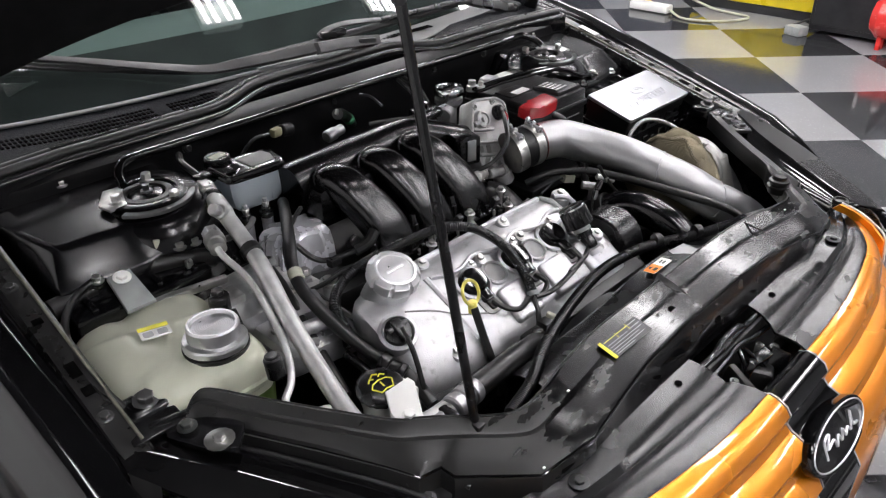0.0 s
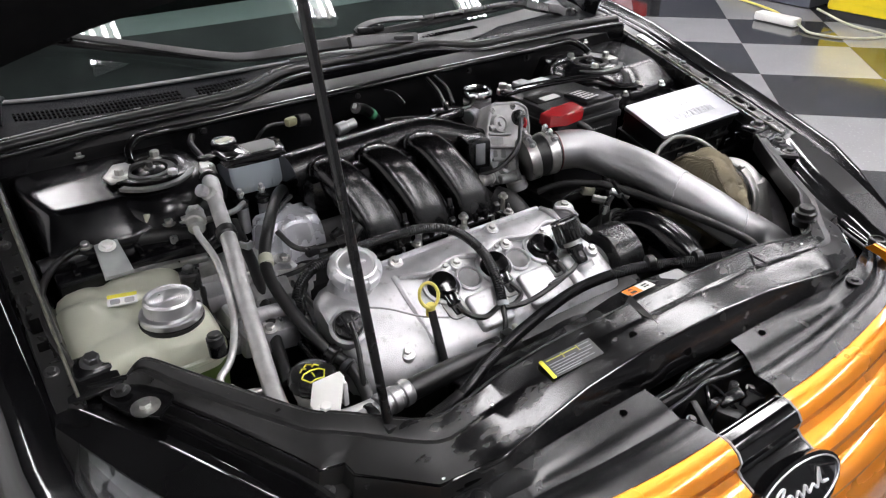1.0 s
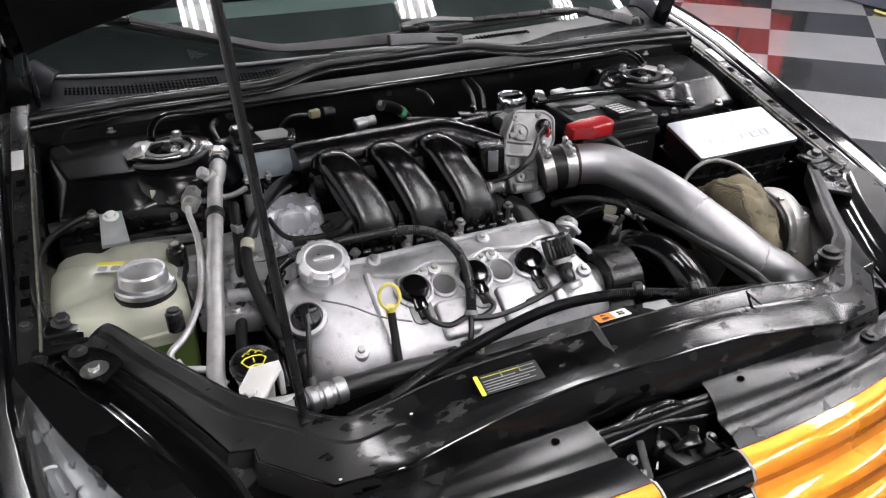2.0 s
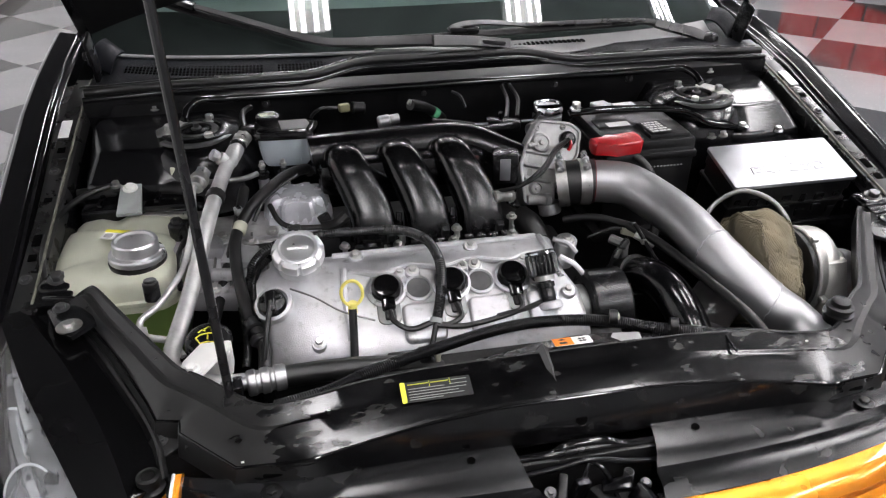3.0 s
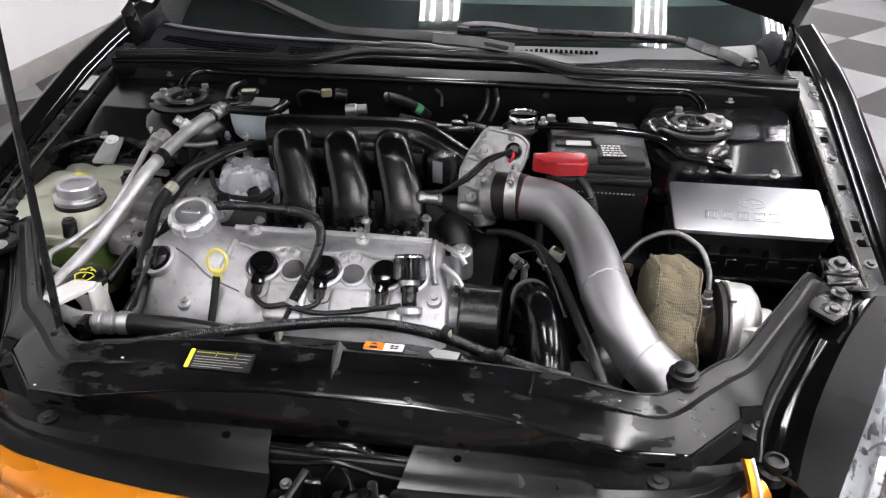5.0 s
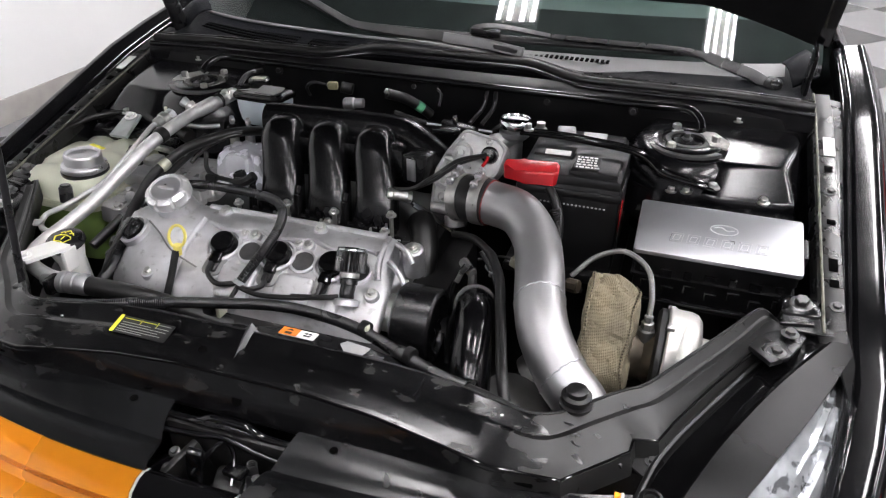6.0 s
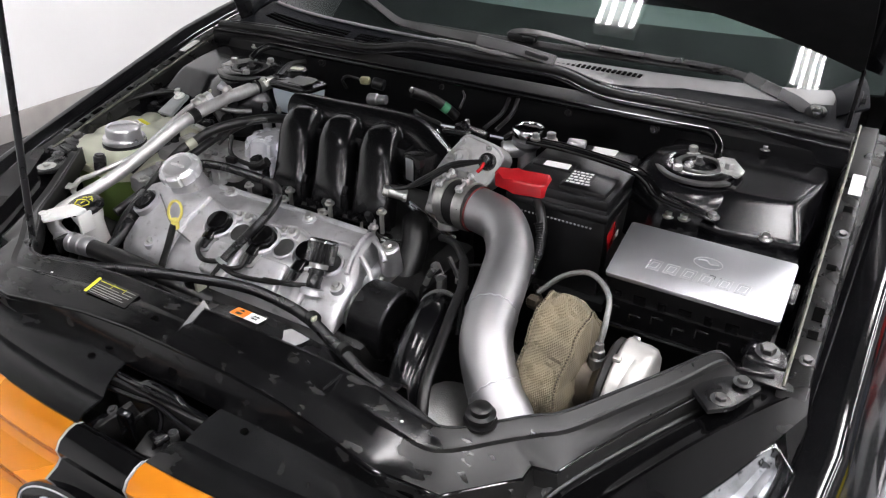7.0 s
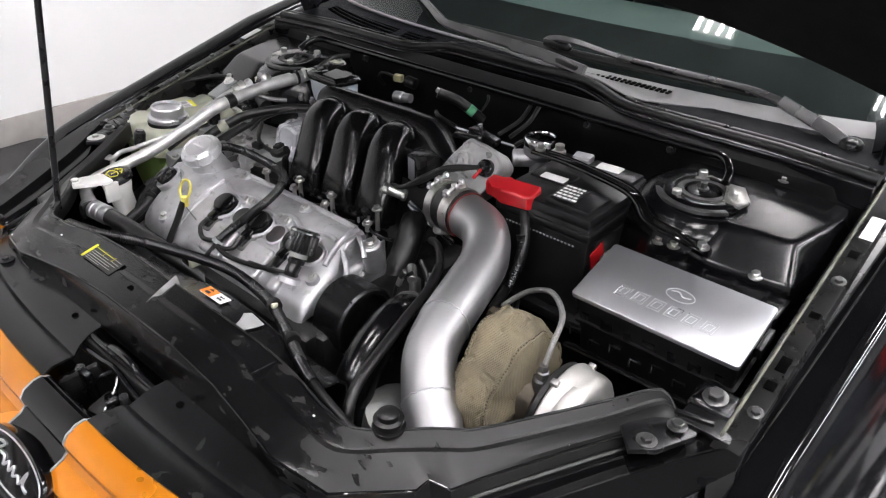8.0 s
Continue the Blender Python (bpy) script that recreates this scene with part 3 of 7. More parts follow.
def cowl_panel():
    rows = []
    for x, y, z in seal_rows:
        g = glass_y(x)
        rows.append([(x, y + 0.012, z - 0.004), (x, y + 0.03, z - 0.001), (x, y + 0.36 * (g - y), z + 0.002), (x, y + 0.75 * (g - y), z + 0.008), (x, g + 0.012, 0.958)])
    return sheet(rows, 0.004)


cowl = part("cowl_panel", cowl_panel(), "cowl", car, "grained dark cowl panel with air slots")
pale = []
for k in range(44):
    x = -0.15 + 0.86 * k / 43
    ys, zs = 0.917 + 0.035 * arch(x), 0.938 + 0.016 * arch(x)
    g = glass_y(x)
    f = 0.24 + 0.50 * max(0, min(1, (x - 0.27) / 0.15)) + 0.60 * max(0, min(1, (0.04 - x) / 0.17))
    y0 = ys + f * (g - ys) + 0.006
    pale.append([(x, y0, zs + 0.0060 + 0.004 * f), (x, y0 + 0.35 * (g - y0), zs + 0.010 + 0.004 * f), (x, g + 0.010, 0.9660)])
part("cowl_strip", sheet(pale, 0.003), "cowl_pale", car, "faded grey cowl strip with air slots")
part("glass_seal", sweep([V(x, glass_y(x) + 0.006, 0.9600) for x in [-0.74 + 0.02 * k for k in range(37)]], 0.0042, 8), "cowl_pale", car, "faded rubber lip along the lower glass edge")


def cowl_corner():
    rows = []
    for t in (0, 0.25, 0.5, 0.75, 1):
        a, b = V(0.700, 1.062, 0.976).lerp(V(0.745, 1.115, 0.994), t), V(0.722, 0.985, 0.950).lerp(V(0.772, 1.02, 0.966), t)
        rows.append([a.lerp(b, w) + V(0, 0, 0.020 * math.sin(math.pi * w) * (0.6 + 0.4 * math.sin(math.pi * t))) for w in [k / 10 for k in range(11)]])
    return sheet(rows, 0.004)


both("cowl_corner", cowl_corner, "cowl", "dark plastic corner cap beside the windscreen")
shelf = []
for x, y, z in seal_rows:
    shelf.append([(x, y - 0.03, z - 0.012), (x, y + 0.012, z - 0.008)])
part("cowl_shelf", sheet(shelf, 0.03), "bay", car)
# slotted grilles: near-black boxes laid on the panel paint the shade in its slots
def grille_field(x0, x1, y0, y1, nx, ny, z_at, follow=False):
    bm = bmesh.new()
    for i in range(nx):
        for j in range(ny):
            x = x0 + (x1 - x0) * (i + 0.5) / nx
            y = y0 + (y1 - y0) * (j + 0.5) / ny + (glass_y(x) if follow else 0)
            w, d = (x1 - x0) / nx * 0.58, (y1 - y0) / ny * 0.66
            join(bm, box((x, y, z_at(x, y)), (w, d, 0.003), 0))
    g = part("slot_grille", bm, "hole_shade", cowl, "near-black boxes painted for the shade in rows of air slots", smooth=False)
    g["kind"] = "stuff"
    return g


def cowl_z(x, y):
    k = min(range(len(seal_rows)), key=lambda i: abs(seal_rows[i][0] - x))
    _, ys, zs = seal_rows[k]
    g = glass_y(x)
    t = (y - ys) / max(0.01, g - ys)
    return zs + 0.002 + 0.006 * max(0, min(1, (t - 0.36) / 0.39)) + 0.0004


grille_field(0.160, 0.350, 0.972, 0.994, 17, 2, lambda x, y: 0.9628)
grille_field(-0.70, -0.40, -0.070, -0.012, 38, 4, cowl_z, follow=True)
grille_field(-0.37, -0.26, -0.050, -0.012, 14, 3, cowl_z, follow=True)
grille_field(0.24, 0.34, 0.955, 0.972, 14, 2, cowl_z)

# windscreen, with the dark cabin behind it


def screen(dz=0.0, dy=0.0):
    rows = []
    for k in range(21):
        x = -0.80 + 0.08 * k
        col = []
        for j in range(5):
            t = j / 4
            y = glass_y(x) + 0.78 * t * (1 - 0.25 * (abs(x) / 0.8) ** 2)
            col.append((x * (1 - 0.14 * t), y + dy, glass_z(x, y) + dz))
        rows.append(col)
    return pane(rows)


ws = part("windscreen", screen(), "glass", car, "sloping tinted windscreen mirroring the tube lights")
ws.visible_shadow = False
frit = []
for k in range(21):
    x = -0.79 + 0.079 * k
    g = glass_y(x)
    frit.append([(x, g + 0.014, glass_z(x, g + 0.014) - 0.006), (x, g + 0.08, glass_z(x, g + 0.08) - 0.006), (x, g + 0.145, glass_z(x, g + 0.145) - 0.006)])
part("frit_band", sheet(frit, 0.002), "underhood", ws, "black border printed behind the glass")
dash = part("dashboard", sheet([[(x, 1.13, 0.86), (x, 1.15, 0.925), (x, 1.25, 0.955), (x, 1.50, 0.975), (x, 1.66, 0.955), (x, 1.72, 0.88), (x, 1.75, 0.5)] for x in [-0.76 + 0.19 * k for k in range(9)]], 0.01), "dash", car, "grey dashboard top seen through the windscreen")
for x0, x1 in ((-0.62, -0.30), (-0.12, 0.12), (0.30, 0.62)):
    part("vent", sweep(spline([(x0, 1.235, 0.966), ((x0 + x1) / 2, 1.225, 0.966), (x1, 1.235, 0.966)], 6), 0.004, 8, squash=0.5), "black_print", dash)
part("cabin_floor", box((0, 2.6, 0.32), (1.6, 2.2, 0.05), 0.01), "underhood", car)
part("rear_bulkhead", box((0, 3.3, 0.7), (1.6, 0.05, 0.8), 0.01), "underhood", car)


def roof():
    rows = []
    for y, z, w in ((1.78, 1.345, 0.60), (2.0, 1.41, 0.59), (2.5, 1.44, 0.58), (3.0, 1.41, 0.57), (3.35, 1.33, 0.56)):
        rows.append([(x * w, y, z + 0.03 * (1 - x * x)) for x in (-1, -0.9, -0.5, 0, 0.5, 0.9, 1)])
    return sheet(rows, 0.02)


part("roof", roof(), "paint", car)
both("windscreen_pillar", lambda: hose([(0.80, 1.30, 0.965), (0.75, 1.55, 1.16), (0.69, 1.80, 1.34), (0.62, 2.1, 1.40)], 0.026, 10), "paint")


def body_side():
    rows = []
    for y in (1.25, 1.6, 2.2, 2.9, 3.4, 4.1):
        k = max(0, y - 3.4) * 0.06
        rows.append([(0.83 - k, y, 0.985 + 0.02 * (y > 1.4)), (0.885 - k, y, 0.93), (0.912 - k, y, 0.75), (0.915 - k, y, 0.5), (0.88 - k, y, 0.2)])
    return sheet(rows, Vector((-0.012, 0, 0)))


both("door_side", body_side, "paint")
both("side_glass", lambda: sheet([[(0.82, y0, 0.99), (0.60, y1, 1.385)] for y0, y1 in ((1.36, 1.95), (2.2, 2.3), (3.3, 3.2))], Vector((-0.005, 0, 0))), "glass")
part("rear_window", sheet([[(-0.6, 3.3, 1.36), (-0.7, 3.75, 1.03)], [(0.6, 3.3, 1.36), (0.7, 3.75, 1.03)]], Vector((0, 0.005, -0.005))), "glass", car)
part("trunk_lid", sheet([[(x, 3.7, 1.02), (x, 4.1, 1.02), (x, 4.2, 0.95), (x, 4.24, 0.4), (x, 4.15, 0.2)] for x in (-0.8, -0.4, 0, 0.4, 0.8)], Vector((0, -0.01, -0.01))), "paint", car)


def wheel(s, y):
    w = part("wheel", lathe([(0.20, -0.10), (0.30, -0.105), (0.325, -0.08), (0.325, 0.08), (0.30, 0.105), (0.20, 0.10)], pose(s * 0.78, y, 0.325, 0, 90, 0), 32), "rubber", car)
    part("rim", lathe([(0, 0.05), (0.05, 0.06), (0.19, 0.04), (0.215, 0.10), (0.215, -0.10), (0, -0.10)], pose(s * 0.78, y, 0.325, 0, 90 * s, 0), 20), "cast_dark", w)


for s in (-1, 1):
    wheel(s, 0.55), wheel(s, 3.28)


# hood standing open on its rod: the rear edge dips at the hinges and arches up in the middle
HA = radians(48)


def hood_at(x, s, d=0.0):
    """A point of the hood: x across, s up along the panel from the hinge line, d above the inner face."""
    y, z = 1.0, 1.025
    return (x, y - s * math.cos(HA) - d * math.sin(HA) * -1, z + s * math.sin(HA) + d * math.cos(HA))


def hood_shell(d0, d1, inset):
    rows = []
    for k in range(25):
        u = -1 + k / 12
        x = u * (0.775 - inset)
        bow = 0.17 * (1 - abs(u) ** 2.4)
        col = []
        for j in range(9):
            t = j / 8
            s0, s1 = bow + inset - 0.02, 1.12 - 0.10 * u * u - inset
            s = s0 + (s1 - s0) * t
            narrow = 1 - 0.22 * t ** 2
            crown = 0.035 * (1 - u * u) * math.sin(math.pi * min(1, t * 0.9 + 0.1))
            col.append(Vector(hood_at(x * narrow, s, d0 + crown)))
        rows.append(col)
    return sheet(rows, Vector((0, math.sin(HA) * d1, math.cos(HA) * d1)))


hood = part("hood", hood_shell(0.02, 0.006, 0.0), "paint", car, "open black hood")
part("hood_liner", hood_shell(0.0, 0.016, 0.03), "underhood", hood)
for s in (-1, 1):
    part("hinge_arm", join(box((s * 0.745, 0.975, 0.975), (0.008, 0.05, 0.13), 0.003, (20, 0, 0)), box((s * 0.742, 0.955, 0.925), (0.05, 0.05, 0.01), 0.003)), "satin", hood)
    bolt(hood, (s * 0.752, 0.965, 0.995), (s, 0, 0), 0.009, 0.010, "plastic")
part("prop_rod", join(sweep(spline([(-0.456, 0.094, 0.762), (-0.4575, 0.102, 0.80), (-0.474, 0.180, 1.26), (-0.490, 0.262, 1.742)], 8), 0.0062, 10), box((-0.454, 0.09, 0.764), (0.022, 0.016, 0.012), 0.003)), "satin", car, "thin black hood prop rod")


# wipers
def flat_bar(pts, w0, w1, h, lean=0.0):
    """A pressed bar with a slightly crowned flat top, tapering along its length."""
    path = spline(pts, 6)
    n = len(path)
    rows = []
    for i, p in enumerate(path):
        d = (path[min(i + 1, n - 1)] - path[max(i - 1, 0)]).normalized()
        side = Vector((0, 0, 1)).cross(d).normalized()
        up = d.cross(side)
        front = side if side.y < 0 else -side
        up, side = up * math.cos(lean) + front * math.sin(lean), side * math.cos(lean) - up * math.sin(lean) * (1 if side.y < 0 else -1)
        w = w0 + (w1 - w0) * i / (n - 1)
        rows.append([p + side * w * a + up * h * b for a, b in ((-1, -0.5), (-1, 0.5), (-0.90, 0.96), (-0.4, 1), (0.4, 1), (0.90, 0.96), (1, 0.5), (1, -0.5))])
    return loft(rows)


def wiper(name_pts, blade_pts, cover, skin, thick=0.009, arm="armgrey", wide=0.012):
    w = part("wiper", flat_bar(name_pts, wide, 0.005, 0.007, 0.9), arm, car, "black windscreen wiper arm and blade")
    part("blade", sweep(spline(blade_pts, 8), thick, 8, squash=0.6), "rubber", w)
    a, b = cover
    part("pivot_cover", flat_bar([a, Vector(a).lerp(Vector(b), 0.5) + V(0, 0, 0.003), b], 0.0125, 0.0115, 0.010, 1.16), skin, w)
    return w


wa = wiper([(0.0, 0.966, 0.986), (-0.10, 0.976, 0.986), (-0.22, 0.990, 0.987), (-0.27, 1.004, 0.989), (-0.34, 1.040, 1.002), (-0.45, 1.100, 1.026), (-0.565, 1.160, 1.050)], [(-0.285, 1.024, 0.985), (-0.40, 1.080, 1.004), (-0.56, 1.158, 1.034), (-0.70, 1.235, 1.070), (-0.80, 1.30, 1.096)], ((-0.022, 0.957, 0.988), (0.160, 0.968, 0.968)), "armgrey", 0.0085)
part("blade_joint", box((-0.575, 1.165, 1.052), (0.075, 0.022, 0.018), 0.006, (0, 12, -29)), "satin", wa)
part("pivot_cap", box((0.120, 0.967, 0.974), (0.06, 0.026, 0.018), 0.006, (0, 9, 3)), "satin", wa)
wb = wiper([(0.672, 1.006, 0.944), (0.60, 1.020, 0.966), (0.505, 1.028, 0.988), (0.35, 1.021, 0.993), (0.21, 1.013, 0.997)], [(0.50, 1.036, 0.984), (0.25, 1.020, 0.984), (0.0, 1.014, 0.982), (-0.22, 1.022, 0.980)], ((0.668, 1.006, 0.946), (0.615, 1.017, 0.964)), "armgrey", 0.0095, "satin", 0.008)
part("arm_block", flat_bar([(0.62, 1.016, 0.963), (0.58, 1.022, 0.973), (0.545, 1.027, 0.983)], 0.012, 0.011, 0.009, 1.1), "satin", wb)
part("pivot_cap", lathe([(0.020, -0.012), (0.020, 0.004), (0.016, 0.010), (0.008, 0.013), (0, 0.013)], pose(0.685, 1.000, 0.945), 20), "satin", wb)
part("arm_hook", flat_bar([(0.215, 1.012, 0.998), (0.16, 1.009, 1.005), (0.115, 1.008, 1.010), (0.070, 1.008, 1.010), (0.040, 1.009, 1.004), (0.026, 1.010, 0.995)], 0.005, 0.007, 0.004, 0.9), "dark_steel", wb, "hooked end of the wiper arm")
part("blade_joint", box((0.062, 1.009, 0.996), (0.070, 0.020, 0.016), 0.005, (0, 2, 0)), "satin", wb)


# grille and bumper bars, orange, with a black centre stripe edged in white
def edge_y(x):
    a = abs(x)
    return -0.121 + 0.30 * max(0, a - 0.10) ** 2 + 6.0 * max(0, a - 0.40) ** 2.35


BAR = [(0.0, 0.0), (-0.004, 0.003), (-0.016, 0.002), (-0.032, -0.006), (-0.040, -0.018), (-0.038, -0.034), (-0.046, -0.042), (-0.066, -0.050), (-0.076, -0.062), (-0.074, -0.080), (-0.080, -0.088), (-0.100, -0.098), (-0.108, -0.112), (-0.104, -0.132), (-0.112, -0.142), (-0.124, -0.160), (-0.124, -0.30), (-0.10, -0.46)]


def bumper(x0, x1, n, lift=0.0, a=0, b=18):
    rows = []
    for k in range(n + 1):
        x = x0 + (x1 - x0) * k / n
        z0 = 0.695 + 0.02 * min(1, abs(x) / 0.53) ** 2 + lift
        side = 1 - 0.55 * max(0, (abs(x) - 0.35) / 0.2)
        rows.append([(x + (0.10 * (abs(x) - 0.35) / 0.2 * -d * 4 * (1 if x > 0 else -1) if abs(x) > 0.35 else 0), edge_y(x) + d * side - lift * 0.7, z0 + h) for d, h in BAR[a:b]])
    return sheet(rows, Vector((0, 0.008, -0.004)))


for x0, x1 in ((0.071, 0.535), (-0.535, -0.071)):
    for a, b in ((0, 7), (6, 11), (10, 15)):
        part("grille_bar", bumper(x0, x1, 24, 0, a, b), "orange", car, "glossy metallic orange grille bar")
    part("bumper_face", bumper(x0, x1, 24, 0, 14, 18), "orange", car, "glossy metallic orange bumper")
part("centre_stripe", bumper(-0.066, 0.066, 6), "lampblack", car, "black stripe across the orange grille")
for s in (-1, 1):
    part("stripe_edge", bumper(min(s * 0.066, s * 0.0695), max(s * 0.066, s * 0.0695), 1, 0.0008), "grey_print", car, "white pinstripe")
for s in (-1, 1):
    tab = []
    for w in (0.0, 0.5, 1.0):
        x = s * (0.513 + 0.008 * w)
        tab.append([(x, -0.002, 0.741), (x + s * 0.002, -0.030, 0.735), (x + s * 0.004, -0.065, 0.718), (x + s * 0.006, -0.095, 0.690), (x + s * 0.006, -0.105, 0.62)])
    end = part("bumper_end", sheet(tab, Vector((0, 0.012, -0.012))), "orange", car, "orange end of the bumper with a white edge")
    part("end_edge", sweep(spline([(p[0] + s * 0.0015, p[1], p[2] + 0.0005) for p in tab[2]], 5), 0.0022, 6), "white_print", end)
part("bumper_skirt", sheet([[(x, edge_y(x * 0.6) - 0.11 + 0.4 * abs(x) ** 3, 0.25), (x, edge_y(x * 0.6) - 0.09 + 0.4 * abs(x) ** 3, 0.14)] for x in [-0.8 + 0.1 * k for k in range(17)]], Vector((0, 0.02, 0))), "paint", car)

badge_m = Matrix.Translation((0.0, -0.212, 0.628)) @ Matrix.Rotation(radians(58), 4, "X")
badge = part("badge", prism(oval(0.098, 0.041), -0.012, 0.004, 0.004, badge_m), "paint", car, "black oval badge with a silver rim")
ringpts = [badge_m @ Vector((0.090 * math.cos(a), 0.034 * math.sin(a), 0.0042)) for a in [2 * math.pi * k / 40 for k in range(41)]]
part("badge_rim", sweep(ringpts, 0.0014, 6, caps=False), "frosted", badge)
script = [(-0.055, -0.010), (-0.048, 0.014), (-0.030, 0.017), (-0.045, 0.002), (-0.022, 0.004), (-0.018, -0.008), (-0.006, 0.003), (0.000, -0.008), (0.010, 0.004), (0.014, -0.008), (0.026, -0.002), (0.034, -0.009), (0.046, 0.014), (0.044, -0.006), (0.058, -0.010)]
part("badge_stroke", sweep([badge_m @ p for p in spline([(x, y, 0.0048) for x, y in script], 6)], 0.0021, 8), "frosted", badge, "flowing silver stroke, unlettered")


# filler panels between radiator cover and bumper, with the latch well between them
def filler(s):
    rows = []
    for k in range(15):
        x = 0.098 + (0.535 - 0.098) * k / 14
        e = edge_y(x) - 0.002
        b = -0.008 + 0.9 * max(0, x - 0.42) ** 1.6
        z0 = 0.716 + 0.004 * (x > 0.4)
        zb = 0.697 + 0.02 * min(1, x / 0.53) ** 2
        prof = [(b, z0), (b + 0.25 * (e - b), z0 - 0.004), (b + 0.42 * (e - b), zb + 0.006), (b + 0.52 * (e - b), zb - 0.003), (b + 0.60 * (e - b), zb + 0.001), (b + 0.85 * (e - b), zb + 0.0035), (e, zb)]
        xs = 0.012 * (k == 0)
        rows.append([(s * (x + 0.06 * (1 - j / 6) * 0 - 0.028 * (k < 3) * (j / 6) * (1 - k / 3)), y, z) for j, (y, z) in enumerate(prof)])
    return sheet(rows, 0.004)


for s in (-1, 1):
    f = part("filler_panel", filler(s), "panel", car, "grey-black plastic filler panel")
    bolt(f, (s * 0.408, -0.033, 0.718), (0, 0, 1), 0.007, 0.006, "plastic", 1.9)
    # a near-black disc paints the dark inside of the hole
    part("hole", lathe([(0, 0), (0.0055, 0), (0.0055, 0.002), (0, 0.002)], pose(s * 0.156, -0.027, 0.7135), 14), "hole_shade", f)
    part("bumper_stop", lathe([(0.018, 0), (0.018, 0.014), (0.012, 0.017), (0.012, 0.024), (0.0155, 0.026), (0.0145, 0.033), (0.010, 0.034), (0.009, 0.030), (0, 0.030)], pose(s * 0.556, 0.010, 0.70), 18), "rubber", car)
# latch well
latch = part("hood_latch", join(box((0, -0.035, 0.655), (0.19, 0.012, 0.10), 0.003), box((0.02, -0.075, 0.63), (0.05, 0.05, 0.07), 0.008, (0, 10, 20)), box((-0.045, -0.07, 0.645), (0.012, 0.06, 0.09), 0.003, (15, 0, -20))), "dark", car, "black hood latch in its well")
part("latch_lever", sweep(spline([(-0.085, -0.03, 0.70), (-0.03, -0.035, 0.712), (0.04, -0.032, 0.709), (0.09, -0.028, 0.700)], 6), 0.004, 8), "satin", latch)
part("latch_hook", sweep(spline([(-0.03, -0.085, 0.665), (-0.012, -0.06, 0.69), (0.002, -0.045, 0.697), (0.02, -0.055, 0.685), (0.03, -0.085, 0.66)], 6), 0.0035, 8), "paint", latch)
part("latch_spring", sweep([Vector((0.05 + 0.006 * math.cos(a), -0.06 + 0.006 * math.sin(a), 0.655 + a * 0.0006)) for a in [k * 0.5 for k in range(110)]], 0.0012, 5), "dark_steel", latch)
part("latch_bar", sweep(spline([(-0.10, -0.030, 0.706), (-0.05, -0.030, 0.707), (-0.025, -0.028, 0.716), (0.025, -0.028, 0.716), (0.05, -0.030, 0.707), (0.10, -0.030, 0.704)], 6), 0.006, 10), "paint", latch)
part("latch_bar", sweep(spline([(-0.10, -0.048, 0.694), (-0.04, -0.046, 0.698), (0.0, -0.044, 0.702), (0.05, -0.048, 0.694), (0.10, -0.050, 0.688)], 6), 0.0045, 10), "bay", latch)
for k, (c, d, r) in enumerate((((-0.03, -0.075, 0.672), (0.022, 0.012, 0.07), 12), ((0.030, -0.070, 0.676), (0.040, 0.020, 0.010), -20), ((0.052, -0.090, 0.655), (0.016, 0.03, 0.06), 25), ((-0.065, -0.085, 0.650), (0.03, 0.03, 0.05), -15))):
    part("latch_plate", box(c, d, 0.003, (10, r, r)), "bay", latch)
for p in ((-0.062, -0.072, 0.684), (-0.058, -0.095, 0.678), (0.066, -0.078, 0.68)):
    bolt(latch, p, (0, -0.3, 1), 0.005, 0.006, "dark_steel")
# near-black backing sheet stands for the shade behind the grille
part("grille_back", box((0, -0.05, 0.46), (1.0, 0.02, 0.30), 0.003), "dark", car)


# headlights: black top, clear lens with reflector bowls behind
A = [(0.540, 0.020, 0.712), (0.562, 0.095, 0.722), (0.618, 0.200, 0.732), (0.695, 0.322, 0.748), (0.775, 0.405, 0.772)]
D = [(0.575, -0.020, 0.722), (0.604, 0.052, 0.734), (0.645, 0.138, 0.746), (0.714, 0.258, 0.760), (0.798, 0.375, 0.778)]
B = [(0.605, -0.060, 0.716), (0.652, 0.025, 0.733), (0.702, 0.116, 0.748), (0.748, 0.205, 0.760), (0.802, 0.325, 0.774)]
C = [(0.655, -0.140, 0.600), (0.712, -0.060, 0.606), (0.757, 0.03, 0.622), (0.796, 0.13, 0.660), (0.812, 0.270, 0.730)]
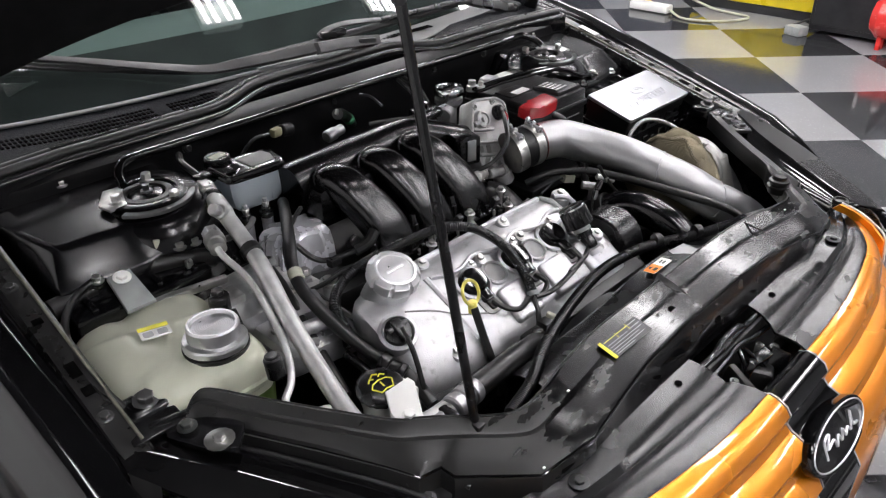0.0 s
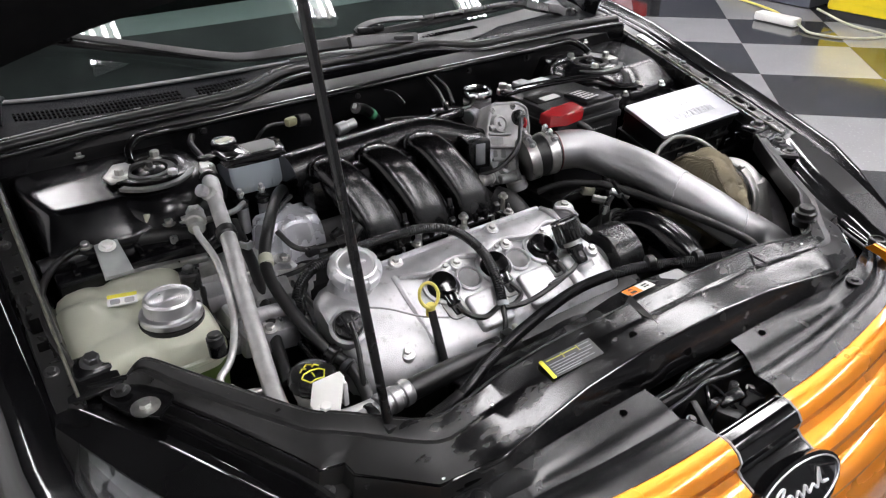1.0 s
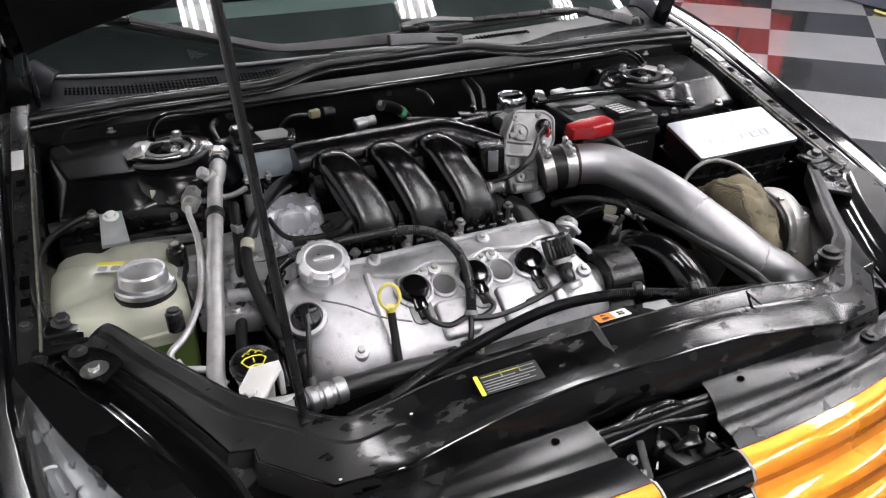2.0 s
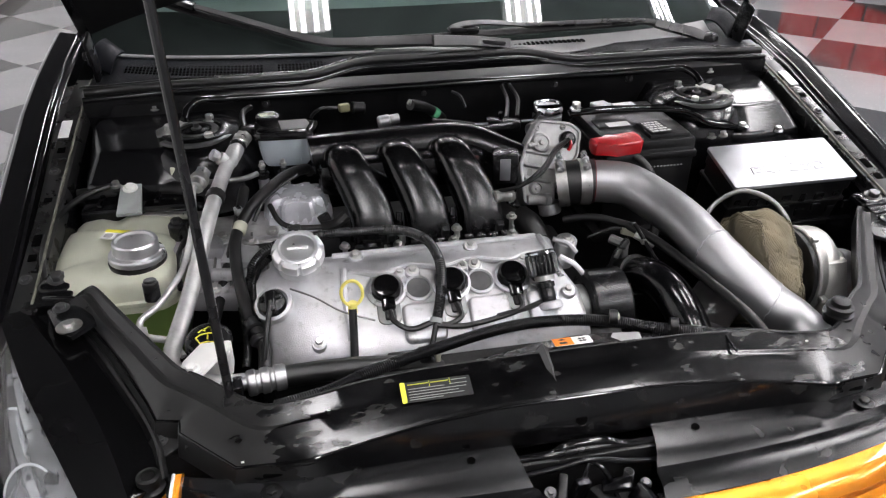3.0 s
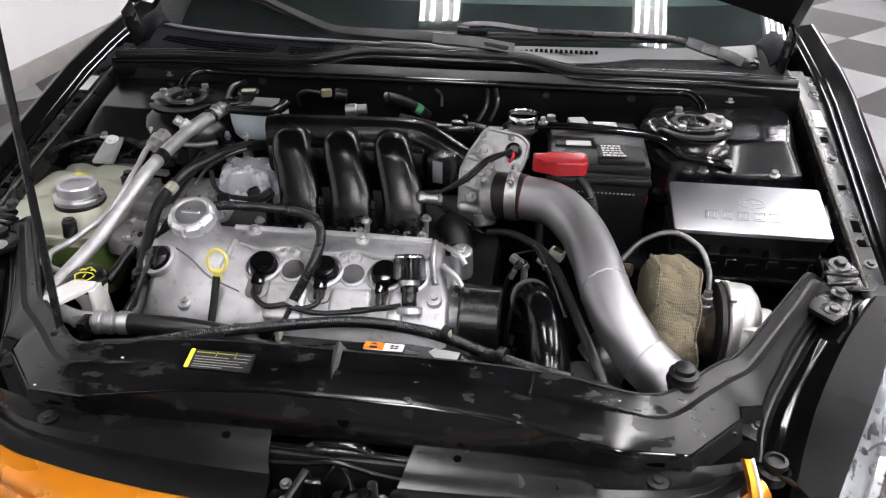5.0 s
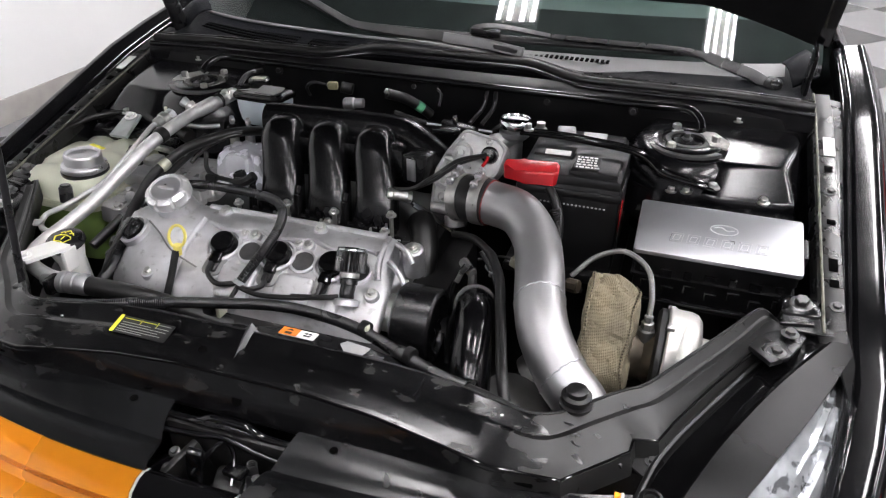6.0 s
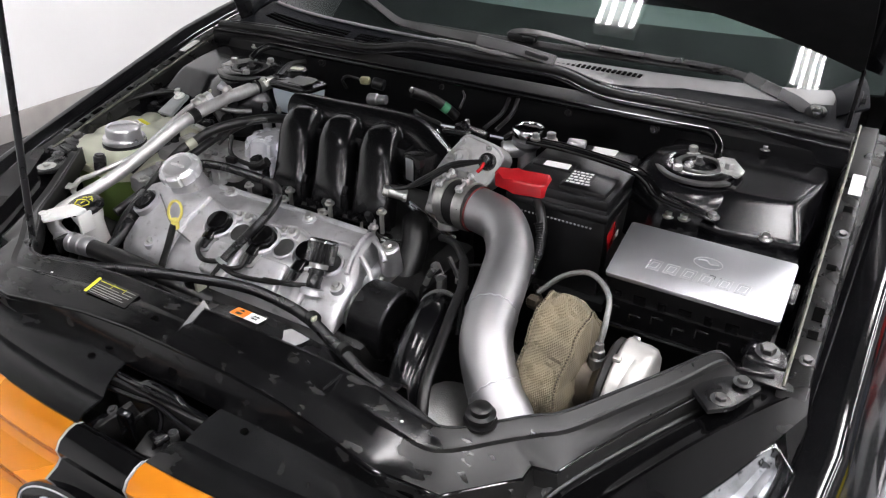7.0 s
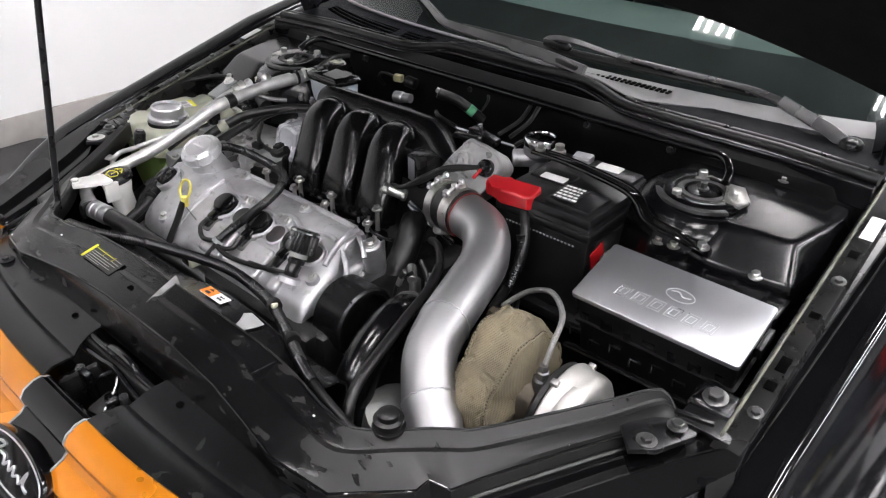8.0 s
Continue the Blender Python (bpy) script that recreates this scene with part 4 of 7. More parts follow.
for s in (-1, 1):
    def S(pts, lift=0.0):
        return [(s * p[0], p[1], p[2] + lift) for p in spline(pts, 6)]
    band = []
    for k in range(17):
        w = k / 16
        band.append([Vector(a).lerp(Vector(d), w) + V(0, 0, 0.004 * math.sin(math.pi * w) + 0.0022 * math.sin(w * 7 + 0.4)) for a, d in zip(S(A), S(D))])
    head = part("headlight", sheet(band, 0.006), "lampblack", car, "headlight with a glossy black edge, matt mask and clear lens", angle=80)
    part("headlight_mask", sheet([S(D, -0.004), S(D, 0.002), [Vector(a).lerp(Vector(b), 0.5) + V(0, 0, 0.0008) for a, b in zip(S(D), S(B))], S(B)], 0.005), "mask", head)
    part("headlight_seal", sweep([Vector(p) for p in S(A, 0.000)], 0.005, 8), "rubber", head)
    bc = [Vector(a).lerp(Vector(b), 0.5) + V(s * 0.008, -0.006, 0.008) for a, b in zip(S(B), S(C))]
    part("headlight_side", sheet([[Vector(p) for p in S(B)[-3:]], [Vector(b).lerp(Vector(c), 0.5) + V(s * 0.003, 0, 0.002) for b, c in zip(S(B)[-3:], S(C)[-3:])], [Vector(p) for p in S(C)[-3:]]], 0.004), "underhood", head)
    lens = part("lens", pane([S(B)[:-2], bc[:-2], S(C)[:-2]]), "lens", head)
    lens.visible_shadow = False
    for c, r in (((0.668, -0.02, 0.645), 0.042), ((0.722, 0.075, 0.660), 0.042), ((0.765, 0.185, 0.690), 0.024)):
        part("reflector", lathe([(0.008, -0.04), (r * 0.5, -0.034), (r * 0.85, -0.016), (r, 0.006), (r + 0.004, 0.006), (r * 0.9, -0.022), (r * 0.5, -0.044), (0.008, -0.046)], Matrix.Translation((s * c[0], c[1], c[2])) @ V(s * 0.45, -0.75, 0.55).to_track_quat("Z", "Y").to_matrix().to_4x4(), 24), "chrome", head)
    back = []
    for k in range(9):
        w = k / 8
        back.append([Vector(p).lerp(Vector(q), w) + V(-s * 0.010, 0.012, -0.008 + 0.005 * math.sin(w * 22)) for p, q in zip(S(B)[:-2], S(C)[:-2])])
    part("bezel", sheet(back, 0.003), "silvered", head)

# arm brackets where the radiator cover meets the fenders
for s in (-1, 1):
    foot = [(0.662, 0.300), (0.690, 0.268), (0.716, 0.290), (0.742, 0.345), (0.735, 0.372), (0.690, 0.372)]
    br = part("corner_bracket", join(prism([(s * x, y) for x, y in (foot if s > 0 else foot[::-1])], 0.767, 0.7745, 0.0015), box((s * 0.745, 0.392, 0.781), (0.07, 0.075, 0.006), 0.002, (8, 0, 0)), box((s * 0.728, 0.366, 0.776), (0.05, 0.008, 0.018), 0.002, (0, 0, s * 12))), "satin", car)
    bolt(br, (s * 0.699, 0.297, 0.773), (0, 0, 1), 0.008, 0.008, "steel" if s < 0 else "dark_steel", 2.4 if s < 0 else 1.7)
    bolt(br, (s * 0.718, 0.339, 0.780), (0, 0, 1), 0.008, 0.008, "dark_steel")
    part("mount_block", box((s * 0.737, 0.412, 0.774), (0.064, 0.054, 0.034), 0.012, (-4, 0, 0), 3), "bay", br)
    bolt(br, (s * 0.735, 0.408, 0.791), (0, -0.2, 1), 0.0105, 0.013, "dark_steel", 1.6)


# ---- radiator cover: a long black moulding that bends back along both arms ----
def moulded(a, c, r, l, n, step=1.0):
    """Section with crisp, tightly rounded edges: inner wall, rear strip, step, plateau, front ridge, lip."""
    up = V(0, 0, 1)
    flat = c if step else a.lerp(r, 0.45)
    return [a - up * 0.03, a - up * 0.006, a + n * 0.001 + up * 0.0005, a + n * 0.006 + up * 0.002 * step, flat - n * 0.009 - up * 0.0004 * step, flat - n * 0.005 - up * 0.0016 * step, flat - n * 0.001 - up * 0.0006 * step, flat + n * 0.004 + up * 0.0006 * step,
            flat.lerp(r, 0.5) + up * 0.0012 * step, r.lerp(flat, 0.2) + up * 0.0014 * step, r - n * 0.0018, r + n * 0.0014 - up * 0.0018, r.lerp(l, 0.25) + n * 0.001, l]


def cover_station(x, yr, zr, ym, zm, yf, zf, yb, zb, xo=0.0):
    return moulded(V(x, yr, zr), V(x, ym, zm), V(x, yf - 0.010, zf + 0.009), V(x, yb - 0.002, zb), V(0, -1, 0), 1.0 if abs(x) > 0.3 else 0.0)


HALF = [
    # x, rear y z, crease y z, ridge y z, lip y z
    (0.00, 0.088, 0.782, 0.052, 0.774, 0.018, 0.756, -0.010, 0.714, 0),
    (0.10, 0.088, 0.782, 0.052, 0.774, 0.018, 0.756, -0.010, 0.714, 0),
    (0.20, 0.088, 0.780, 0.050, 0.772, 0.013, 0.752, -0.010, 0.714, 0),
    (0.29, 0.080, 0.778, 0.042, 0.770, 0.001, 0.746, -0.011, 0.714, 0),
    (0.36, 0.068, 0.774, 0.035, 0.766, -0.010, 0.741, -0.014, 0.714, 0),
]
ARM = [
    # inner (x, y, z), crease, ridge, lip; the ridge turns sharply at the corner and again at the end tab
    ((0.415, 0.070, 0.772), (0.420, 0.035, 0.763), (0.448, -0.006, 0.741), (0.453, -0.012, 0.712)),
    ((0.470, 0.118, 0.772), (0.478, 0.086, 0.764), (0.523, 0.068, 0.742), (0.529, 0.062, 0.712)),
    ((0.483, 0.130, 0.773), (0.494, 0.100, 0.765), (0.525, 0.089, 0.744), (0.532, 0.085, 0.714)),
    ((0.505, 0.148, 0.774), (0.520, 0.123, 0.766), (0.555, 0.095, 0.745), (0.562, 0.090, 0.714)),
    ((0.530, 0.168, 0.775), (0.550, 0.150, 0.767), (0.572, 0.133, 0.747), (0.579, 0.128, 0.715)),
    ((0.580, 0.240, 0.780), (0.601, 0.226, 0.772), (0.617, 0.217, 0.752), (0.624, 0.213, 0.718)),
    ((0.632, 0.314, 0.788), (0.651, 0.300, 0.780), (0.662, 0.291, 0.759), (0.669, 0.287, 0.724)),
    ((0.668, 0.364, 0.795), (0.682, 0.350, 0.788), (0.690, 0.336, 0.766), (0.697, 0.332, 0.732)),
    ((0.684, 0.374, 0.790), (0.696, 0.362, 0.785), (0.703, 0.348, 0.769), (0.709, 0.343, 0.738)),
    ((0.702, 0.366, 0.781), (0.708, 0.360, 0.779), (0.712, 0.350, 0.770), (0.716, 0.345, 0.745)),
]


def arm_ring(s, a, c, r, l):
    n = V(l[0] - a[0], l[1] - a[1], 0).normalized()
    return [(s * p.x, p.y, p.z) for p in moulded(V(*a), V(*c), V(*r), V(*l), n)]


rings = [arm_ring(-1, *a) for a in reversed(ARM)] + [cover_station(-h[0], *h[1:]) for h in reversed(HALF[1:])] + [cover_station(*h) for h in HALF] + [arm_ring(1, *a) for a in ARM]
fine = []
for j in range(len(rings[0])):
    fine.append(spline([r[j] for r in rings], 4) if j < 9 else [Vector(a).lerp(Vector(b), k / 4) for a, b in zip([r[j] for r in rings], [r[j] for r in rings[1:]]) for k in range(4)] + [Vector(rings[-1][j])])
rings = [[fine[j][k] for j in range(len(fine))] for k in range(len(fine[0]))]
cover_th = thing("radiator_cover", (0, 0.03, 0.714), "dusty black plastic radiator cover with wiped smears", "cover")
part("moulding", sheet(rings, 0.005), "cover", cover_th, angle=24)
part("ridge", sweep([Vector(r[10]).lerp(Vector(r[11]), 0.4) for r in rings], 0.0020, 8), "lampblack", cover_th, "moulded edge of the cover")
part("rear_edge", sweep([Vector(r[2]) for r in rings], 0.0016, 8), "plastic", cover_th)
# holes and slots of the cover: near-black pieces coloured as shade, not cut
for p, r in (((-0.076, 0.038, 0.7690), 0.0075), ((0.0, -0.002, 0.7345), 0.008), ((0.10, 0.012, 0.750), 0.003)):
    part("hole", lathe([(0, 0), (r, 0), (r, 0.003), (0, 0.003)], pose(*p, 25 if p[1] > 0.02 else 58, 0, 0), 16), "hole_shade", cover_th)
for s in (-1, 1):
    part("slot", box((s * 0.395, -0.0125, 0.727), (0.045, 0.006, 0.008), 0.003, (15, 0, 0)), "hole_shade", cover_th)
    tab = part("end_tab", box((s * 0.553, 0.080, 0.716), (0.050, 0.046, 0.004), 0.0015, (0, 0, s * 52)), "cover", cover_th)
    bolt(tab, (s * 0.553, 0.084, 0.718), (0, 0, 1), 0.006, 0.006, "dark_steel", 1.7)
    part("tab_frame", hose([(s * 0.512, 0.052, 0.728), (s * 0.520, 0.092, 0.734), (s * 0.530, 0.108, 0.735), (s * 0.565, 0.110, 0.730)], 0.0045, 8), "cover", cover_th)
part("gusset", loft([[(-0.040, 0.092, 0.7785), (-0.027, 0.094, 0.7930), (-0.014, 0.092, 0.7785)], [(-0.031, 0.062, 0.7745), (-0.0255, 0.062, 0.7825), (-0.020, 0.062, 0.7745)], [(-0.0265, 0.034, 0.7670), (-0.0245, 0.034, 0.7705), (-0.0225, 0.034, 0.7670)]]), "dark_steel", cover_th, "moulded wedge-shaped gusset", smooth=False)
part("seam", box((0.245, 0.063, 0.7775), (0.003, 0.045, 0.003), 0.001, (0, 0, -6)), "panel", cover_th)
part("rubber_plug", lathe([(0.019, -0.004), (0.019, 0.006), (0.022, 0.007), (0.022, 0.011), (0.017, 0.012), (0.017, 0.018), (0.020, 0.019), (0.020, 0.023), (0.014, 0.025), (0.014, 0.032), (0.011, 0.034), (0, 0.034)], pose(0.446, 0.100, 0.764), 20), "rubber", cover_th, "ribbed black rubber plug")
for p in ((-0.33, 0.045, 0.768), (-0.44, -0.002, 0.745), (0.36, 0.05, 0.7705)):
    part("speck", box(p, (0.004, 0.003, 0.0012), 0.0005), "white_print", cover_th)
# printed label: yellow bar, lines of unreadable print, boxes
LBL = Matrix.Translation((-0.185, 0.050, 0.7742)) @ Matrix.Rotation(radians(12.5), 4, "X") @ Matrix.Diagonal((0.82, 0.9, 1, 1))
lab = part("label", prism(round_rect(0.112, 0.036, 0.002, 2), 0, 0.0008, 0, LBL), "plastic", cover_th, "black label printed in yellow")
part("label_bar", prism(round_rect(0.008, 0.037, 0.002, 2, -0.056), 0.0006, 0.0013, 0, LBL), "yellow_print", lab)
for k, (x0, w, y) in enumerate(((-0.048, 0.034, 0.013), (-0.010, 0.030, 0.013), (0.024, 0.026, 0.013), (-0.048, 0.060, 0.005), (0.02, 0.030, 0.006), (-0.048, 0.095, 0.000), (-0.048, 0.082, -0.005), (-0.048, 0.090, -0.010), (-0.048, 0.055, -0.014))):
    part("print_bar", prism(round_rect(w, 0.0011, 0.0005, 1, x0 + w / 2, y), 0.0008, 0.0012, 0, LBL), "yellow_print" if k < 2 else "grey_print", lab)
for x in (-0.012, 0.022):
    part("print_bar", prism(round_rect(0.0008, 0.012, 0.0003, 1, x, 0.011), 0.0008, 0.0012, 0, LBL), "yellow_print", lab)

# ---- fan shroud and radiator behind the cover ----
shroud = thing("fan_shroud", (0.05, 0.12, 0.45), "black plastic radiator fan shroud with warning stickers", "fan shroud")
rows = []
for k in range(17):
    x = -0.32 + 0.62 * k / 16
    hump = 0.5 + 0.5 * math.cos(math.pi * min(1, abs(x - 0.05) / 0.20))
    rows.append([(x, 0.085, 0.735 + 0.020 * hump), (x, 0.098, 0.742 + 0.025 * hump), (x, 0.145, 0.734 + 0.024 * hump), (x, 0.158, 0.72 + 0.02 * hump), (x, 0.165, 0.45)])
part("hood_panel", sheet(rows, Vector((0, -0.003, -0.003))), "satin", shroud)
ST = Matrix.Translation((0.030, 0.124, 0.7650)) @ Matrix.Rotation(radians(-8), 4, "X")
st = part("sticker", prism(round_rect(0.058, 0.021, 0.002, 2), 0, 0.0008, 0, ST), "white_print", shroud, "orange and white warning sticker")
part("sticker_half", prism(round_rect(0.029, 0.0206, 0.001, 2, -0.0145), 0.0006, 0.0012, 0, ST), "orange_print", st)
part("sticker_sign", prism([(-0.021, 0.003), (-0.009, 0.003), (-0.015, 0.0085)], 0.0010, 0.0015, 0, ST), "black_print", st)
part("sticker_sign", prism(round_rect(0.012, 0.006, 0.002, 2, -0.015, -0.004), 0.0010, 0.0015, 0, ST), "black_print", st)
for dx, dy, a in ((0.012, 0.003, 0.5), (0.018, 0.003, -0.4), (0.012, -0.003, -0.5), (0.018, -0.003, 0.6)):
    part("sticker_sign", prism([(dx + 0.0035 * math.cos(a + t), dy + 0.0022 * math.sin(a + t)) for t in (0, 1.5, 3, 4.6)], 0.0008, 0.0014, 0, ST), "black_print", st)
part("grey_patch", prism([(0.084, 0.000), (0.128, -0.026), (0.138, 0.004), (0.140, 0.018), (0.101, 0.024)], 0, 0.0014, 0, Matrix.Translation((0, 0.118, 0.7575)) @ Matrix.Rotation(radians(-6), 4, "X")), "grey_print", shroud, "flat pale grey patch on the shroud")
part("fan_ring", lathe([(0.17, 0), (0.18, 0), (0.18, 0.03), (0.17, 0.03), (0.17, 0)], pose(-0.05, 0.165, 0.52, -90, 0, 0), 30), "plastic", shroud)

# ---- engine ----
engine = thing("engine", (-0.14, 0.42, 0.34), "transverse six-cylinder engine with a silver cast valve cover", "engine")
# block and heads darkened by colour to sink into the bay's shade
part("block", box((-0.13, 0.42, 0.52), (0.60, 0.40, 0.34), 0.02), "dark", engine, "engine block, near-black for the shade low in the bay")
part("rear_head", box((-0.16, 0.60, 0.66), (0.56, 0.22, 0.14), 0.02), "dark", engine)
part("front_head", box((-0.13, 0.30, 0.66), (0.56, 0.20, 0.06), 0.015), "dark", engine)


def vc_ring(x, f):
    """Valve cover section across the engine at x; f scales the crown."""
    P = [(0.412, 0.735), (0.414, 0.772), (0.410, 0.780), (0.395, 0.783), (0.372, 0.782 + 0.006 * f), (0.345, 0.768 + 0.012 * f), (0.318, 0.755 + 0.014 * f), (0.290, 0.744 + 0.013 * f), (0.262, 0.731 + 0.010 * f), (0.240, 0.716 + 0.006 * f), (0.226, 0.697), (0.219, 0.676), (0.214, 0.655)]
    return [(x, y, z) for y, z in P]


vrings = []
for x, f, dy in ((-0.425, -1.6, -0.055), (-0.418, -0.2, -0.03), (-0.400, 0.9, -0.012), (-0.37, 1.4, 0), (-0.33, 1.5, 0), (-0.295, 0.9, 0), (-0.27, 0.35, 0), (-0.20, 0.2, 0), (-0.10, 0.2, 0), (0.0, 0.2, 0), (0.06, 0.2, 0), (0.080, 0.15, 0), (0.092, 0.0, 0), (0.101, -0.4, -0.004), (0.106, -1.4, -0.010)):
    # the crown ends shorter at the rear than over the front edge
    vrings.append([(p[0] - 0.025 * max(0.0, min(1.0, (p[1] - 0.295) / 0.06)) * max(0.0, min(1.0, x / 0.09)), p[1] + (dy if i < 6 else -dy * 0.6), p[2]) for i, p in enumerate(vc_ring(x, f))])
bm = loft([r + [(p[0], p[1], 0.648) for p in (r[-1], r[0])] for r in vrings])
vcover = part("valve_cover", bm, "cast", engine, "silver cast aluminium valve cover", angle=50)


def on_vc(x, y):
    """Height of the valve cover's crown."""
    P = [(0.214, 0.655), (0.226, 0.697), (0.240, 0.717), (0.262, 0.733), (0.290, 0.747), (0.318, 0.758), (0.345, 0.771), (0.372, 0.784), (0.410, 0.782)]
    for (a, za), (b, zb) in zip(P, P[1:]):
        if a <= y <= b:
            return za + (zb - za) * (y - a) / (b - a)
    return 0.76


TILT = Matrix.Rotation(radians(25), 4, "X")
# rear flange rail with bolts
part("cover_flange", join(sweep(spline([(-0.30, 0.404, 0.7835), (-0.1, 0.406, 0.7835), (0.058, 0.404, 0.7835)], 8), 0.0055, 8), sweep(spline([(0.064, 0.402, 0.783), (0.066, 0.375, 0.784), (0.069, 0.340, 0.769), (0.078, 0.310, 0.755)], 6), 0.0055, 8)), "cast", vcover)
for x, y in ((-0.261, 0.393), (-0.063, 0.388), (0.080, 0.280), (-0.172, 0.345), (-0.066, 0.345), (-0.335, 0.245)):
    c = part("bolt_boss", lathe([(0.014, -0.02), (0.0125, 0.004), (0.011, 0.007), (0, 0.007)], Matrix.Translation((x, y, on_vc(x, y))) @ TILT, 16), "cast", vcover)
    bolt(c, (x, y, on_vc(x, y) + 0.006), (0, -0.42, 0.9), 0.0062, 0.008)
part("head_end", box((0.070, 0.388, 0.698), (0.060, 0.110, 0.078), 0.012, (0, 0, 0), 3), "cast", engine, "cast end of the cylinder head")
lug = part("head_lug", join(lathe([(0.017, -0.06), (0.016, -0.004), (0.014, 0.0), (0, 0.0)], pose(0.058, 0.453, 0.740), 18), box((0.056, 0.432, 0.718), (0.034, 0.040, 0.034), 0.008)), "cast", engine)
bolt(lug, (0.058, 0.453, 0.740), (0, -0.1, 1), 0.0075, 0.009)
for z in (0.690, 0.715):
    bolt(lug, (0.101, 0.375, z), (1, 0, 0.1), 0.0065, 0.008)
# scalloped ridge behind the coils
ridge = []
for k in range(41):
    x = -0.275 + 0.335 * k / 40
    ridge.append((x, 0.352 + 0.008 * math.cos((x + 0.172) / 0.053 * math.pi), on_vc(x, 0.352) + 0.003))
part("cover_rib", sweep([Vector(p) for p in ridge], 0.005, 8), "cast", vcover)
part("cover_rib", hose([(-0.285, 0.36, 0.782), (-0.288, 0.30, 0.757), (-0.285, 0.245, 0.722)], 0.006, 8), "cast", vcover)
# plug wells and coils
for x in (-0.060 - 0.104, -0.060, 0.044):
    x2 = x - 0.003
    wm = Matrix.Translation((x2, 0.316, on_vc(x2, 0.316) + 0.001)) @ TILT
    part("plug_well", lathe([(0.0245, -0.01), (0.0245, 0.005), (0.0215, 0.0065), (0.0195, 0.0045), (0.0195, -0.002)], wm, 26), "cast", vcover)
    # flat dark disc: the shade inside the uncut well, put into the colour
    part("well_floor", lathe([(0.0205, 0.0), (0.0205, 0.0036), (0.012, 0.0030), (0, 0.0030)], wm, 22), "dark_steel", vcover, "dark disc painted for the shade in a spark plug well")
for k, x in enumerate((-0.220, -0.112, -0.008)):
    w = part("coil_seat", lathe([(0.034, -0.02), (0.033, 0.006), (0.029, 0.008), (0.027, 0.000), (0, 0.0)], Matrix.Translation((x, 0.318, on_vc(x, 0.318) + 0.001)) @ TILT, 30), "cast", vcover)
    cm = Matrix.Translation((x, 0.318, on_vc(x, 0.318) + 0.004)) @ TILT
    coil = part("ignition_coil", join(lathe([(0.024, -0.01), (0.024, 0.010), (0.020, 0.016), (0, 0.018)], cm, 24), prism(round_rect(0.022, 0.040, 0.005, 3, 0, -0.022), -0.006, 0.010, 0.002, cm)), "lampblack", engine, "black ignition coil")
    # darker patch laid on the cover, painted as shade in the plug recess
    part("coil_pocket", prism(round_rect(0.038, 0.060, 0.012, 4, 0.0, -0.034), -0.012, 0.0012, 0.001, cm), "cast_dark", vcover, "dark patch painted for the shade round a coil plug")
    part("coil_plug", prism(round_rect(0.018, 0.024, 0.003, 2, 0.001, -0.046), -0.010, 0.006, 0.002, cm), "plastic", coil)
    # a lighter raised pad in front of each coil
    part("cover_pad", prism(round_rect(0.068 if k < 2 else 0.026, 0.066, 0.010, 4), -0.016, 0.007, 0.006, Matrix.Translation((x + (0.054 if k < 2 else 0.027), 0.258, on_vc(x, 0.258) + 0.002)) @ Matrix.Rotation(radians(32), 4, "X"), 3), "cast", vcover)
    part("bolt_lug", lathe([(0.011, -0.012), (0.0105, 0.004), (0.008, 0.006), (0, 0.006)], Matrix.Translation((x + 0.026, 0.346, on_vc(x, 0.346))) @ TILT, 14), "cast", vcover)
    bolt(vcover, (x + 0.026, 0.346, on_vc(x, 0.346) + 0.005), (0, -0.42, 0.9), 0.0048, 0.006)
# stiffening ribs and the outer lug at the belt end
for y0, y1 in ((0.385, 0.372), (0.345, 0.332)):
    part("end_rib", hose([(0.085, y0, on_vc(0, y0) + 0.002), (0.108, y1, on_vc(0, y1) - 0.003), (0.122, y1 - 0.010, on_vc(0, y1) - 0.018)], 0.005, 8), "cast", vcover)
part("end_lug", lathe([(0.020, -0.05), (0.019, 0.002), (0.016, 0.005), (0, 0.005)], Matrix.Translation((0.112, 0.388, 0.776)) @ Matrix.Rotation(radians(12), 4, "X"), 20), "cast", vcover)
bolt(vcover, (0.112, 0.388, 0.781), (0, -0.2, 1), 0.008, 0.008)

# oil filler
oc = Vector((-0.354, 0.368, 0.800))
part("filler_neck", lathe([(0.040, -0.035), (0.036, -0.01), (0.033, 0.012)], Matrix.Translation(oc) @ Matrix.Rotation(radians(22), 4, "X"), 28), "cast", vcover)
OCM = Matrix.Translation(oc) @ Matrix.Rotation(radians(22), 4, "X")
OCS = OCM @ Matrix.Diagonal((0.99, 0.99, 1.15, 1))
ocap = part("oil_cap", lathe([(0.030, 0.012), (0.0395, 0.014), (0.0425, 0.018), (0.0425, 0.027), (0.0405, 0.031), (0.0370, 0.033), (0.0335, 0.0365), (0.0300, 0.0370), (0.0285, 0.0345), (0.0270, 0.0340), (0, 0.0340)], OCS, 128, lambda a, i: 1 - (0.085 * max(0.0, (math.cos(8 * a) - 0.72) / 0.28) ** 0.5 if 1 <= i <= 5 else 0)), "frosted", engine, "scalloped bright machined oil filler cap", angle=25)
part("cap_face", lathe([(0.0268, 0.0336), (0.0268, 0.0346), (0, 0.0348)], OCS, 48), "turned", ocap, "turned bright cap face")
part("cap_grip", prism(round_rect(0.034, 0.0055, 0.0025, 3), 0.0345, 0.0368, 0.0010, OCS), "frosted", ocap)
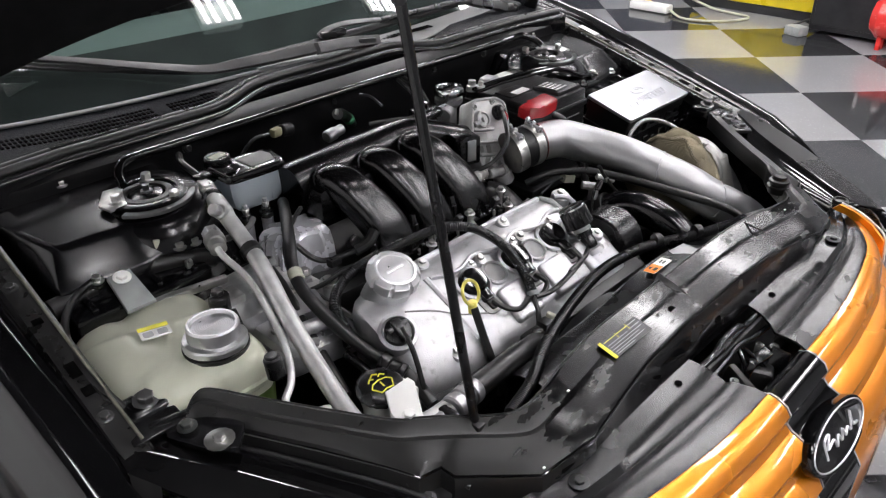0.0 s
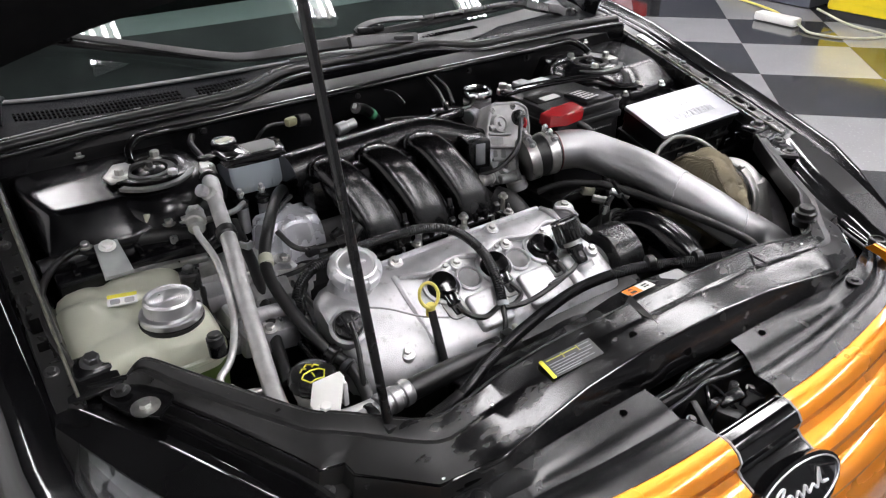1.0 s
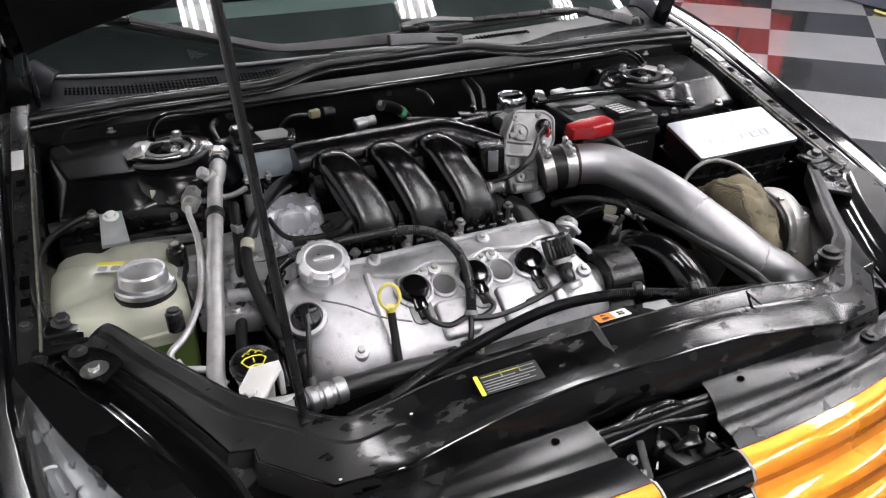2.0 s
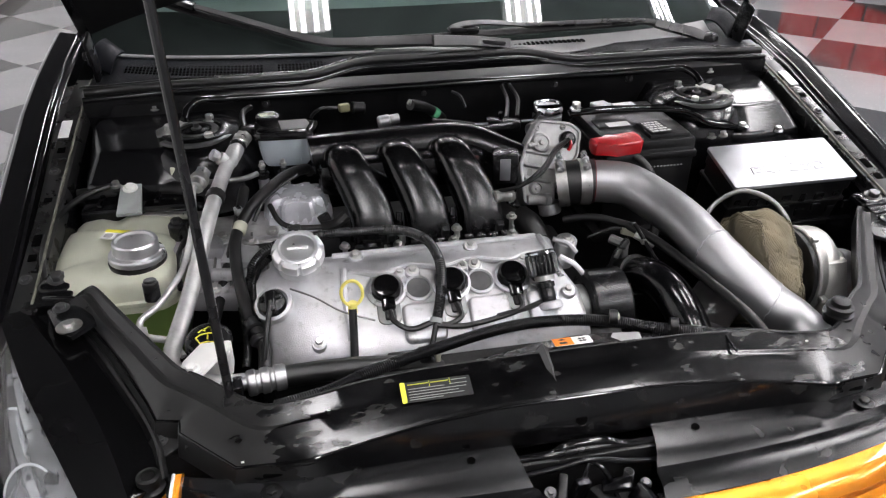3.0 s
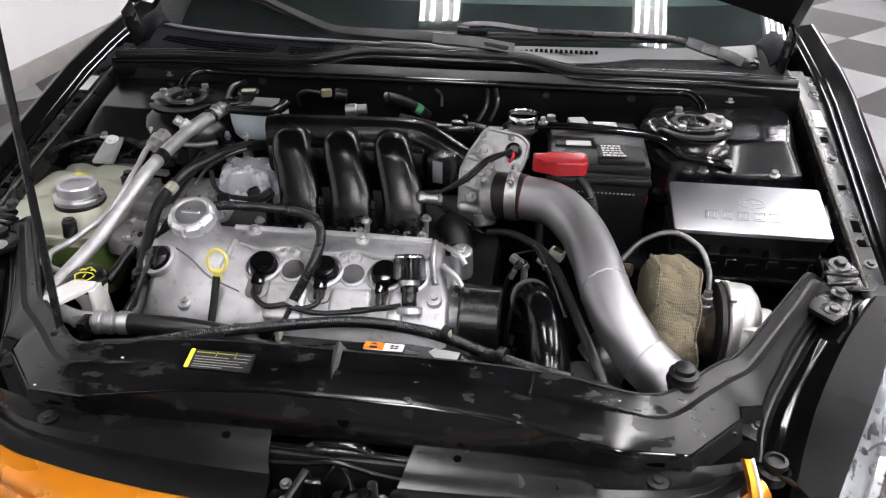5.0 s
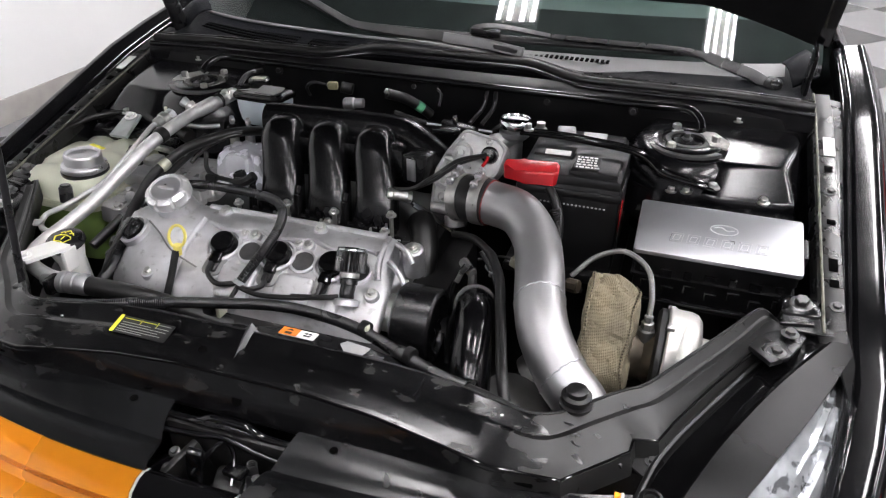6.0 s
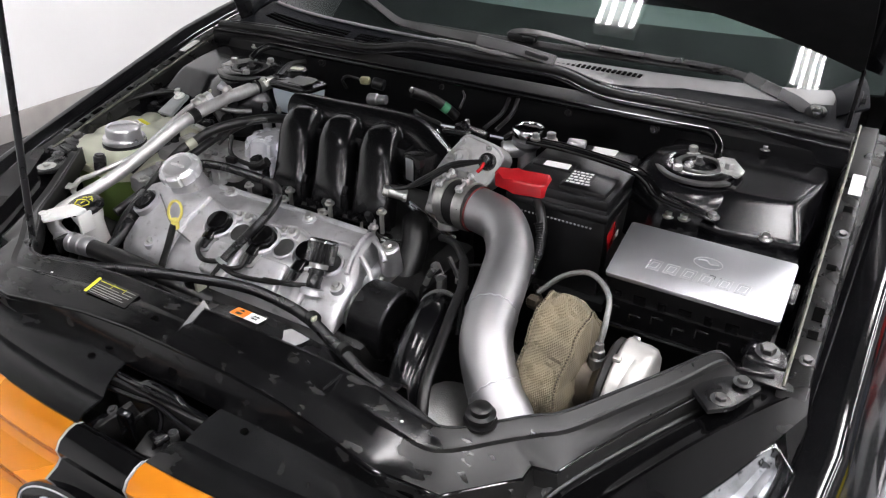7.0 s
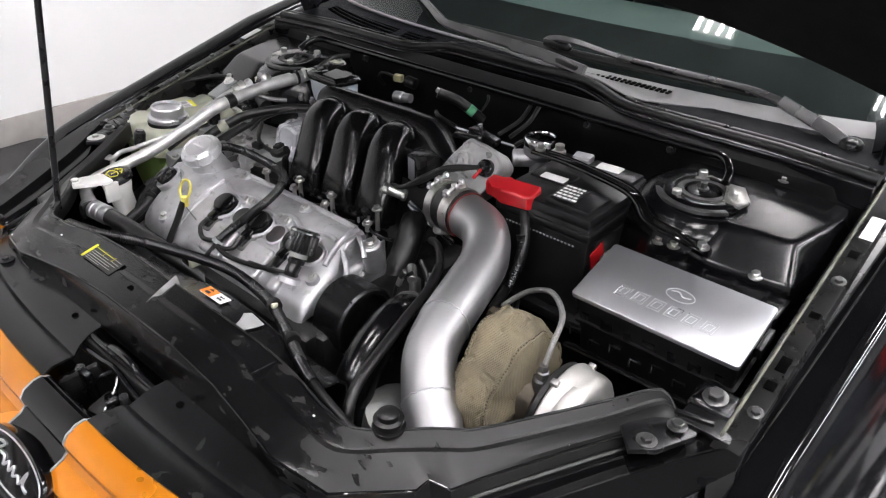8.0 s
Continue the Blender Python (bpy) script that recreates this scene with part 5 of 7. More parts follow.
# cam sensor on the end lobe
cs = Matrix.Translation((-0.399, 0.303, 0.767)) @ Matrix.Rotation(radians(28), 4, "X") @ Matrix.Rotation(radians(-12), 4, "Y")
part("sensor_seat", lathe([(0.031, -0.03), (0.030, 0.005), (0.025, 0.007), (0.022, 0.0), (0, 0)], cs, 28), "cast", vcover)
sens = part("cam_sensor", join(lathe([(0.021, -0.002), (0.021, 0.012), (0.016, 0.016), (0, 0.017)], cs, 20), prism(round_rect(0.016, 0.036, 0.003, 2, 0.0, -0.004), 0.010, 0.024, 0.002, cs), prism(round_rect(0.036, 0.010, 0.003, 2, 0.0, 0.004), 0.012, 0.020, 0.002, cs)), "satin", engine, "black camshaft sensor plug")
part("sensor_wire", hose([(-0.402, 0.290, 0.784), (-0.408, 0.262, 0.765), (-0.416, 0.238, 0.735), (-0.424, 0.215, 0.69)], 0.0042, 8), "rubber", sens)
part("thin_wire", hose([(-0.372, 0.315, 0.786), (-0.335, 0.292, 0.780), (-0.295, 0.268, 0.764), (-0.245, 0.262, 0.744)], 0.0016, 6), "cast_dark", engine)

# dipstick
dip = thing("dipstick", (-0.282, 0.25, 0.68), "yellow ring-handled oil dipstick in a black tube", "dipstick")
part("tube", hose([(-0.279, 0.260, 0.772), (-0.281, 0.240, 0.735), (-0.284, 0.214, 0.69), (-0.284, 0.198, 0.64)], 0.0066, 10), "rubber", dip)
part("handle", join(sweep([Vector((-0.278 + 0.0165 * math.cos(a), 0.268 + 0.008 * math.sin(a), 0.796 + 0.0175 * math.sin(a))) for a in [2 * math.pi * k / 24 for k in range(25)]], 0.0027, 8, caps=False), rod((-0.279, 0.262, 0.762), (-0.278, 0.2645, 0.782), 0.0075, 10)), "yellow", dip)

# breather filter on a chrome valve
br0, br1 = Vector((0.042, 0.264, 0.738)), Vector((0.036, 0.306, 0.802))
ax = (br1 - br0).normalized()
breather = thing("breather_filter", br0, "small black pleated breather filter on a chrome fitting", "filter")
part("seat", lathe([(0.022, -0.006), (0.021, 0.004), (0.014, 0.006), (0, 0.006)], along(br0 - ax * 0.004, br1), 20), "cast", breather)
part("stem", lathe([(0.010, 0.016), (0.010, 0.024), (0.015, 0.025), (0.015, 0.033), (0.010, 0.034), (0.010, 0.040), (0.014, 0.041), (0.014, 0.050)], along(br0, br1), 14), "satin", breather)
part("hose_clamp", lathe([(0.0135, 0.036), (0.0165, 0.0365), (0.0165, 0.0445), (0.0135, 0.045)], along(br0, br1), 24), "steel", breather)
part("elbow", hose([br0 + V(0, 0, 0.002), br0 + ax * 0.012 + V(0, -0.004, 0), br0 + ax * 0.024], 0.0125, 14), "satin", breather)
part("pleats", lathe([(0.018, 0.044), (0.024, 0.046), (0.024, 0.078), (0.022, 0.081), (0, 0.082)], along(br0, br1), 64, lambda a, i: 1 + (0.09 * math.cos(22 * a) if 1 <= i <= 2 else 0)), "satin", breather)
part("filter_cap", lathe([(0.0225, 0.078), (0.0250, 0.079), (0.0250, 0.084), (0.0225, 0.086), (0.016, 0.0865), (0, 0.0865)], along(br0, br1), 32), "satin", breather)
part("filter_band", lathe([(0.0252, 0.0795), (0.0258, 0.0800), (0.0258, 0.0830), (0.0252, 0.0835)], along(br0, br1), 32), "chrome", breather)

# intake manifold
man = thing("intake_manifold", (-0.14, 0.56, 0.74), "glossy moulded black intake manifold with three curved runners", "intake manifold")
part("plenum", sweep(spline([(-0.318, 0.672, 0.856), (-0.29, 0.674, 0.858), (-0.15, 0.678, 0.860), (-0.05, 0.680, 0.861), (0.0, 0.674, 0.858), (0.05, 0.650, 0.846), (0.10, 0.625, 0.832)], 6), lambda t, i: 0.039 - 0.010 * max(0.0, min(1.0, (t - 0.60) / 0.35)), 28), "manifold", man)
part("plenum_shelf", box((-0.145, 0.645, 0.832), (0.325, 0.10, 0.07), 0.02), "manifold", man)
part("plenum_seam", sweep(spline([(-0.316, 0.640, 0.848), (-0.15, 0.645, 0.851), (-0.02, 0.648, 0.851)], 6), 0.004, 8), "manifold", man)
for k, x in enumerate((-0.257, -0.155, -0.054)):
    path = spline([(x, 0.668, 0.830), (x, 0.640, 0.857), (x + 0.003, 0.612, 0.862), (x + 0.011, 0.586, 0.850), (x + 0.023, 0.565, 0.828), (x + 0.033, 0.547, 0.806), (x + 0.040, 0.531, 0.784), (x + 0.043, 0.519, 0.760), (x + 0.044, 0.512, 0.732)], 6)
    rr = []
    n = len(path)
    for i, p in enumerate(path):
        d = (path[min(i + 1, n - 1)] - path[max(i - 1, 0)]).normalized()
        side = Vector((1, 0, 0)) - d * d.x
        side.normalize()
        up = side.cross(d)
        t = i / (n - 1)
        hw, hh, e = 0.0335 + 0.0090 * t, 0.030 - 0.002 * t, 0.85 - 0.40 * t
        rr.append([p + side * hw * math.copysign(abs(math.cos(a)) ** e, math.cos(a)) + up * hh * math.copysign(abs(math.sin(a)) ** e, math.sin(a)) for a in [2 * math.pi * j / 28 for j in range(28)]])
    runner = part("runner", loft(rr), "manifold", man)
    # raised moulding line along the runner's flank, and the collar where it leaves the plenum
    part("runner_rib", sweep([q[4].lerp(q[5], 0.5) for q in rr[4:-2]], 0.0022, 6), "manifold", runner)
    part("runner_collar", sweep([p + (p - path[8]) * 0.02 for p in rr[8]] + [rr[8][0] + (rr[8][0] - path[8]) * 0.02], 0.0028, 8, caps=False), "manifold", runner)
    part("runner_fin", sweep(spline([(x + 0.000, 0.566, 0.806), (x + 0.002, 0.548, 0.796), (x + 0.003, 0.530, 0.776), (x + 0.003, 0.520, 0.742)], 6), 0.0055, 10), "manifold", runner)
    part("runner_lip", box((x + 0.044, 0.492, 0.744), (0.088, 0.05, 0.012), 0.004, (-30, 0, 0)), "manifold", man)
    for dx in (-0.024, 0.0, 0.024):
        part("runner_tab", box((x + 0.044 + dx, 0.4735, 0.762), (0.010, 0.008, 0.020), 0.002), "manifold", man)
    part("runner_foot", join(rod((x - 0.016, 0.498, 0.735), (x - 0.016, 0.505, 0.785), 0.008, 10), rod((x - 0.016, 0.5055, 0.785), (x - 0.014, 0.512, 0.800), 0.006, 10)), "manifold", man)
part("manifold_shelf", box((-0.115, 0.440, 0.742), (0.37, 0.040, 0.010), 0.003, (-8, 0, 0)), "manifold", man)
part("manifold_base", box((-0.125, 0.455, 0.725), (0.36, 0.07, 0.04), 0.008, (-12, 0, 0)), "manifold", man)
for x, y, z in ((-0.172, 0.462, 0.782), (-0.180, 0.452, 0.765), (-0.072, 0.460, 0.782), (-0.080, 0.448, 0.765), (0.032, 0.455, 0.762), (0.028, 0.425, 0.758), (-0.275, 0.455, 0.770), (0.036, 0.478, 0.785)):
    b = part("stud", rod((x, y, z - 0.045), (x, y, z), 0.0045, 8), "steel", man)
    bolt(b, (x, y, z), (0, -0.1, 1), 0.0062, 0.009)

# throttle body, coupler and charge pipe
tb = thing("throttle_body", (0.15, 0.58, 0.78), "cast aluminium throttle body with a black motor plug", "throttle body")
# the leaning cast housing that faces forward, with raised rim, ribs and bosses
TBF = Matrix(((0.9736, 0.2282, 0.0089, 0.084), (-0.1069, 0.4898, -0.8653, 0.557), (-0.2018, 0.8415, 0.5012, 0.770), (0, 0, 0, 1)))


def soft_corners(pts, r=0.009):
    out = []
    for i, p in enumerate(pts):
        p, a, b = V(*p, 0), V(*pts[i - 1], 0), V(*pts[(i + 1) % len(pts)], 0)
        s0 = p + (a - p).normalized() * min(r, (a - p).length * 0.4)
        s1 = p + (b - p).normalized() * min(r, (b - p).length * 0.4)
        for k in range(5):
            t = k / 4
            q = s0 * (1 - t) ** 2 + p * 2 * t * (1 - t) + s1 * t * t
            out.append((q.x, q.y))
    return out


HOUSING = soft_corners([(0.001, -0.002), (0.0595, 0.006), (0.056, 0.045), (0.078, 0.073), (0.099, 0.110), (0.0985, 0.160), (0.075, 0.1715), (0.007, 0.167), (-0.011, 0.115), (-0.019, 0.073)])
part("housing", prism(HOUSING, -0.042, 0.0, 0.004, TBF, 3), "housing_cast", tb, "leaning cast aluminium throttle housing")
part("housing_rim", sweep([TBF @ V(0.040 + (x - 0.040) * 0.955, 0.085 + (y - 0.085) * 0.97, 0.0) for x, y in HOUSING + HOUSING[:1]], 0.0034, 8, caps=False), "housing_cast", tb)
for x0, x1, y, w in ((-0.010, 0.046, 0.101, 0.005), (-0.010, 0.050, 0.074, 0.005), (-0.006, 0.048, 0.048, 0.006)):
    bm = box(((x0 + x1) / 2, y, 0.002), (x1 - x0, w, 0.010), 0.0018)
    bmesh.ops.transform(bm, matrix=TBF, verts=bm.verts)
    part("housing_rib", bm, "housing_cast", tb)
# thin darker plates paint the shade between the ribs; nothing is cut in
for x, y, w, h in ((0.012, 0.0875, 0.030, 0.016), (0.024, 0.061, 0.012, 0.018), (0.004, 0.061, 0.010, 0.014)):
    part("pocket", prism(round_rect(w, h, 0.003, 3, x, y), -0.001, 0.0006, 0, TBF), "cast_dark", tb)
for x, y, r, h in ((0.0189, 0.122, 0.019, 0.010), (0.0193, 0.031, 0.0125, 0.013), (0.060, 0.160, 0.006, 0.004), (0.006, 0.150, 0.006, 0.004)):
    part("boss", lathe([(r * 1.1, 0), (r, h * 0.3), (r * 0.94, h), (r * 0.74, h + 0.001), (r * 0.68, h - 0.003), (r * 0.3, h - 0.003), (r * 0.22, h + 0.002), (0, h + 0.002)], TBF @ Matrix.Translation((x, y, 0)), 24), "housing_cast", tb)
part("boss_nub", rod(TBF @ V(-0.006, 0.112, 0.004), TBF @ V(0.012, 0.118, 0.006), 0.006, 12), "housing_cast", tb)
part("lower_barrel", lathe([(0.008, 0), (0.010, 0.002), (0.010, 0.036), (0.012, 0.038), (0.012, 0.046), (0.007, 0.048)], along(TBF @ V(0.004, 0.006, 0.006), TBF @ V(0.046, 0.013, 0.008)), 18), "housing_cast", tb)
part("plug_collar", lathe([(0.017, 0), (0.016, 0.008), (0.013, 0.010), (0.012, 0.003), (0, 0.003)], TBF @ Matrix.Translation((0.071, 0.1366, 0)), 24), "satin", tb)
part("drain_stub", rod((0.135, 0.560, 0.765), (0.140, 0.552, 0.742), 0.022, 16), "housing_cast", tb)
part("side_connector", box((0.052, 0.590, 0.838), (0.050, 0.05, 0.060), 0.006, (0, 0, -14)), "satin", tb)
part("connector_plate", box((0.045, 0.5625, 0.842), (0.020, 0.003, 0.044), 0.001, (0, 0, -14)), "brushed", tb, "pale metal plate on the connector")
plug = part("motor_plug", lathe([(0.011, 0.002), (0.0115, 0.014), (0.009, 0.019), (0, 0.020)], TBF @ Matrix.Translation((0.071, 0.1366, 0)), 16), "satin", tb)
part("lock_tab", hose([TBF @ V(0.073, 0.132, 0.018), TBF @ V(0.074, 0.122, 0.022), TBF @ V(0.070, 0.112, 0.020)], 0.0034, 8), "red", plug, "red locking tab")
for dz in (0, 0.007):
    part("plug_wire", hose([TBF @ V(0.068, 0.134, 0.018), (0.140, 0.556, 0.872 + dz), (0.105, 0.522, 0.850 + dz), (0.062, 0.520, 0.826), (0.02, 0.535, 0.812)], 0.0042, 8), "rubber", plug)
# path of the charge pipe: from the coupler, bending forward and diving behind the cover
PIPE = [(0.135, 0.548, 0.808), (0.175, 0.537, 0.815), (0.221, 0.528, 0.817), (0.272, 0.507, 0.815), (0.313, 0.455, 0.800), (0.336, 0.384, 0.789), (0.353, 0.311, 0.771), (0.374, 0.256, 0.751), (0.412, 0.214, 0.716), (0.445, 0.189, 0.694), (0.468, 0.155, 0.669), (0.484, 0.128, 0.626)]
line = spline(PIPE, 10)
pipe = thing("charge_pipe", (0.30, 0.40, 0.72), "bent satin aluminium charge pipe with weld seams", "pipe")
part("tube", sweep(line[17:], 0.0405, 32), "satin_alu", pipe, angle=60)
for k, off in ((60, 0.9), (80, -0.7)):
    d = (line[k + 1] - line[k - 1]).normalized()
    u = d.orthogonal().normalized()
    w = d.cross(u)
    ringp = [line[k] + (u * math.cos(a) + w * math.sin(a)) * (0.0407 + 0.0003 * math.sin(a * 23)) + d * (0.0012 * math.sin(a * 17) + 0.010 * off * math.sin(a + 1)) for a in [2 * math.pi * j / 72 for j in range(73)]]
    part("weld_seam", sweep(ringp, 0.0011, 6, caps=False), "brushed", pipe)
part("coupler", sweep(line[3:19], 0.0430, 28), "rubber", pipe, "black silicone coupler")
part("coupler_edge", sweep([line[18], line[18].lerp(line[19], 0.28)], 0.0434, 28), "red_rubber", pipe, "red inner lip of the coupler")
for k in (5, 14):
    cl = clamp_ring(pipe, line[k], line[k + 1] - line[k - 1], 0.0436, 0.021, "steel")
    ax = (line[k + 1] - line[k - 1]).normalized()
    up = (Vector((0, -0.35, 1)) - ax * Vector((0, -0.35, 1)).dot(ax)).normalized()
    sd = ax.cross(up)
    tp = line[k] + up * 0.053
    part("t_bolt", join(rod(tp - sd * 0.024, tp + sd * 0.022, 0.0032, 8), rod(tp - sd * 0.026, tp - sd * 0.019, 0.0062, 6), rod(tp - sd * 0.010, tp - sd * 0.003, 0.0075, 10), rod(tp + sd * 0.010, tp + sd * 0.018, 0.0075, 10)), "turned", cl, "clamp tightening bolt")

# ---- battery ----
bat = thing("battery", (0.35, 0.65, 0.68), "black car battery with white labels and a red terminal cover", "battery")
part("case", box((0.345, 0.670, 0.772), (0.185, 0.210, 0.175), 0.006), "plastic", bat)
part("case_lip", box((0.345, 0.670, 0.842), (0.192, 0.217, 0.016), 0.004), "plastic", bat)
part("lid", join(box((0.345, 0.670, 0.864), (0.184, 0.208, 0.022), 0.005), box((0.385, 0.612, 0.876), (0.085, 0.075, 0.014), 0.004), box((0.372, 0.748, 0.876), (0.10, 0.045, 0.012), 0.004), box((0.300, 0.668, 0.874), (0.075, 0.05, 0.010), 0.003)), "plastic", bat)
for c, w, d in (((0.368, 0.612, 0.8845), 0.045, 0.058), ((0.307, 0.655, 0.8788), 0.048, 0.022), ((0.362, 0.752, 0.8822), 0.046, 0.028)):
    m = Matrix.Translation(c) @ Matrix.Rotation(radians(4), 4, "Z")
    l = part("label", prism(round_rect(w, d, 0.002, 2), 0, 0.0008, 0, m), "black_print" if w == 0.045 else "white_print", bat, "printed battery label")
    rng = random.Random(int(w * 1e4))
    for k in range(5 if w == 0.045 else 0):
        x = -w * 0.42
        while x < w * 0.36:
            ww = rng.uniform(0.003, 0.009)
            part("print_bar", prism(round_rect(ww, d * 0.10, 0.0004, 1, x + ww / 2, -d * 0.38 + k * d * 0.19), 0.0008, 0.0012, 0, m), "white_print" if w == 0.045 else "grey_print", l)
            x += ww + 0.0022
part("side_label", box((0.4385, 0.650, 0.775), (0.0012, 0.12, 0.10), 0.0003), "black_print", bat)
part("side_label_mark", box((0.4395, 0.600, 0.795), (0.0012, 0.040, 0.040), 0.0003, (18, 0, 0)), "red", bat, "red printed mark on the side label")
red_m = Matrix.Translation((0.272, 0.574, 0.878)) @ Matrix.Rotation(radians(8), 4, "X") @ Matrix.Rotation(radians(4), 4, "Z")
RED = [(-0.050, -0.002), (-0.049, 0.018), (-0.024, 0.021), (-0.014, 0.014), (-0.004, 0.023), (0.046, 0.024), (0.052, 0.014), (0.052, -0.012), (0.044, -0.020), (-0.008, -0.023), (-0.024, -0.015), (-0.046, -0.010)]
part("terminal_cover", prism(RED, -0.022, 0.004, 0.006, red_m, 3), "red", bat, "red plastic terminal cover")
cab = part("cable", hose([(0.310, 0.566, 0.846), (0.326, 0.547, 0.832), (0.340, 0.525, 0.80), (0.338, 0.50, 0.75), (0.325, 0.47, 0.70)], 0.0085, 10), "rubber", bat)
part("cable_sleeve", loom([(0.329, 0.535, 0.822), (0.340, 0.521, 0.79), (0.337, 0.495, 0.74)], 0.0098, 10), "satin", cab)
HOLD = [(0.222, 0.713, 0.886), (0.30, 0.702, 0.892), (0.40, 0.682, 0.894), (0.449, 0.668, 0.893), (0.475, 0.655, 0.886), (0.501, 0.640, 0.872), (0.555, 0.642, 0.860), (0.595, 0.653, 0.847)]
hold = part("hold_down", flat_bar(HOLD, 0.011, 0.010, 0.004), "lampblack", bat, "glossy black battery hold-down bar")
for dy in (-0.010, 0.010):
    part("bar_edge", sweep(spline([(x, y + dy, z + 0.003) for x, y, z in HOLD], 6), 0.0035, 8), "lampblack", hold)
bolt(hold, (0.590, 0.652, 0.852), (0, 0, 1), 0.008, 0.009)
bolt(hold, (0.236, 0.711, 0.893), (0, 0, 1), 0.006, 0.014)
part("terminal_post", lathe([(0.014, 0), (0.013, 0.012), (0.009, 0.014), (0.009, 0.024), (0, 0.024)], pose(0.252, 0.752, 0.872), 16), "steel", bat)
part("terminal_clamp", join(box((0.305, 0.752, 0.884), (0.036, 0.026, 0.016), 0.004, (0, 0, 12)), rod((0.292, 0.738, 0.888), (0.325, 0.741, 0.889), 0.005, 8)), "cast", bat)
# small grey boxes paint the glints along the row of black vents
for k in range(20):
    part("vent_slot", box((0.275 + 0.0072 * k, 0.5636, 0.820), (0.0036, 0.0016, 0.0030), 0.0006), "grey_print", bat)
part("side_label_mark", box((0.4395, 0.625, 0.785), (0.0012, 0.030, 0.012), 0.0003), "white_print", bat, "white printed mark on the side label")
part("battery_tray", box((0.345, 0.67, 0.675), (0.22, 0.24, 0.02), 0.005), "plastic", bat)

# ---- fuse box with an aluminium lid ----
fuse = thing("fuse_box", (0.607, 0.525, 0.68), "black fuse box under an engraved brushed aluminium lid", "fuse box")
FM = Matrix.Translation((0.6075, 0.525, 0.822)) @ Matrix.Rotation(math.atan2(0.033, 0.122), 4, "X")
lid = part("lid", prism(round_rect(0.264, 0.128, 0.006, 3), -0.004, 0.004, 0.0015, FM), "brushed", fuse, "brushed aluminium lid with an engraved emblem")
part("lid_skirt", prism(round_rect(0.258, 0.122, 0.006, 3), -0.030, -0.003, 0, FM), "plastic", fuse)
part("body", prism(round_rect(0.252, 0.116, 0.006, 3), -0.13, -0.028, 0, FM), "plastic", fuse)
for k in range(7):
    x = -0.11 + 0.036 * k
    part("side_clip", prism(round_rect(0.020 if k % 2 else 0.012, 0.004, 0.0012, 1, x, -0.0595), -0.046 - 0.008 * (k % 3), -0.036, 0, FM), "satin", fuse)
part("body_ledge", prism(round_rect(0.262, 0.126, 0.006, 3), -0.060, -0.054, 0, FM), "plastic", fuse)
part("end_latch", prism(round_rect(0.012, 0.045, 0.002, 2, 0.136, 0.01), -0.026, -0.006, 0.002, FM), "satin", fuse)
for k in range(6):
    x0 = -0.078 + 0.027 * k
    for g in (0.0, 0.0045):
        pts = [(x0 + 0.004 + g, -0.010 - g), (x0 + 0.023 - g, -0.010 - g), (x0 + 0.020 - g, -0.031 + g), (x0 + 0.001 + g, -0.031 + g), (x0 + 0.004 + g, -0.010 - g)]
        part("engraving", sweep([FM @ V(x, y, 0.0042) for x, y in pts], 0.0007, 5), "frosted" if g else "turned", lid, "engraved outline block")
part("engraving", sweep([FM @ V(0.008 + 0.022 * math.cos(a), 0.014 + 0.012 * math.sin(a), 0.0042) for a in [2 * math.pi * k / 30 for k in range(31)]], 0.0008, 5, caps=False), "frosted", lid)
part("engraving", sweep([FM @ p for p in spline([(-0.008, 0.017, 0.0042), (0.004, 0.019, 0.0042), (0.012, 0.013, 0.0042), (0.024, 0.015, 0.0042)], 5)], 0.0012, 5), "frosted", lid)

for k in range(7):
    x = 0.505 + 0.034 * k
    part("side_clip", join(box((x, 0.4385, 0.770 - 0.008 * (k % 2)), (0.018, 0.005, 0.003), 0.001), box((x - 0.008, 0.4385, 0.763 - 0.008 * (k % 2)), (0.003, 0.005, 0.014), 0.001)), "lampblack", fuse)
part("side_ledge", box((0.607, 0.437, 0.735), (0.235, 0.012, 0.005), 0.002), "lampblack", fuse)

# ---- turbocharger in a woven blanket ----
turbo = thing("turbocharger", (0.53, 0.345, 0.60), "turbocharger wrapped in a tan woven heat blanket", "turbocharger")
rings = []
for i, (x, r, cy, cz) in enumerate(((0.421, 0.040, 0.335, 0.708), (0.422, 0.074, 0.335, 0.710), (0.426, 0.087, 0.335, 0.711), (0.436, 0.095, 0.334, 0.711), (0.460, 0.099, 0.333, 0.711), (0.482, 0.094, 0.331, 0.708), (0.495, 0.086, 0.330, 0.705), (0.500, 0.071, 0.328, 0.702), (0.501, 0.030, 0.328, 0.702))):
    ring = []
    for k in range(120):
        a = 2 * math.pi * k / 120
        fold = 0.007 * noise.noise(V(x * 22, math.cos(a) * 2.2, math.sin(a) * 2.2)) + 0.004 * noise.noise(V(x * 55, math.cos(a) * 4.5, math.sin(a) * 4.5)) + 0.004 * abs(math.sin(4.5 * a + x * 50))
        sq = 1 + 0.10 * math.cos(2 * a) ** 2
        ring.append((x + 0.007 * noise.noise(V(a * 2, x * 9, 1)), cy + (r * sq + fold) * math.cos(a) * 0.94, cz + (r * sq + fold) * math.sin(a)))
    rings.append(ring)
smooth = [spline([r[k] for r in rings], 6) for k in range(120)]
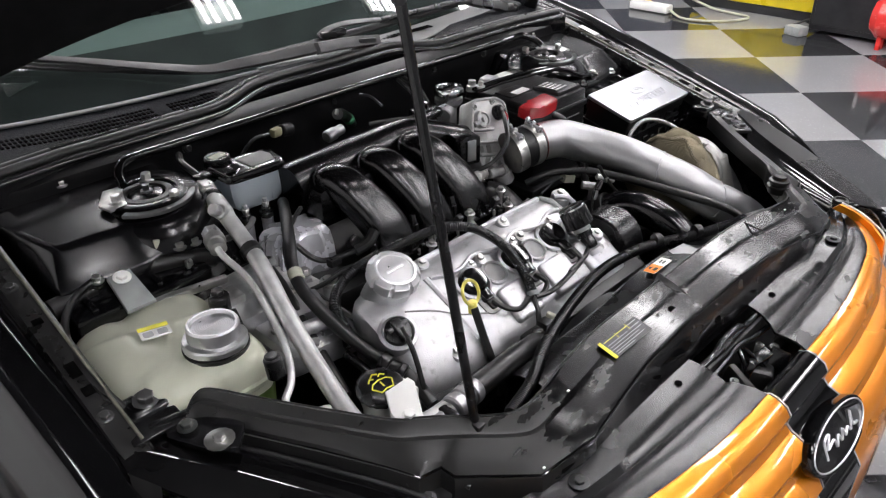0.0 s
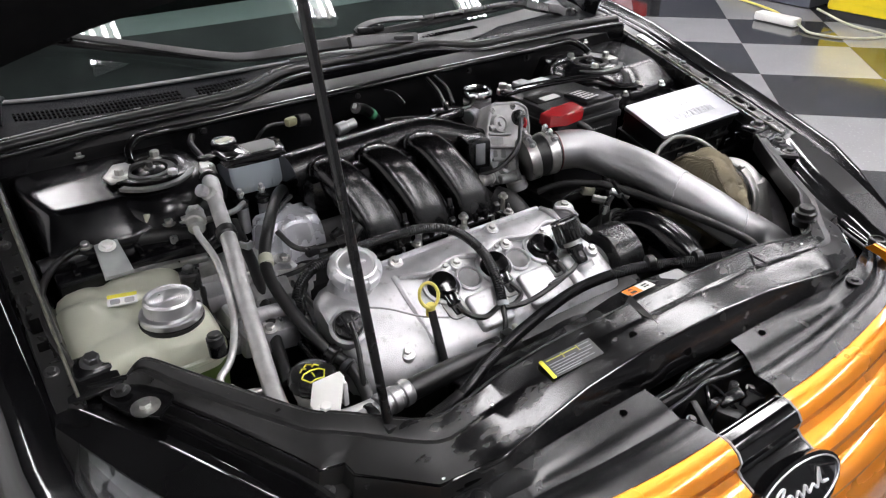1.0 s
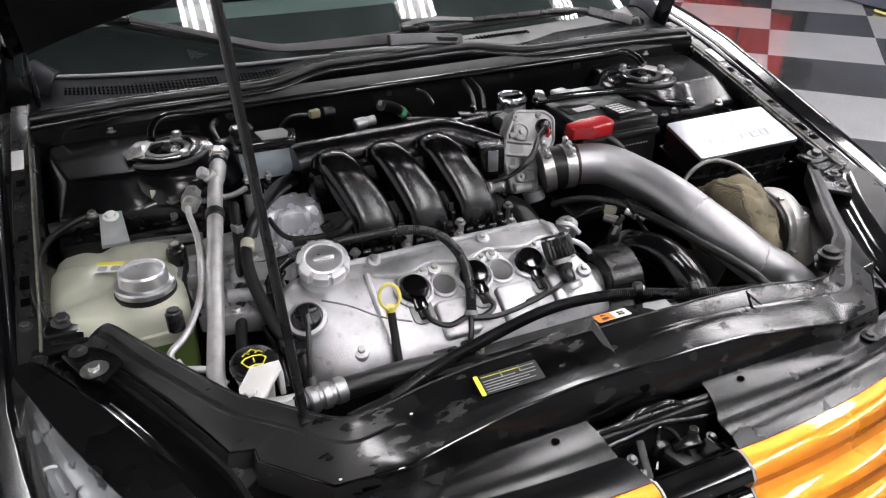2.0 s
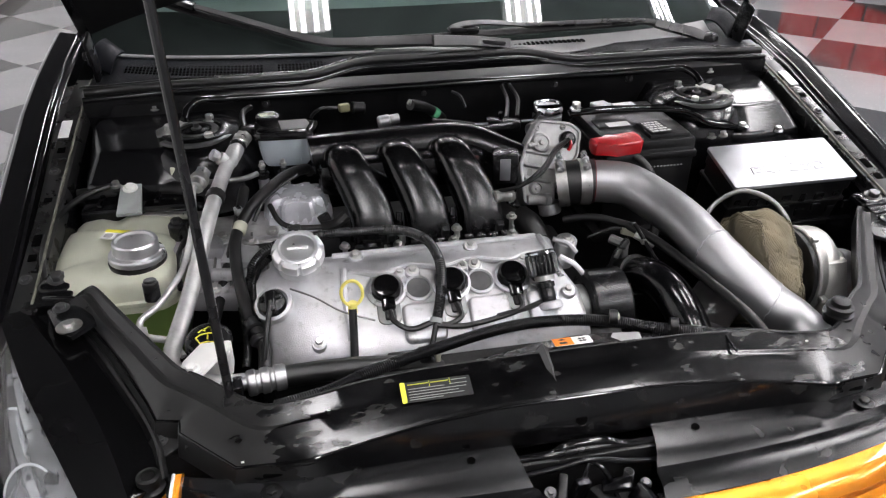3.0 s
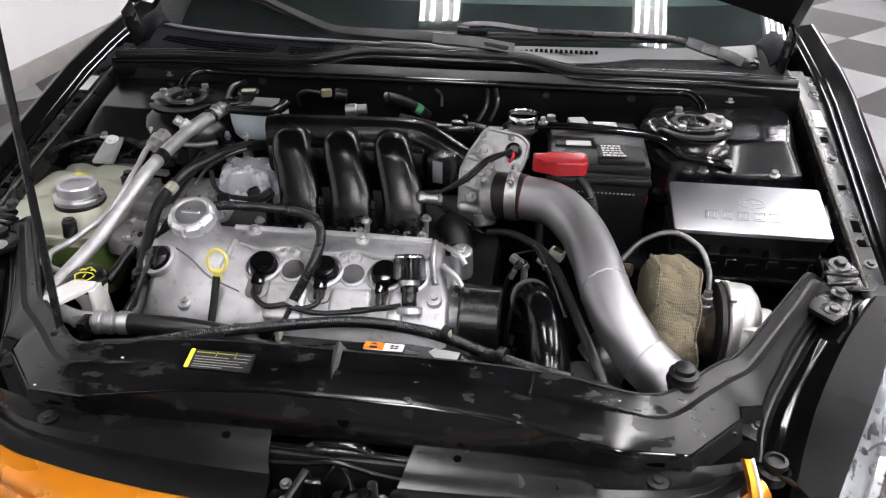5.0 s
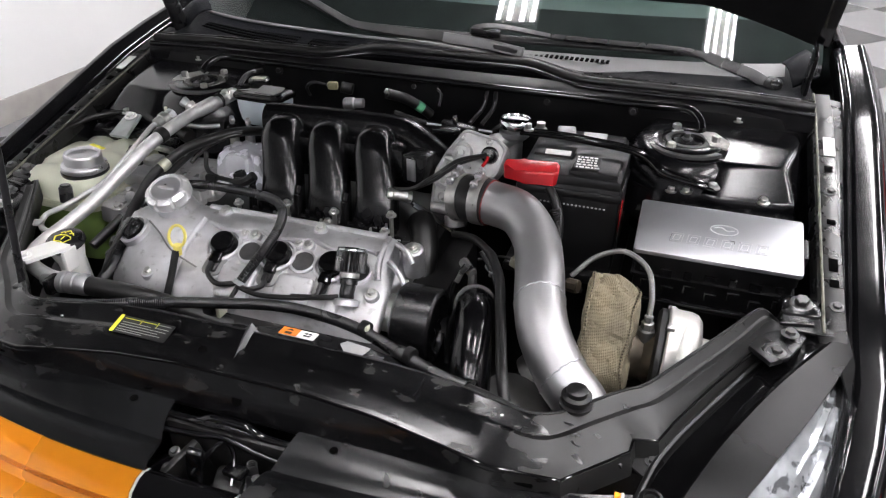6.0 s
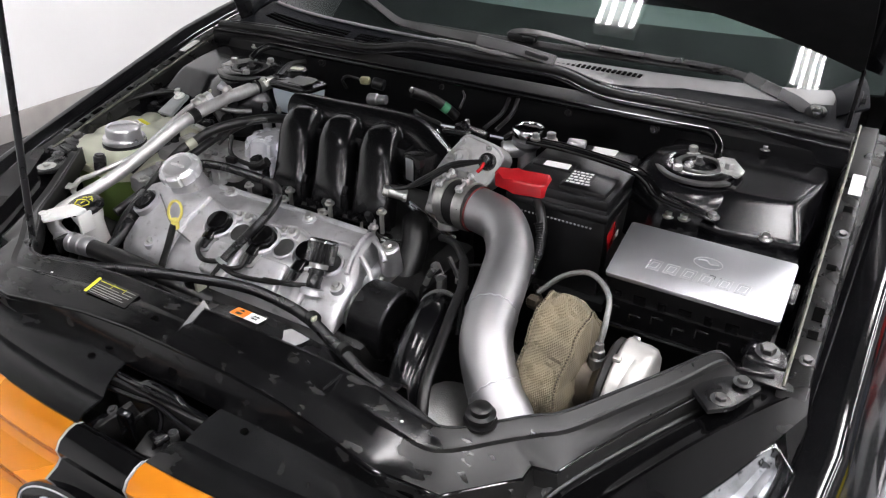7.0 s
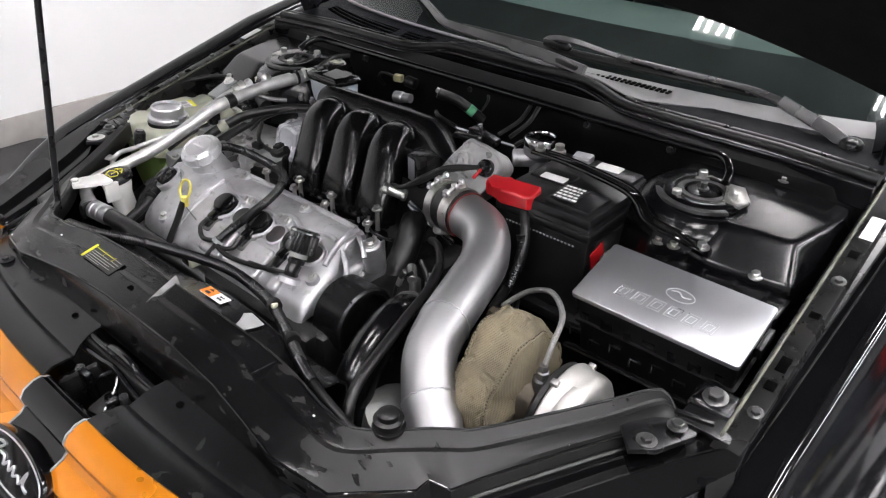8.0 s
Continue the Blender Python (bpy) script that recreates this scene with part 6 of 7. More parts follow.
for k in range(120):
    for j, p in enumerate(smooth[k]):
        n = p - V(p.x, 0.333, 0.712)
        n.normalize()
        c = noise.noise(V(p.x * 30 + 4, p.y * 26 + p.z * 9, p.z * 26 + 2))
        d = noise.noise(V(p.x * 55 - 3, p.y * 45 - p.z * 20, p.z * 45 + 7))
        smooth[k][j] = p + n * (0.002 - 0.0048 * math.exp(-(c / 0.06) ** 2) - 0.0012 * math.exp(-(d / 0.12) ** 2))
part("heat_blanket", loft([[smooth[k][j] for k in range(120)] for j in range(len(smooth[0]))]), "tan", turbo, "tan woven turbine heat blanket with stitched folds")
for j in (15, 36):
    seam = [smooth[k % 120][j] + (smooth[k % 120][j] - V(smooth[k % 120][j].x, 0.333, 0.712)) * 0.012 for k in range(121)]
    part("blanket_seam", sweep(seam, 0.0034, 6, caps=False), "tan", turbo, "raised stitched seam")
    bm = bmesh.new()
    for k in range(0, 120):
        p, q = seam[k], seam[k + 1]
        n = (p - V(p.x, 0.333, 0.712)).normalized()
        join(bm, rod(p.lerp(q, 0.2) + n * 0.0034, p.lerp(q, 0.7) + n * 0.0034, 0.0012, 5))
    part("stitching", bm, "rust", turbo)
part("bearing_housing", lathe([(0.050, 0), (0.046, 0.012), (0.040, 0.03), (0.050, 0.045)], along((0.488, 0.340, 0.690), (0.54, 0.341, 0.690)), 24), "rust", turbo)
# plate coloured near-black so it reads as the shaded gap before the compressor
part("back_plate", lathe([(0.03, 0), (0.072, 0.0), (0.078, 0.004), (0.078, 0.012), (0.070, 0.016), (0.05, 0.017)], along((0.532, 0.342, 0.690), (0.60, 0.342, 0.688)), 44), "dark", turbo)
comp = part("compressor_cover", lathe([(0.060, -0.004), (0.080, -0.004), (0.0825, -0.001), (0.0825, 0.006), (0.0805, 0.009), (0.0805, 0.030), (0.078, 0.040), (0.070, 0.047), (0.054, 0.050), (0.044, 0.052), (0.0425, 0.075), (0.0415, 0.078), (0.037, 0.078), (0.035, 0.040)], along((0.550, 0.342, 0.690), (0.60, 0.342, 0.688)), 56), "comp", turbo, "cast aluminium compressor housing")
vol = [V(0.577, 0.342 + (0.052 + 0.014 * a / 6) * math.cos(a - 1.2), 0.690 + (0.052 + 0.014 * a / 6) * math.sin(a - 1.2)) for a in [6.0 * k / 40 for k in range(41)]]
part("scroll", sweep(vol, lambda t, i: 0.014 + 0.014 * t, 18), "comp", comp)
part("scroll_outlet", rod((0.583, 0.30, 0.735), (0.585, 0.262, 0.640), 0.028, 20), "comp", comp)
for a in (0.6, 1.9, 3.2):
    part("cover_clip", box((0.553, 0.342 + 0.088 * math.cos(a), 0.685 + 0.088 * math.sin(a)), (0.012, 0.012, 0.010), 0.002, (math.degrees(a), 0, 0)), "steel", comp)
part("oil_line", hose([(0.385, 0.415, 0.765), (0.42, 0.43, 0.80), (0.465, 0.425, 0.822), (0.505, 0.395, 0.815), (0.518, 0.355, 0.795), (0.519, 0.338, 0.768)], 0.0045, 10), "braid", turbo, "braided steel oil line")
part("oil_fitting", join(lathe([(0.008, 0), (0.010, 0.004), (0.010, 0.014), (0.007, 0.016), (0.007, 0.026)], along((0.519, 0.335, 0.742), (0.519, 0.337, 0.80)), 6), rod((0.519, 0.333, 0.702), (0.519, 0.335, 0.745), 0.013, 12)), "cast_dark", turbo)
part("side_fitting", rod((0.402, 0.385, 0.765), (0.382, 0.392, 0.762), 0.012, 8), "rust", turbo)
part("drain_fitting", rod((0.505, 0.25, 0.66), (0.508, 0.232, 0.655), 0.012, 10), "rust", turbo)
part("turbine_outlet", lathe([(0.046, 0), (0.045, 0.05), (0.048, 0.055), (0.048, 0.065)], along((0.40, 0.33, 0.66), (0.33, 0.30, 0.58)), 24), "cast_dark", turbo)
part("compressor_hose", hose([(0.635, 0.342, 0.683), (0.66, 0.34, 0.675), (0.69, 0.31, 0.62), (0.70, 0.27, 0.54)], 0.036, 18), "cast", turbo)

# ---- coolant reservoir ----
res = thing("coolant_reservoir", (-0.65, 0.49, 0.62), "cloudy plastic coolant reservoir with a machined aluminium cap", "coolant reservoir")
OUT = [(-0.738, 0.385), (-0.70, 0.374), (-0.60, 0.370), (-0.570, 0.380), (-0.556, 0.41), (-0.554, 0.53), (-0.563, 0.60), (-0.59, 0.625), (-0.66, 0.634), (-0.735, 0.620), (-0.760, 0.585), (-0.762, 0.50), (-0.756, 0.41)]
cx, cy = -0.652, 0.50


def res_ring(z, k, lump=0.0):
    """A ring of the tank at height z; lump deepens the grooves between its blown lobes."""
    pts = spline([(*p, 0) for p in OUT + OUT[:1]], 7)[:-1]
    out = []
    for p in pts:
        x, y = cx + (p.x - cx) * k, cy + (p.y - cy) * k
        g = max(math.exp(-((x + 0.668 + 0.1 * (y - 0.5)) / 0.016) ** 2), math.exp(-((y - 0.462 - 0.2 * (x + 0.65)) / 0.016) ** 2), math.exp(-((y - 0.552 + 0.3 * (x + 0.65)) / 0.015) ** 2))
        flat = math.exp(-(math.hypot(x + 0.616, y - 0.436) / 0.052) ** 6)
        pull = 1 - 0.030 * lump * g * (1 - flat)
        out.append((cx + (x - cx) * pull, cy + (y - cy) * pull, z - 0.008 * lump * g * (1 - flat)))
    return out


part("upper_shell", loft([res_ring(0.735, 1.0), res_ring(0.746, 1.0), res_ring(0.749, 1.02), res_ring(0.755, 1.02), res_ring(0.758, 0.99, 0.3), res_ring(0.772, 0.975, 0.8), res_ring(0.784, 0.94, 1.0), res_ring(0.793, 0.87, 1.0), res_ring(0.798, 0.76, 1.0), res_ring(0.801, 0.64, 1.0), res_ring(0.802, 0.52, 1.0), res_ring(0.803, 0.40, 1.0), res_ring(0.803, 0.28, 1.0), res_ring(0.803, 0.15, 1.0), res_ring(0.803, 0.05, 1.0)]), "tank", res)
part("lower_shell", loft([res_ring(0.62, 0.9), res_ring(0.66, 0.96), res_ring(0.735, 0.999)]), "tank_low", res, "lower half, green with coolant")
part("cap", lathe([(0.044, 0.0), (0.0485, 0.002), (0.0485, 0.009), (0.0470, 0.012), (0.0400, 0.014), (0.0392, 0.030), (0.0370, 0.033), (0.0330, 0.033), (0.0315, 0.029)] + [(0.0305 - 0.0016 * k, 0.0284 + 0.0003 * (k % 2)) for k in range(18)] + [(0, 0.028)], pose(-0.616, 0.436, 0.800, -2, 2, 0) @ Matrix.Diagonal((0.92, 0.92, 1.08, 1)), 48), "turned", res, "machined aluminium reservoir cap", angle=9)
part("cap_seal", lathe([(0.043, -0.008), (0.046, -0.004), (0.046, 0.001), (0.043, 0.002)], pose(-0.616, 0.436, 0.800), 32), "rubber", res)
part("mount_ear", prism([(-0.018, 0.0), (0.018, 0.0), (0.022, -0.07), (-0.022, -0.07)], -0.004, 0.004, 0.002, Matrix.Translation((-0.650, 0.645, 0.838)) @ Matrix.Rotation(radians(24), 4, "X")), "ear", res)
bolt(res, (-0.650, 0.632, 0.838), (0, -0.3, 1), 0.009, 0.008, "white", 1.5)
part("mount_ear", lathe([(0.020, -0.02), (0.020, 0.0), (0.014, 0.003), (0, 0.003)], pose(-0.679, 0.392, 0.760), 18), "tank", res)
bolt(res, (-0.679, 0.392, 0.763), (0, 0, 1), 0.008, 0.008)
RL = Matrix.Translation((-0.664, 0.518, 0.8045)) @ Matrix.Rotation(radians(3), 4, "Y") @ Matrix.Rotation(radians(-12), 4, "Z")
lb = part("label", prism(round_rect(0.042, 0.032, 0.002, 2), 0, 0.0008, 0, RL), "white_print", res, "small white and yellow warning label")
part("label_band", prism(round_rect(0.042, 0.010, 0.001, 1, 0, 0.011), 0.0006, 0.0012, 0, RL), "yellow_print", lb)
for x in (-0.010, 0.010):
    part("label_sign", prism(round_rect(0.014, 0.014, 0.003, 2, x, -0.005), 0.0006, 0.0012, 0, RL), "grey_print", lb)
part("overflow_hose", hose([(-0.742, 0.375, 0.76), (-0.765, 0.44, 0.795), (-0.772, 0.52, 0.815), (-0.752, 0.595, 0.828), (-0.71, 0.645, 0.834), (-0.65, 0.662, 0.836), (-0.573, 0.662, 0.836), (-0.535, 0.68, 0.855), (-0.505, 0.72, 0.885)], 0.0058, 10), "rubber", res)
part("bleed_valve", join(rod((-0.560, 0.520, 0.775), (-0.560, 0.520, 0.815), 0.016, 14), rod((-0.560, 0.520, 0.815), (-0.560, 0.520, 0.824), 0.010, 6)), "satin", res)

# ---- brake fluid reservoir and solenoid studs on the bulkhead side ----
mc = thing("fluid_reservoir", (-0.365, 0.715, 0.80), "bluish plastic fluid reservoir with a black lid", "fluid reservoir")
MC = pose(-0.362, 0.726, 0.897)
MC_OUT = [(-0.056, -0.026), (-0.040, -0.032), (0.040, -0.036), (0.052, -0.030), (0.060, 0.0), (0.054, 0.030), (-0.050, 0.032), (-0.058, 0.024)]


def mc_ring(k, z):
    pts = spline([(x * k, y * k, 0) for x, y in MC_OUT + MC_OUT[:1]], 4)[:-1]
    return [MC @ V(p.x, p.y, z) for p in pts]


part("tank", loft([mc_ring(0.70, -0.070), mc_ring(0.84, -0.060), mc_ring(0.92, -0.035), mc_ring(0.95, -0.010)]), "bluish", mc)
part("tank_rib", box((-0.338, 0.6985, 0.856), (0.004, 0.008, 0.044), 0.001), "bluish", mc)
part("lid", loft([mc_ring(0.98, -0.012), mc_ring(1.05, -0.009), mc_ring(1.06, -0.002), mc_ring(1.02, 0.002), mc_ring(0.97, 0.0025), mc_ring(0.95, 0.005), mc_ring(0.92, 0.006), mc_ring(0.3, 0.0062)]), "lampblack", mc)
part("lid_plate", prism([(-0.006, -0.024), (0.040, -0.027), (0.048, 0.0), (0.042, 0.022), (-0.012, 0.022)], 0.0060, 0.0075, 0, MC), "cowl_pale", mc, "pale worn top of the lid")
cap = part("cap", lathe([(0.024, 0), (0.024, 0.016), (0.021, 0.019), (0, 0.019)], pose(-0.395, 0.768, 0.893), 24), "satin", mc)
part("cap_mark", prism(round_rect(0.030, 0.018, 0.004, 2), 0.0188, 0.0196, 0, pose(-0.395, 0.768, 0.893, 0, 0, 10)), "clip", cap)
valve = thing("shift_housing", (-0.37, 0.60, 0.74), "bright cast transmission housing with two studs", "housing")
cast_rings = []
for z, k in ((0.70, 1.06), (0.770, 1.0), (0.796, 0.93), (0.806, 0.84), (0.810, 0.70), (0.811, 0.3)):
    ring = []
    for j in range(48):
        a = 2 * math.pi * j / 48
        r = (1 + 0.12 * math.cos(10 * a)) * k
        ring.append((-0.352 + 0.058 * r * math.copysign(abs(math.cos(a)) ** 0.7, math.cos(a)), 0.618 + 0.046 * r * math.copysign(abs(math.sin(a)) ** 0.7, math.sin(a)), z - 0.05 * (0.618 - 0.046 * r * math.sin(a) - 0.60)))
    cast_rings.append(ring)
part("casting", loft(cast_rings), "shift_alu", valve, "bright ribbed aluminium casting", angle=30)
for x in (-0.412, -0.372):
    part("stud", join(rod((x, 0.668, 0.770), (x, 0.668, 0.822), 0.0105, 14), rod((x, 0.668, 0.832), (x, 0.668, 0.856), 0.0045, 8)), "cast", valve)
    part("stud_collar", join(rod((x, 0.668, 0.820), (x, 0.668, 0.833), 0.0125, 14), rod((x, 0.668, 0.833), (x, 0.668, 0.839), 0.0085, 6)), "satin", valve)
    part("stud_nut", rod((x, 0.668, 0.843), (x, 0.668, 0.849), 0.0070, 6), "steel", valve)
part("trans_case", join(box((-0.47, 0.47, 0.735), (0.14, 0.20, 0.04), 0.008, (0, 8, 0)), box((-0.50, 0.40, 0.742), (0.10, 0.03, 0.03), 0.006), box((-0.44, 0.53, 0.752), (0.10, 0.02, 0.028), 0.005), box((-0.530, 0.505, 0.768), (0.085, 0.060, 0.030), 0.006, (0, 6, 8)), box((-0.455, 0.455, 0.768), (0.060, 0.050, 0.026), 0.006, (8, 0, -12)), rod((-0.50, 0.415, 0.765), (-0.44, 0.40, 0.768), 0.012, 14)), "cast", valve, "ribbed gearbox casing")
part("gear_case", box((-0.470, 0.575, 0.722), (0.190, 0.150, 0.070), 0.014, (3, 0, 6), 3), "gear_alu", valve, "pale cast gearbox housing")
part("case_flange", prism([(-0.562, 0.512), (-0.520, 0.520), (-0.470, 0.508), (-0.425, 0.484), (-0.372, 0.470), (-0.362, 0.490), (-0.418, 0.506), (-0.455, 0.530), (-0.515, 0.546), (-0.562, 0.540)], 0.752, 0.770, 0.003), "gear_alu", valve, "pale flange with bolt bosses")
for x, y in ((-0.545, 0.530), (-0.490, 0.526), (-0.440, 0.503), (-0.388, 0.482)):
    part("flange_boss", lathe([(0.015, -0.03), (0.0145, 0.004), (0.012, 0.006), (0, 0.006)], pose(x, y, 0.768), 18), "gear_alu", valve)
    bolt(valve, (x, y, 0.774), (0, 0, 1), 0.0085, 0.008)
for k in range(9):
    part("case_web", box((-0.555 + 0.021 * k, 0.508 - 0.006 * max(0, k - 3), 0.740), (0.005, 0.022, 0.036), 0.0015), "gear_alu", valve)
for k in range(5):
    part("case_rib", box((-0.53 + 0.03 * k, 0.475, 0.756), (0.004, 0.17, 0.012), 0.001), "cast_dark", valve)

# ---- refrigerant lines ----
ac = thing("refrigerant_lines", (-0.49, 0.45, 0.75), "bent bare aluminium refrigerant lines with brass-coloured fittings", "pipe")
part("suction_pipe", hose([(-0.440, 0.735, 0.880), (-0.452, 0.700, 0.876), (-0.472, 0.615, 0.872), (-0.494, 0.500, 0.848), (-0.512, 0.42, 0.812), (-0.530, 0.330, 0.776), (-0.548, 0.235, 0.752), (-0.545, 0.205, 0.745), (-0.525, 0.180, 0.740), (-0.480, 0.165, 0.736), (-0.44, 0.162, 0.736)], 0.0130, 16, 8), "pale_alu", ac)
part("sleeve", lathe([(0.0118, 0), (0.0150, 0.003), (0.0150, 0.046), (0.0135, 0.050), (0.0135, 0.058), (0.0118, 0.062)], along((-0.4565, 0.680, 0.878), (-0.471, 0.618, 0.8725)), 18), "pale_alu", ac)
union = part("union", join(rod((-0.444, 0.742, 0.880), (-0.448, 0.722, 0.880), 0.0150, 6), rod((-0.4475, 0.724, 0.880), (-0.451, 0.708, 0.879), 0.0175, 6), rod((-0.451, 0.706, 0.879), (-0.4535, 0.696, 0.8785), 0.0140, 16)), "steel", ac)
part("union_collar", rod((-0.4535, 0.696, 0.8785), (-0.4550, 0.690, 0.878), 0.0165, 18), "satin", union)
part("union_block", box((-0.432, 0.752, 0.888), (0.036, 0.026, 0.020), 0.005, (0, 0, 12)), "satin", union)
port = part("service_port", lathe([(0.010, 0), (0.010, 0.010), (0.0125, 0.011), (0.0125, 0.019), (0.009, 0.021), (0.009, 0.026)], along((-0.468, 0.626, 0.876), (-0.492, 0.620, 0.896)), 18), "steel", ac)
part("port_lid", lathe([(0.0095, 0.024), (0.0108, 0.025), (0.0108, 0.034), (0.009, 0.036), (0, 0.036)], along((-0.468, 0.626, 0.876), (-0.492, 0.620, 0.896)), 8), "cast", port)
part("strap", rod((-0.487, 0.538, 0.857), (-0.4905, 0.519, 0.853), 0.0165, 14), "rubber", ac)
part("cross_pipe", hose([(-0.420, 0.632, 0.846), (-0.445, 0.606, 0.850), (-0.478, 0.592, 0.855), (-0.508, 0.586, 0.858)], 0.0050, 10), "cast_dark", ac)
part("liquid_pipe", hose([(-0.519, 0.590, 0.866), (-0.524, 0.568, 0.864), (-0.528, 0.545, 0.858), (-0.525, 0.48, 0.838), (-0.538, 0.40, 0.800), (-0.560, 0.345, 0.785), (-0.578, 0.318, 0.775), (-0.600, 0.300, 0.765), (-0.590, 0.275, 0.755), (-0.555, 0.262, 0.750), (-0.535, 0.24, 0.735)], 0.0054, 12), "pale_alu", ac)
fit_b = part("pipe_fitting", lathe([(0.008, -0.014), (0.0135, -0.012), (0.0135, 0.002), (0.0165, 0.003), (0.0165, 0.014), (0.013, 0.017), (0.013, 0.024)], along((-0.521, 0.574, 0.863), (-0.512, 0.604, 0.871)), 18), "steel", ac)
part("fitting_nut", lathe([(0.0135, 0.020), (0.0145, 0.021), (0.0145, 0.032), (0.011, 0.034), (0, 0.034)], along((-0.521, 0.574, 0.863), (-0.512, 0.604, 0.871)), 6), "cast", fit_b)
part("port_cap", join(rod((-0.584, 0.342, 0.775), (-0.584, 0.347, 0.806), 0.0125, 14), rod((-0.584, 0.347, 0.804), (-0.584, 0.348, 0.810), 0.010, 14)), "satin", ac)
part("pipe_clip", box((-0.605, 0.270, 0.764), (0.040, 0.022, 0.004), 0.0015, (0, 0, 15)), "pale_alu", ac)
bolt(ac, (-0.612, 0.268, 0.766), (0, 0, 1), 0.006, 0.006)
part("dark_hose", hose([(-0.447, 0.62, 0.822), (-0.462, 0.50, 0.790), (-0.484, 0.40, 0.752), (-0.505, 0.30, 0.715)], 0.0095, 12), "rubber", ac)
# front hose with its crimped collar
fh = thing("refrigerant_hose", (-0.38, 0.16, 0.70), "black refrigerant hose with a crimped aluminium collar", "hose")
part("hose", hose([(-0.40, 0.158, 0.739), (-0.32, 0.165, 0.735), (-0.25, 0.175, 0.722), (-0.18, 0.20, 0.69), (-0.12, 0.22, 0.65)], 0.0165, 14), "rubber", fh)
part("pipe_end", rod((-0.475, 0.150, 0.739), (-0.425, 0.156, 0.740), 0.010, 14), "satin_alu", fh)
part("collar", lathe([(0.0165, 0), (0.019, 0.003), (0.019, 0.012), (0.0165, 0.014), (0.0165, 0.019), (0.019, 0.021), (0.019, 0.031), (0.0165, 0.033), (0.0165, 0.038), (0.019, 0.040), (0.019, 0.052), (0.017, 0.055)], along((-0.440, 0.153, 0.7395), (-0.38, 0.1605, 0.739)), 24), "satin_alu", fh)
part("hose_clip", box((-0.452, 0.147, 0.735), (0.016, 0.03, 0.03), 0.004), "satin", fh)

# ---- washer filler ----
wash = thing("washer_filler", (-0.50, 0.22, 0.68), "white washer filler neck with a black cap bearing a yellow symbol", "washer filler")
part("neck", lathe([(0.022, -0.09), (0.024, -0.03), (0.029, -0.012), (0.030, 0.0)], pose(-0.494, 0.232, 0.756, 8, 0, 0), 22), "white", wash)
WM = pose(-0.494, 0.234, 0.758, 8, 0, 0)
wcap = part("cap", lathe([(0.031, 0), (0.034, 0.002), (0.034, 0.009), (0.031, 0.013), (0.027, 0.015), (0, 0.0155)], WM, 36, lambda a, i: 1 + 0.02 * math.cos(18 * a) * (1 <= i <= 2)), "satin", wash, "black cap with a yellow windscreen-wash symbol")
sym = [[(-0.017, -0.002), (-0.011, 0.004), (0.0, 0.006), (0.011, 0.004), (0.017, -0.002), (0.010, -0.014), (0.0, -0.012), (-0.010, -0.014), (-0.017, -0.002)], [(-0.014, 0.009), (-0.009, 0.014), (-0.004, 0.011)], [(0.014, 0.009), (0.009, 0.014), (0.004, 0.011)], [(-0.006, 0.015), (0, 0.019), (0.006, 0.015)], [(0, -0.007), (0, 0.002)]]
for line_ in sym:
    part("symbol_line", sweep([WM @ V(x, y, 0.0155) for x, y in line_], 0.0012, 6), "yellow_print", wcap)
part("bracket", join(prism([(-0.030, -0.035), (-0.002, -0.036), (0.028, 0.022), (0.026, 0.034), (-0.014, 0.030), (-0.032, -0.008)], -0.003, 0.004, 0.0015, pose(-0.492, 0.182, 0.770, 3, 0, -6)), box((-0.465, 0.208, 0.748), (0.008, 0.03, 0.04), 0.002)), "white", wash, "white plastic bracket")
bolt(wash, (-0.511, 0.158, 0.773), (0, 0, 1), 0.008, 0.007, "white")

# ---- hoses and wiring on the gearbox side ----
hz = thing("heater_hose", (-0.44, 0.42, 0.72), "black rubber hose with a tan marker band", "hose")
part("hose", hose([(-0.322, 0.690, 0.815), (-0.333, 0.674, 0.829), (-0.372, 0.608, 0.845), (-0.421, 0.528, 0.840), (-0.446, 0.488, 0.822), (-0.459, 0.445, 0.805), (-0.455, 0.38, 0.775), (-0.44, 0.31, 0.745), (-0.42, 0.26, 0.725), (-0.42, 0.21, 0.70)], 0.0102, 12), "rubber", hz)
part("marker_band", rod((-0.4475, 0.484, 0.8205), (-0.4535, 0.466, 0.8130), 0.0118, 14), "clip", hz, "tan marker band")
part("hose_joint", join(rod((-0.438, 0.30, 0.742), (-0.432, 0.285, 0.736), 0.0155, 12), rod((-0.428, 0.272, 0.731), (-0.424, 0.262, 0.727), 0.0152, 12)), "satin", hz)
for pts in ([(-0.455, 0.36, 0.73), (-0.447, 0.30, 0.71), (-0.45, 0.25, 0.69)], [(-0.405, 0.44, 0.775), (-0.43, 0.40, 0.765), (-0.435, 0.34, 0.73)]):
    part("conduit", loom(pts, 0.007), "satin", hz)
harness = thing("coil_harness", (-0.18, 0.36, 0.76), "black ribbed wiring conduit looping over the valve cover", "wiring harness")
part("conduit", loom([(-0.445, 0.36, 0.735), (-0.435, 0.405, 0.775), (-0.40, 0.43, 0.798), (-0.34, 0.44, 0.806), (-0.25, 0.435, 0.810), (-0.18, 0.425, 0.810), (-0.142, 0.395, 0.806), (-0.128, 0.355, 0.796), (-0.128, 0.315, 0.783), (-0.138, 0.275, 0.762), (-0.150, 0.245, 0.740)], 0.0085, 12), "satin", harness)
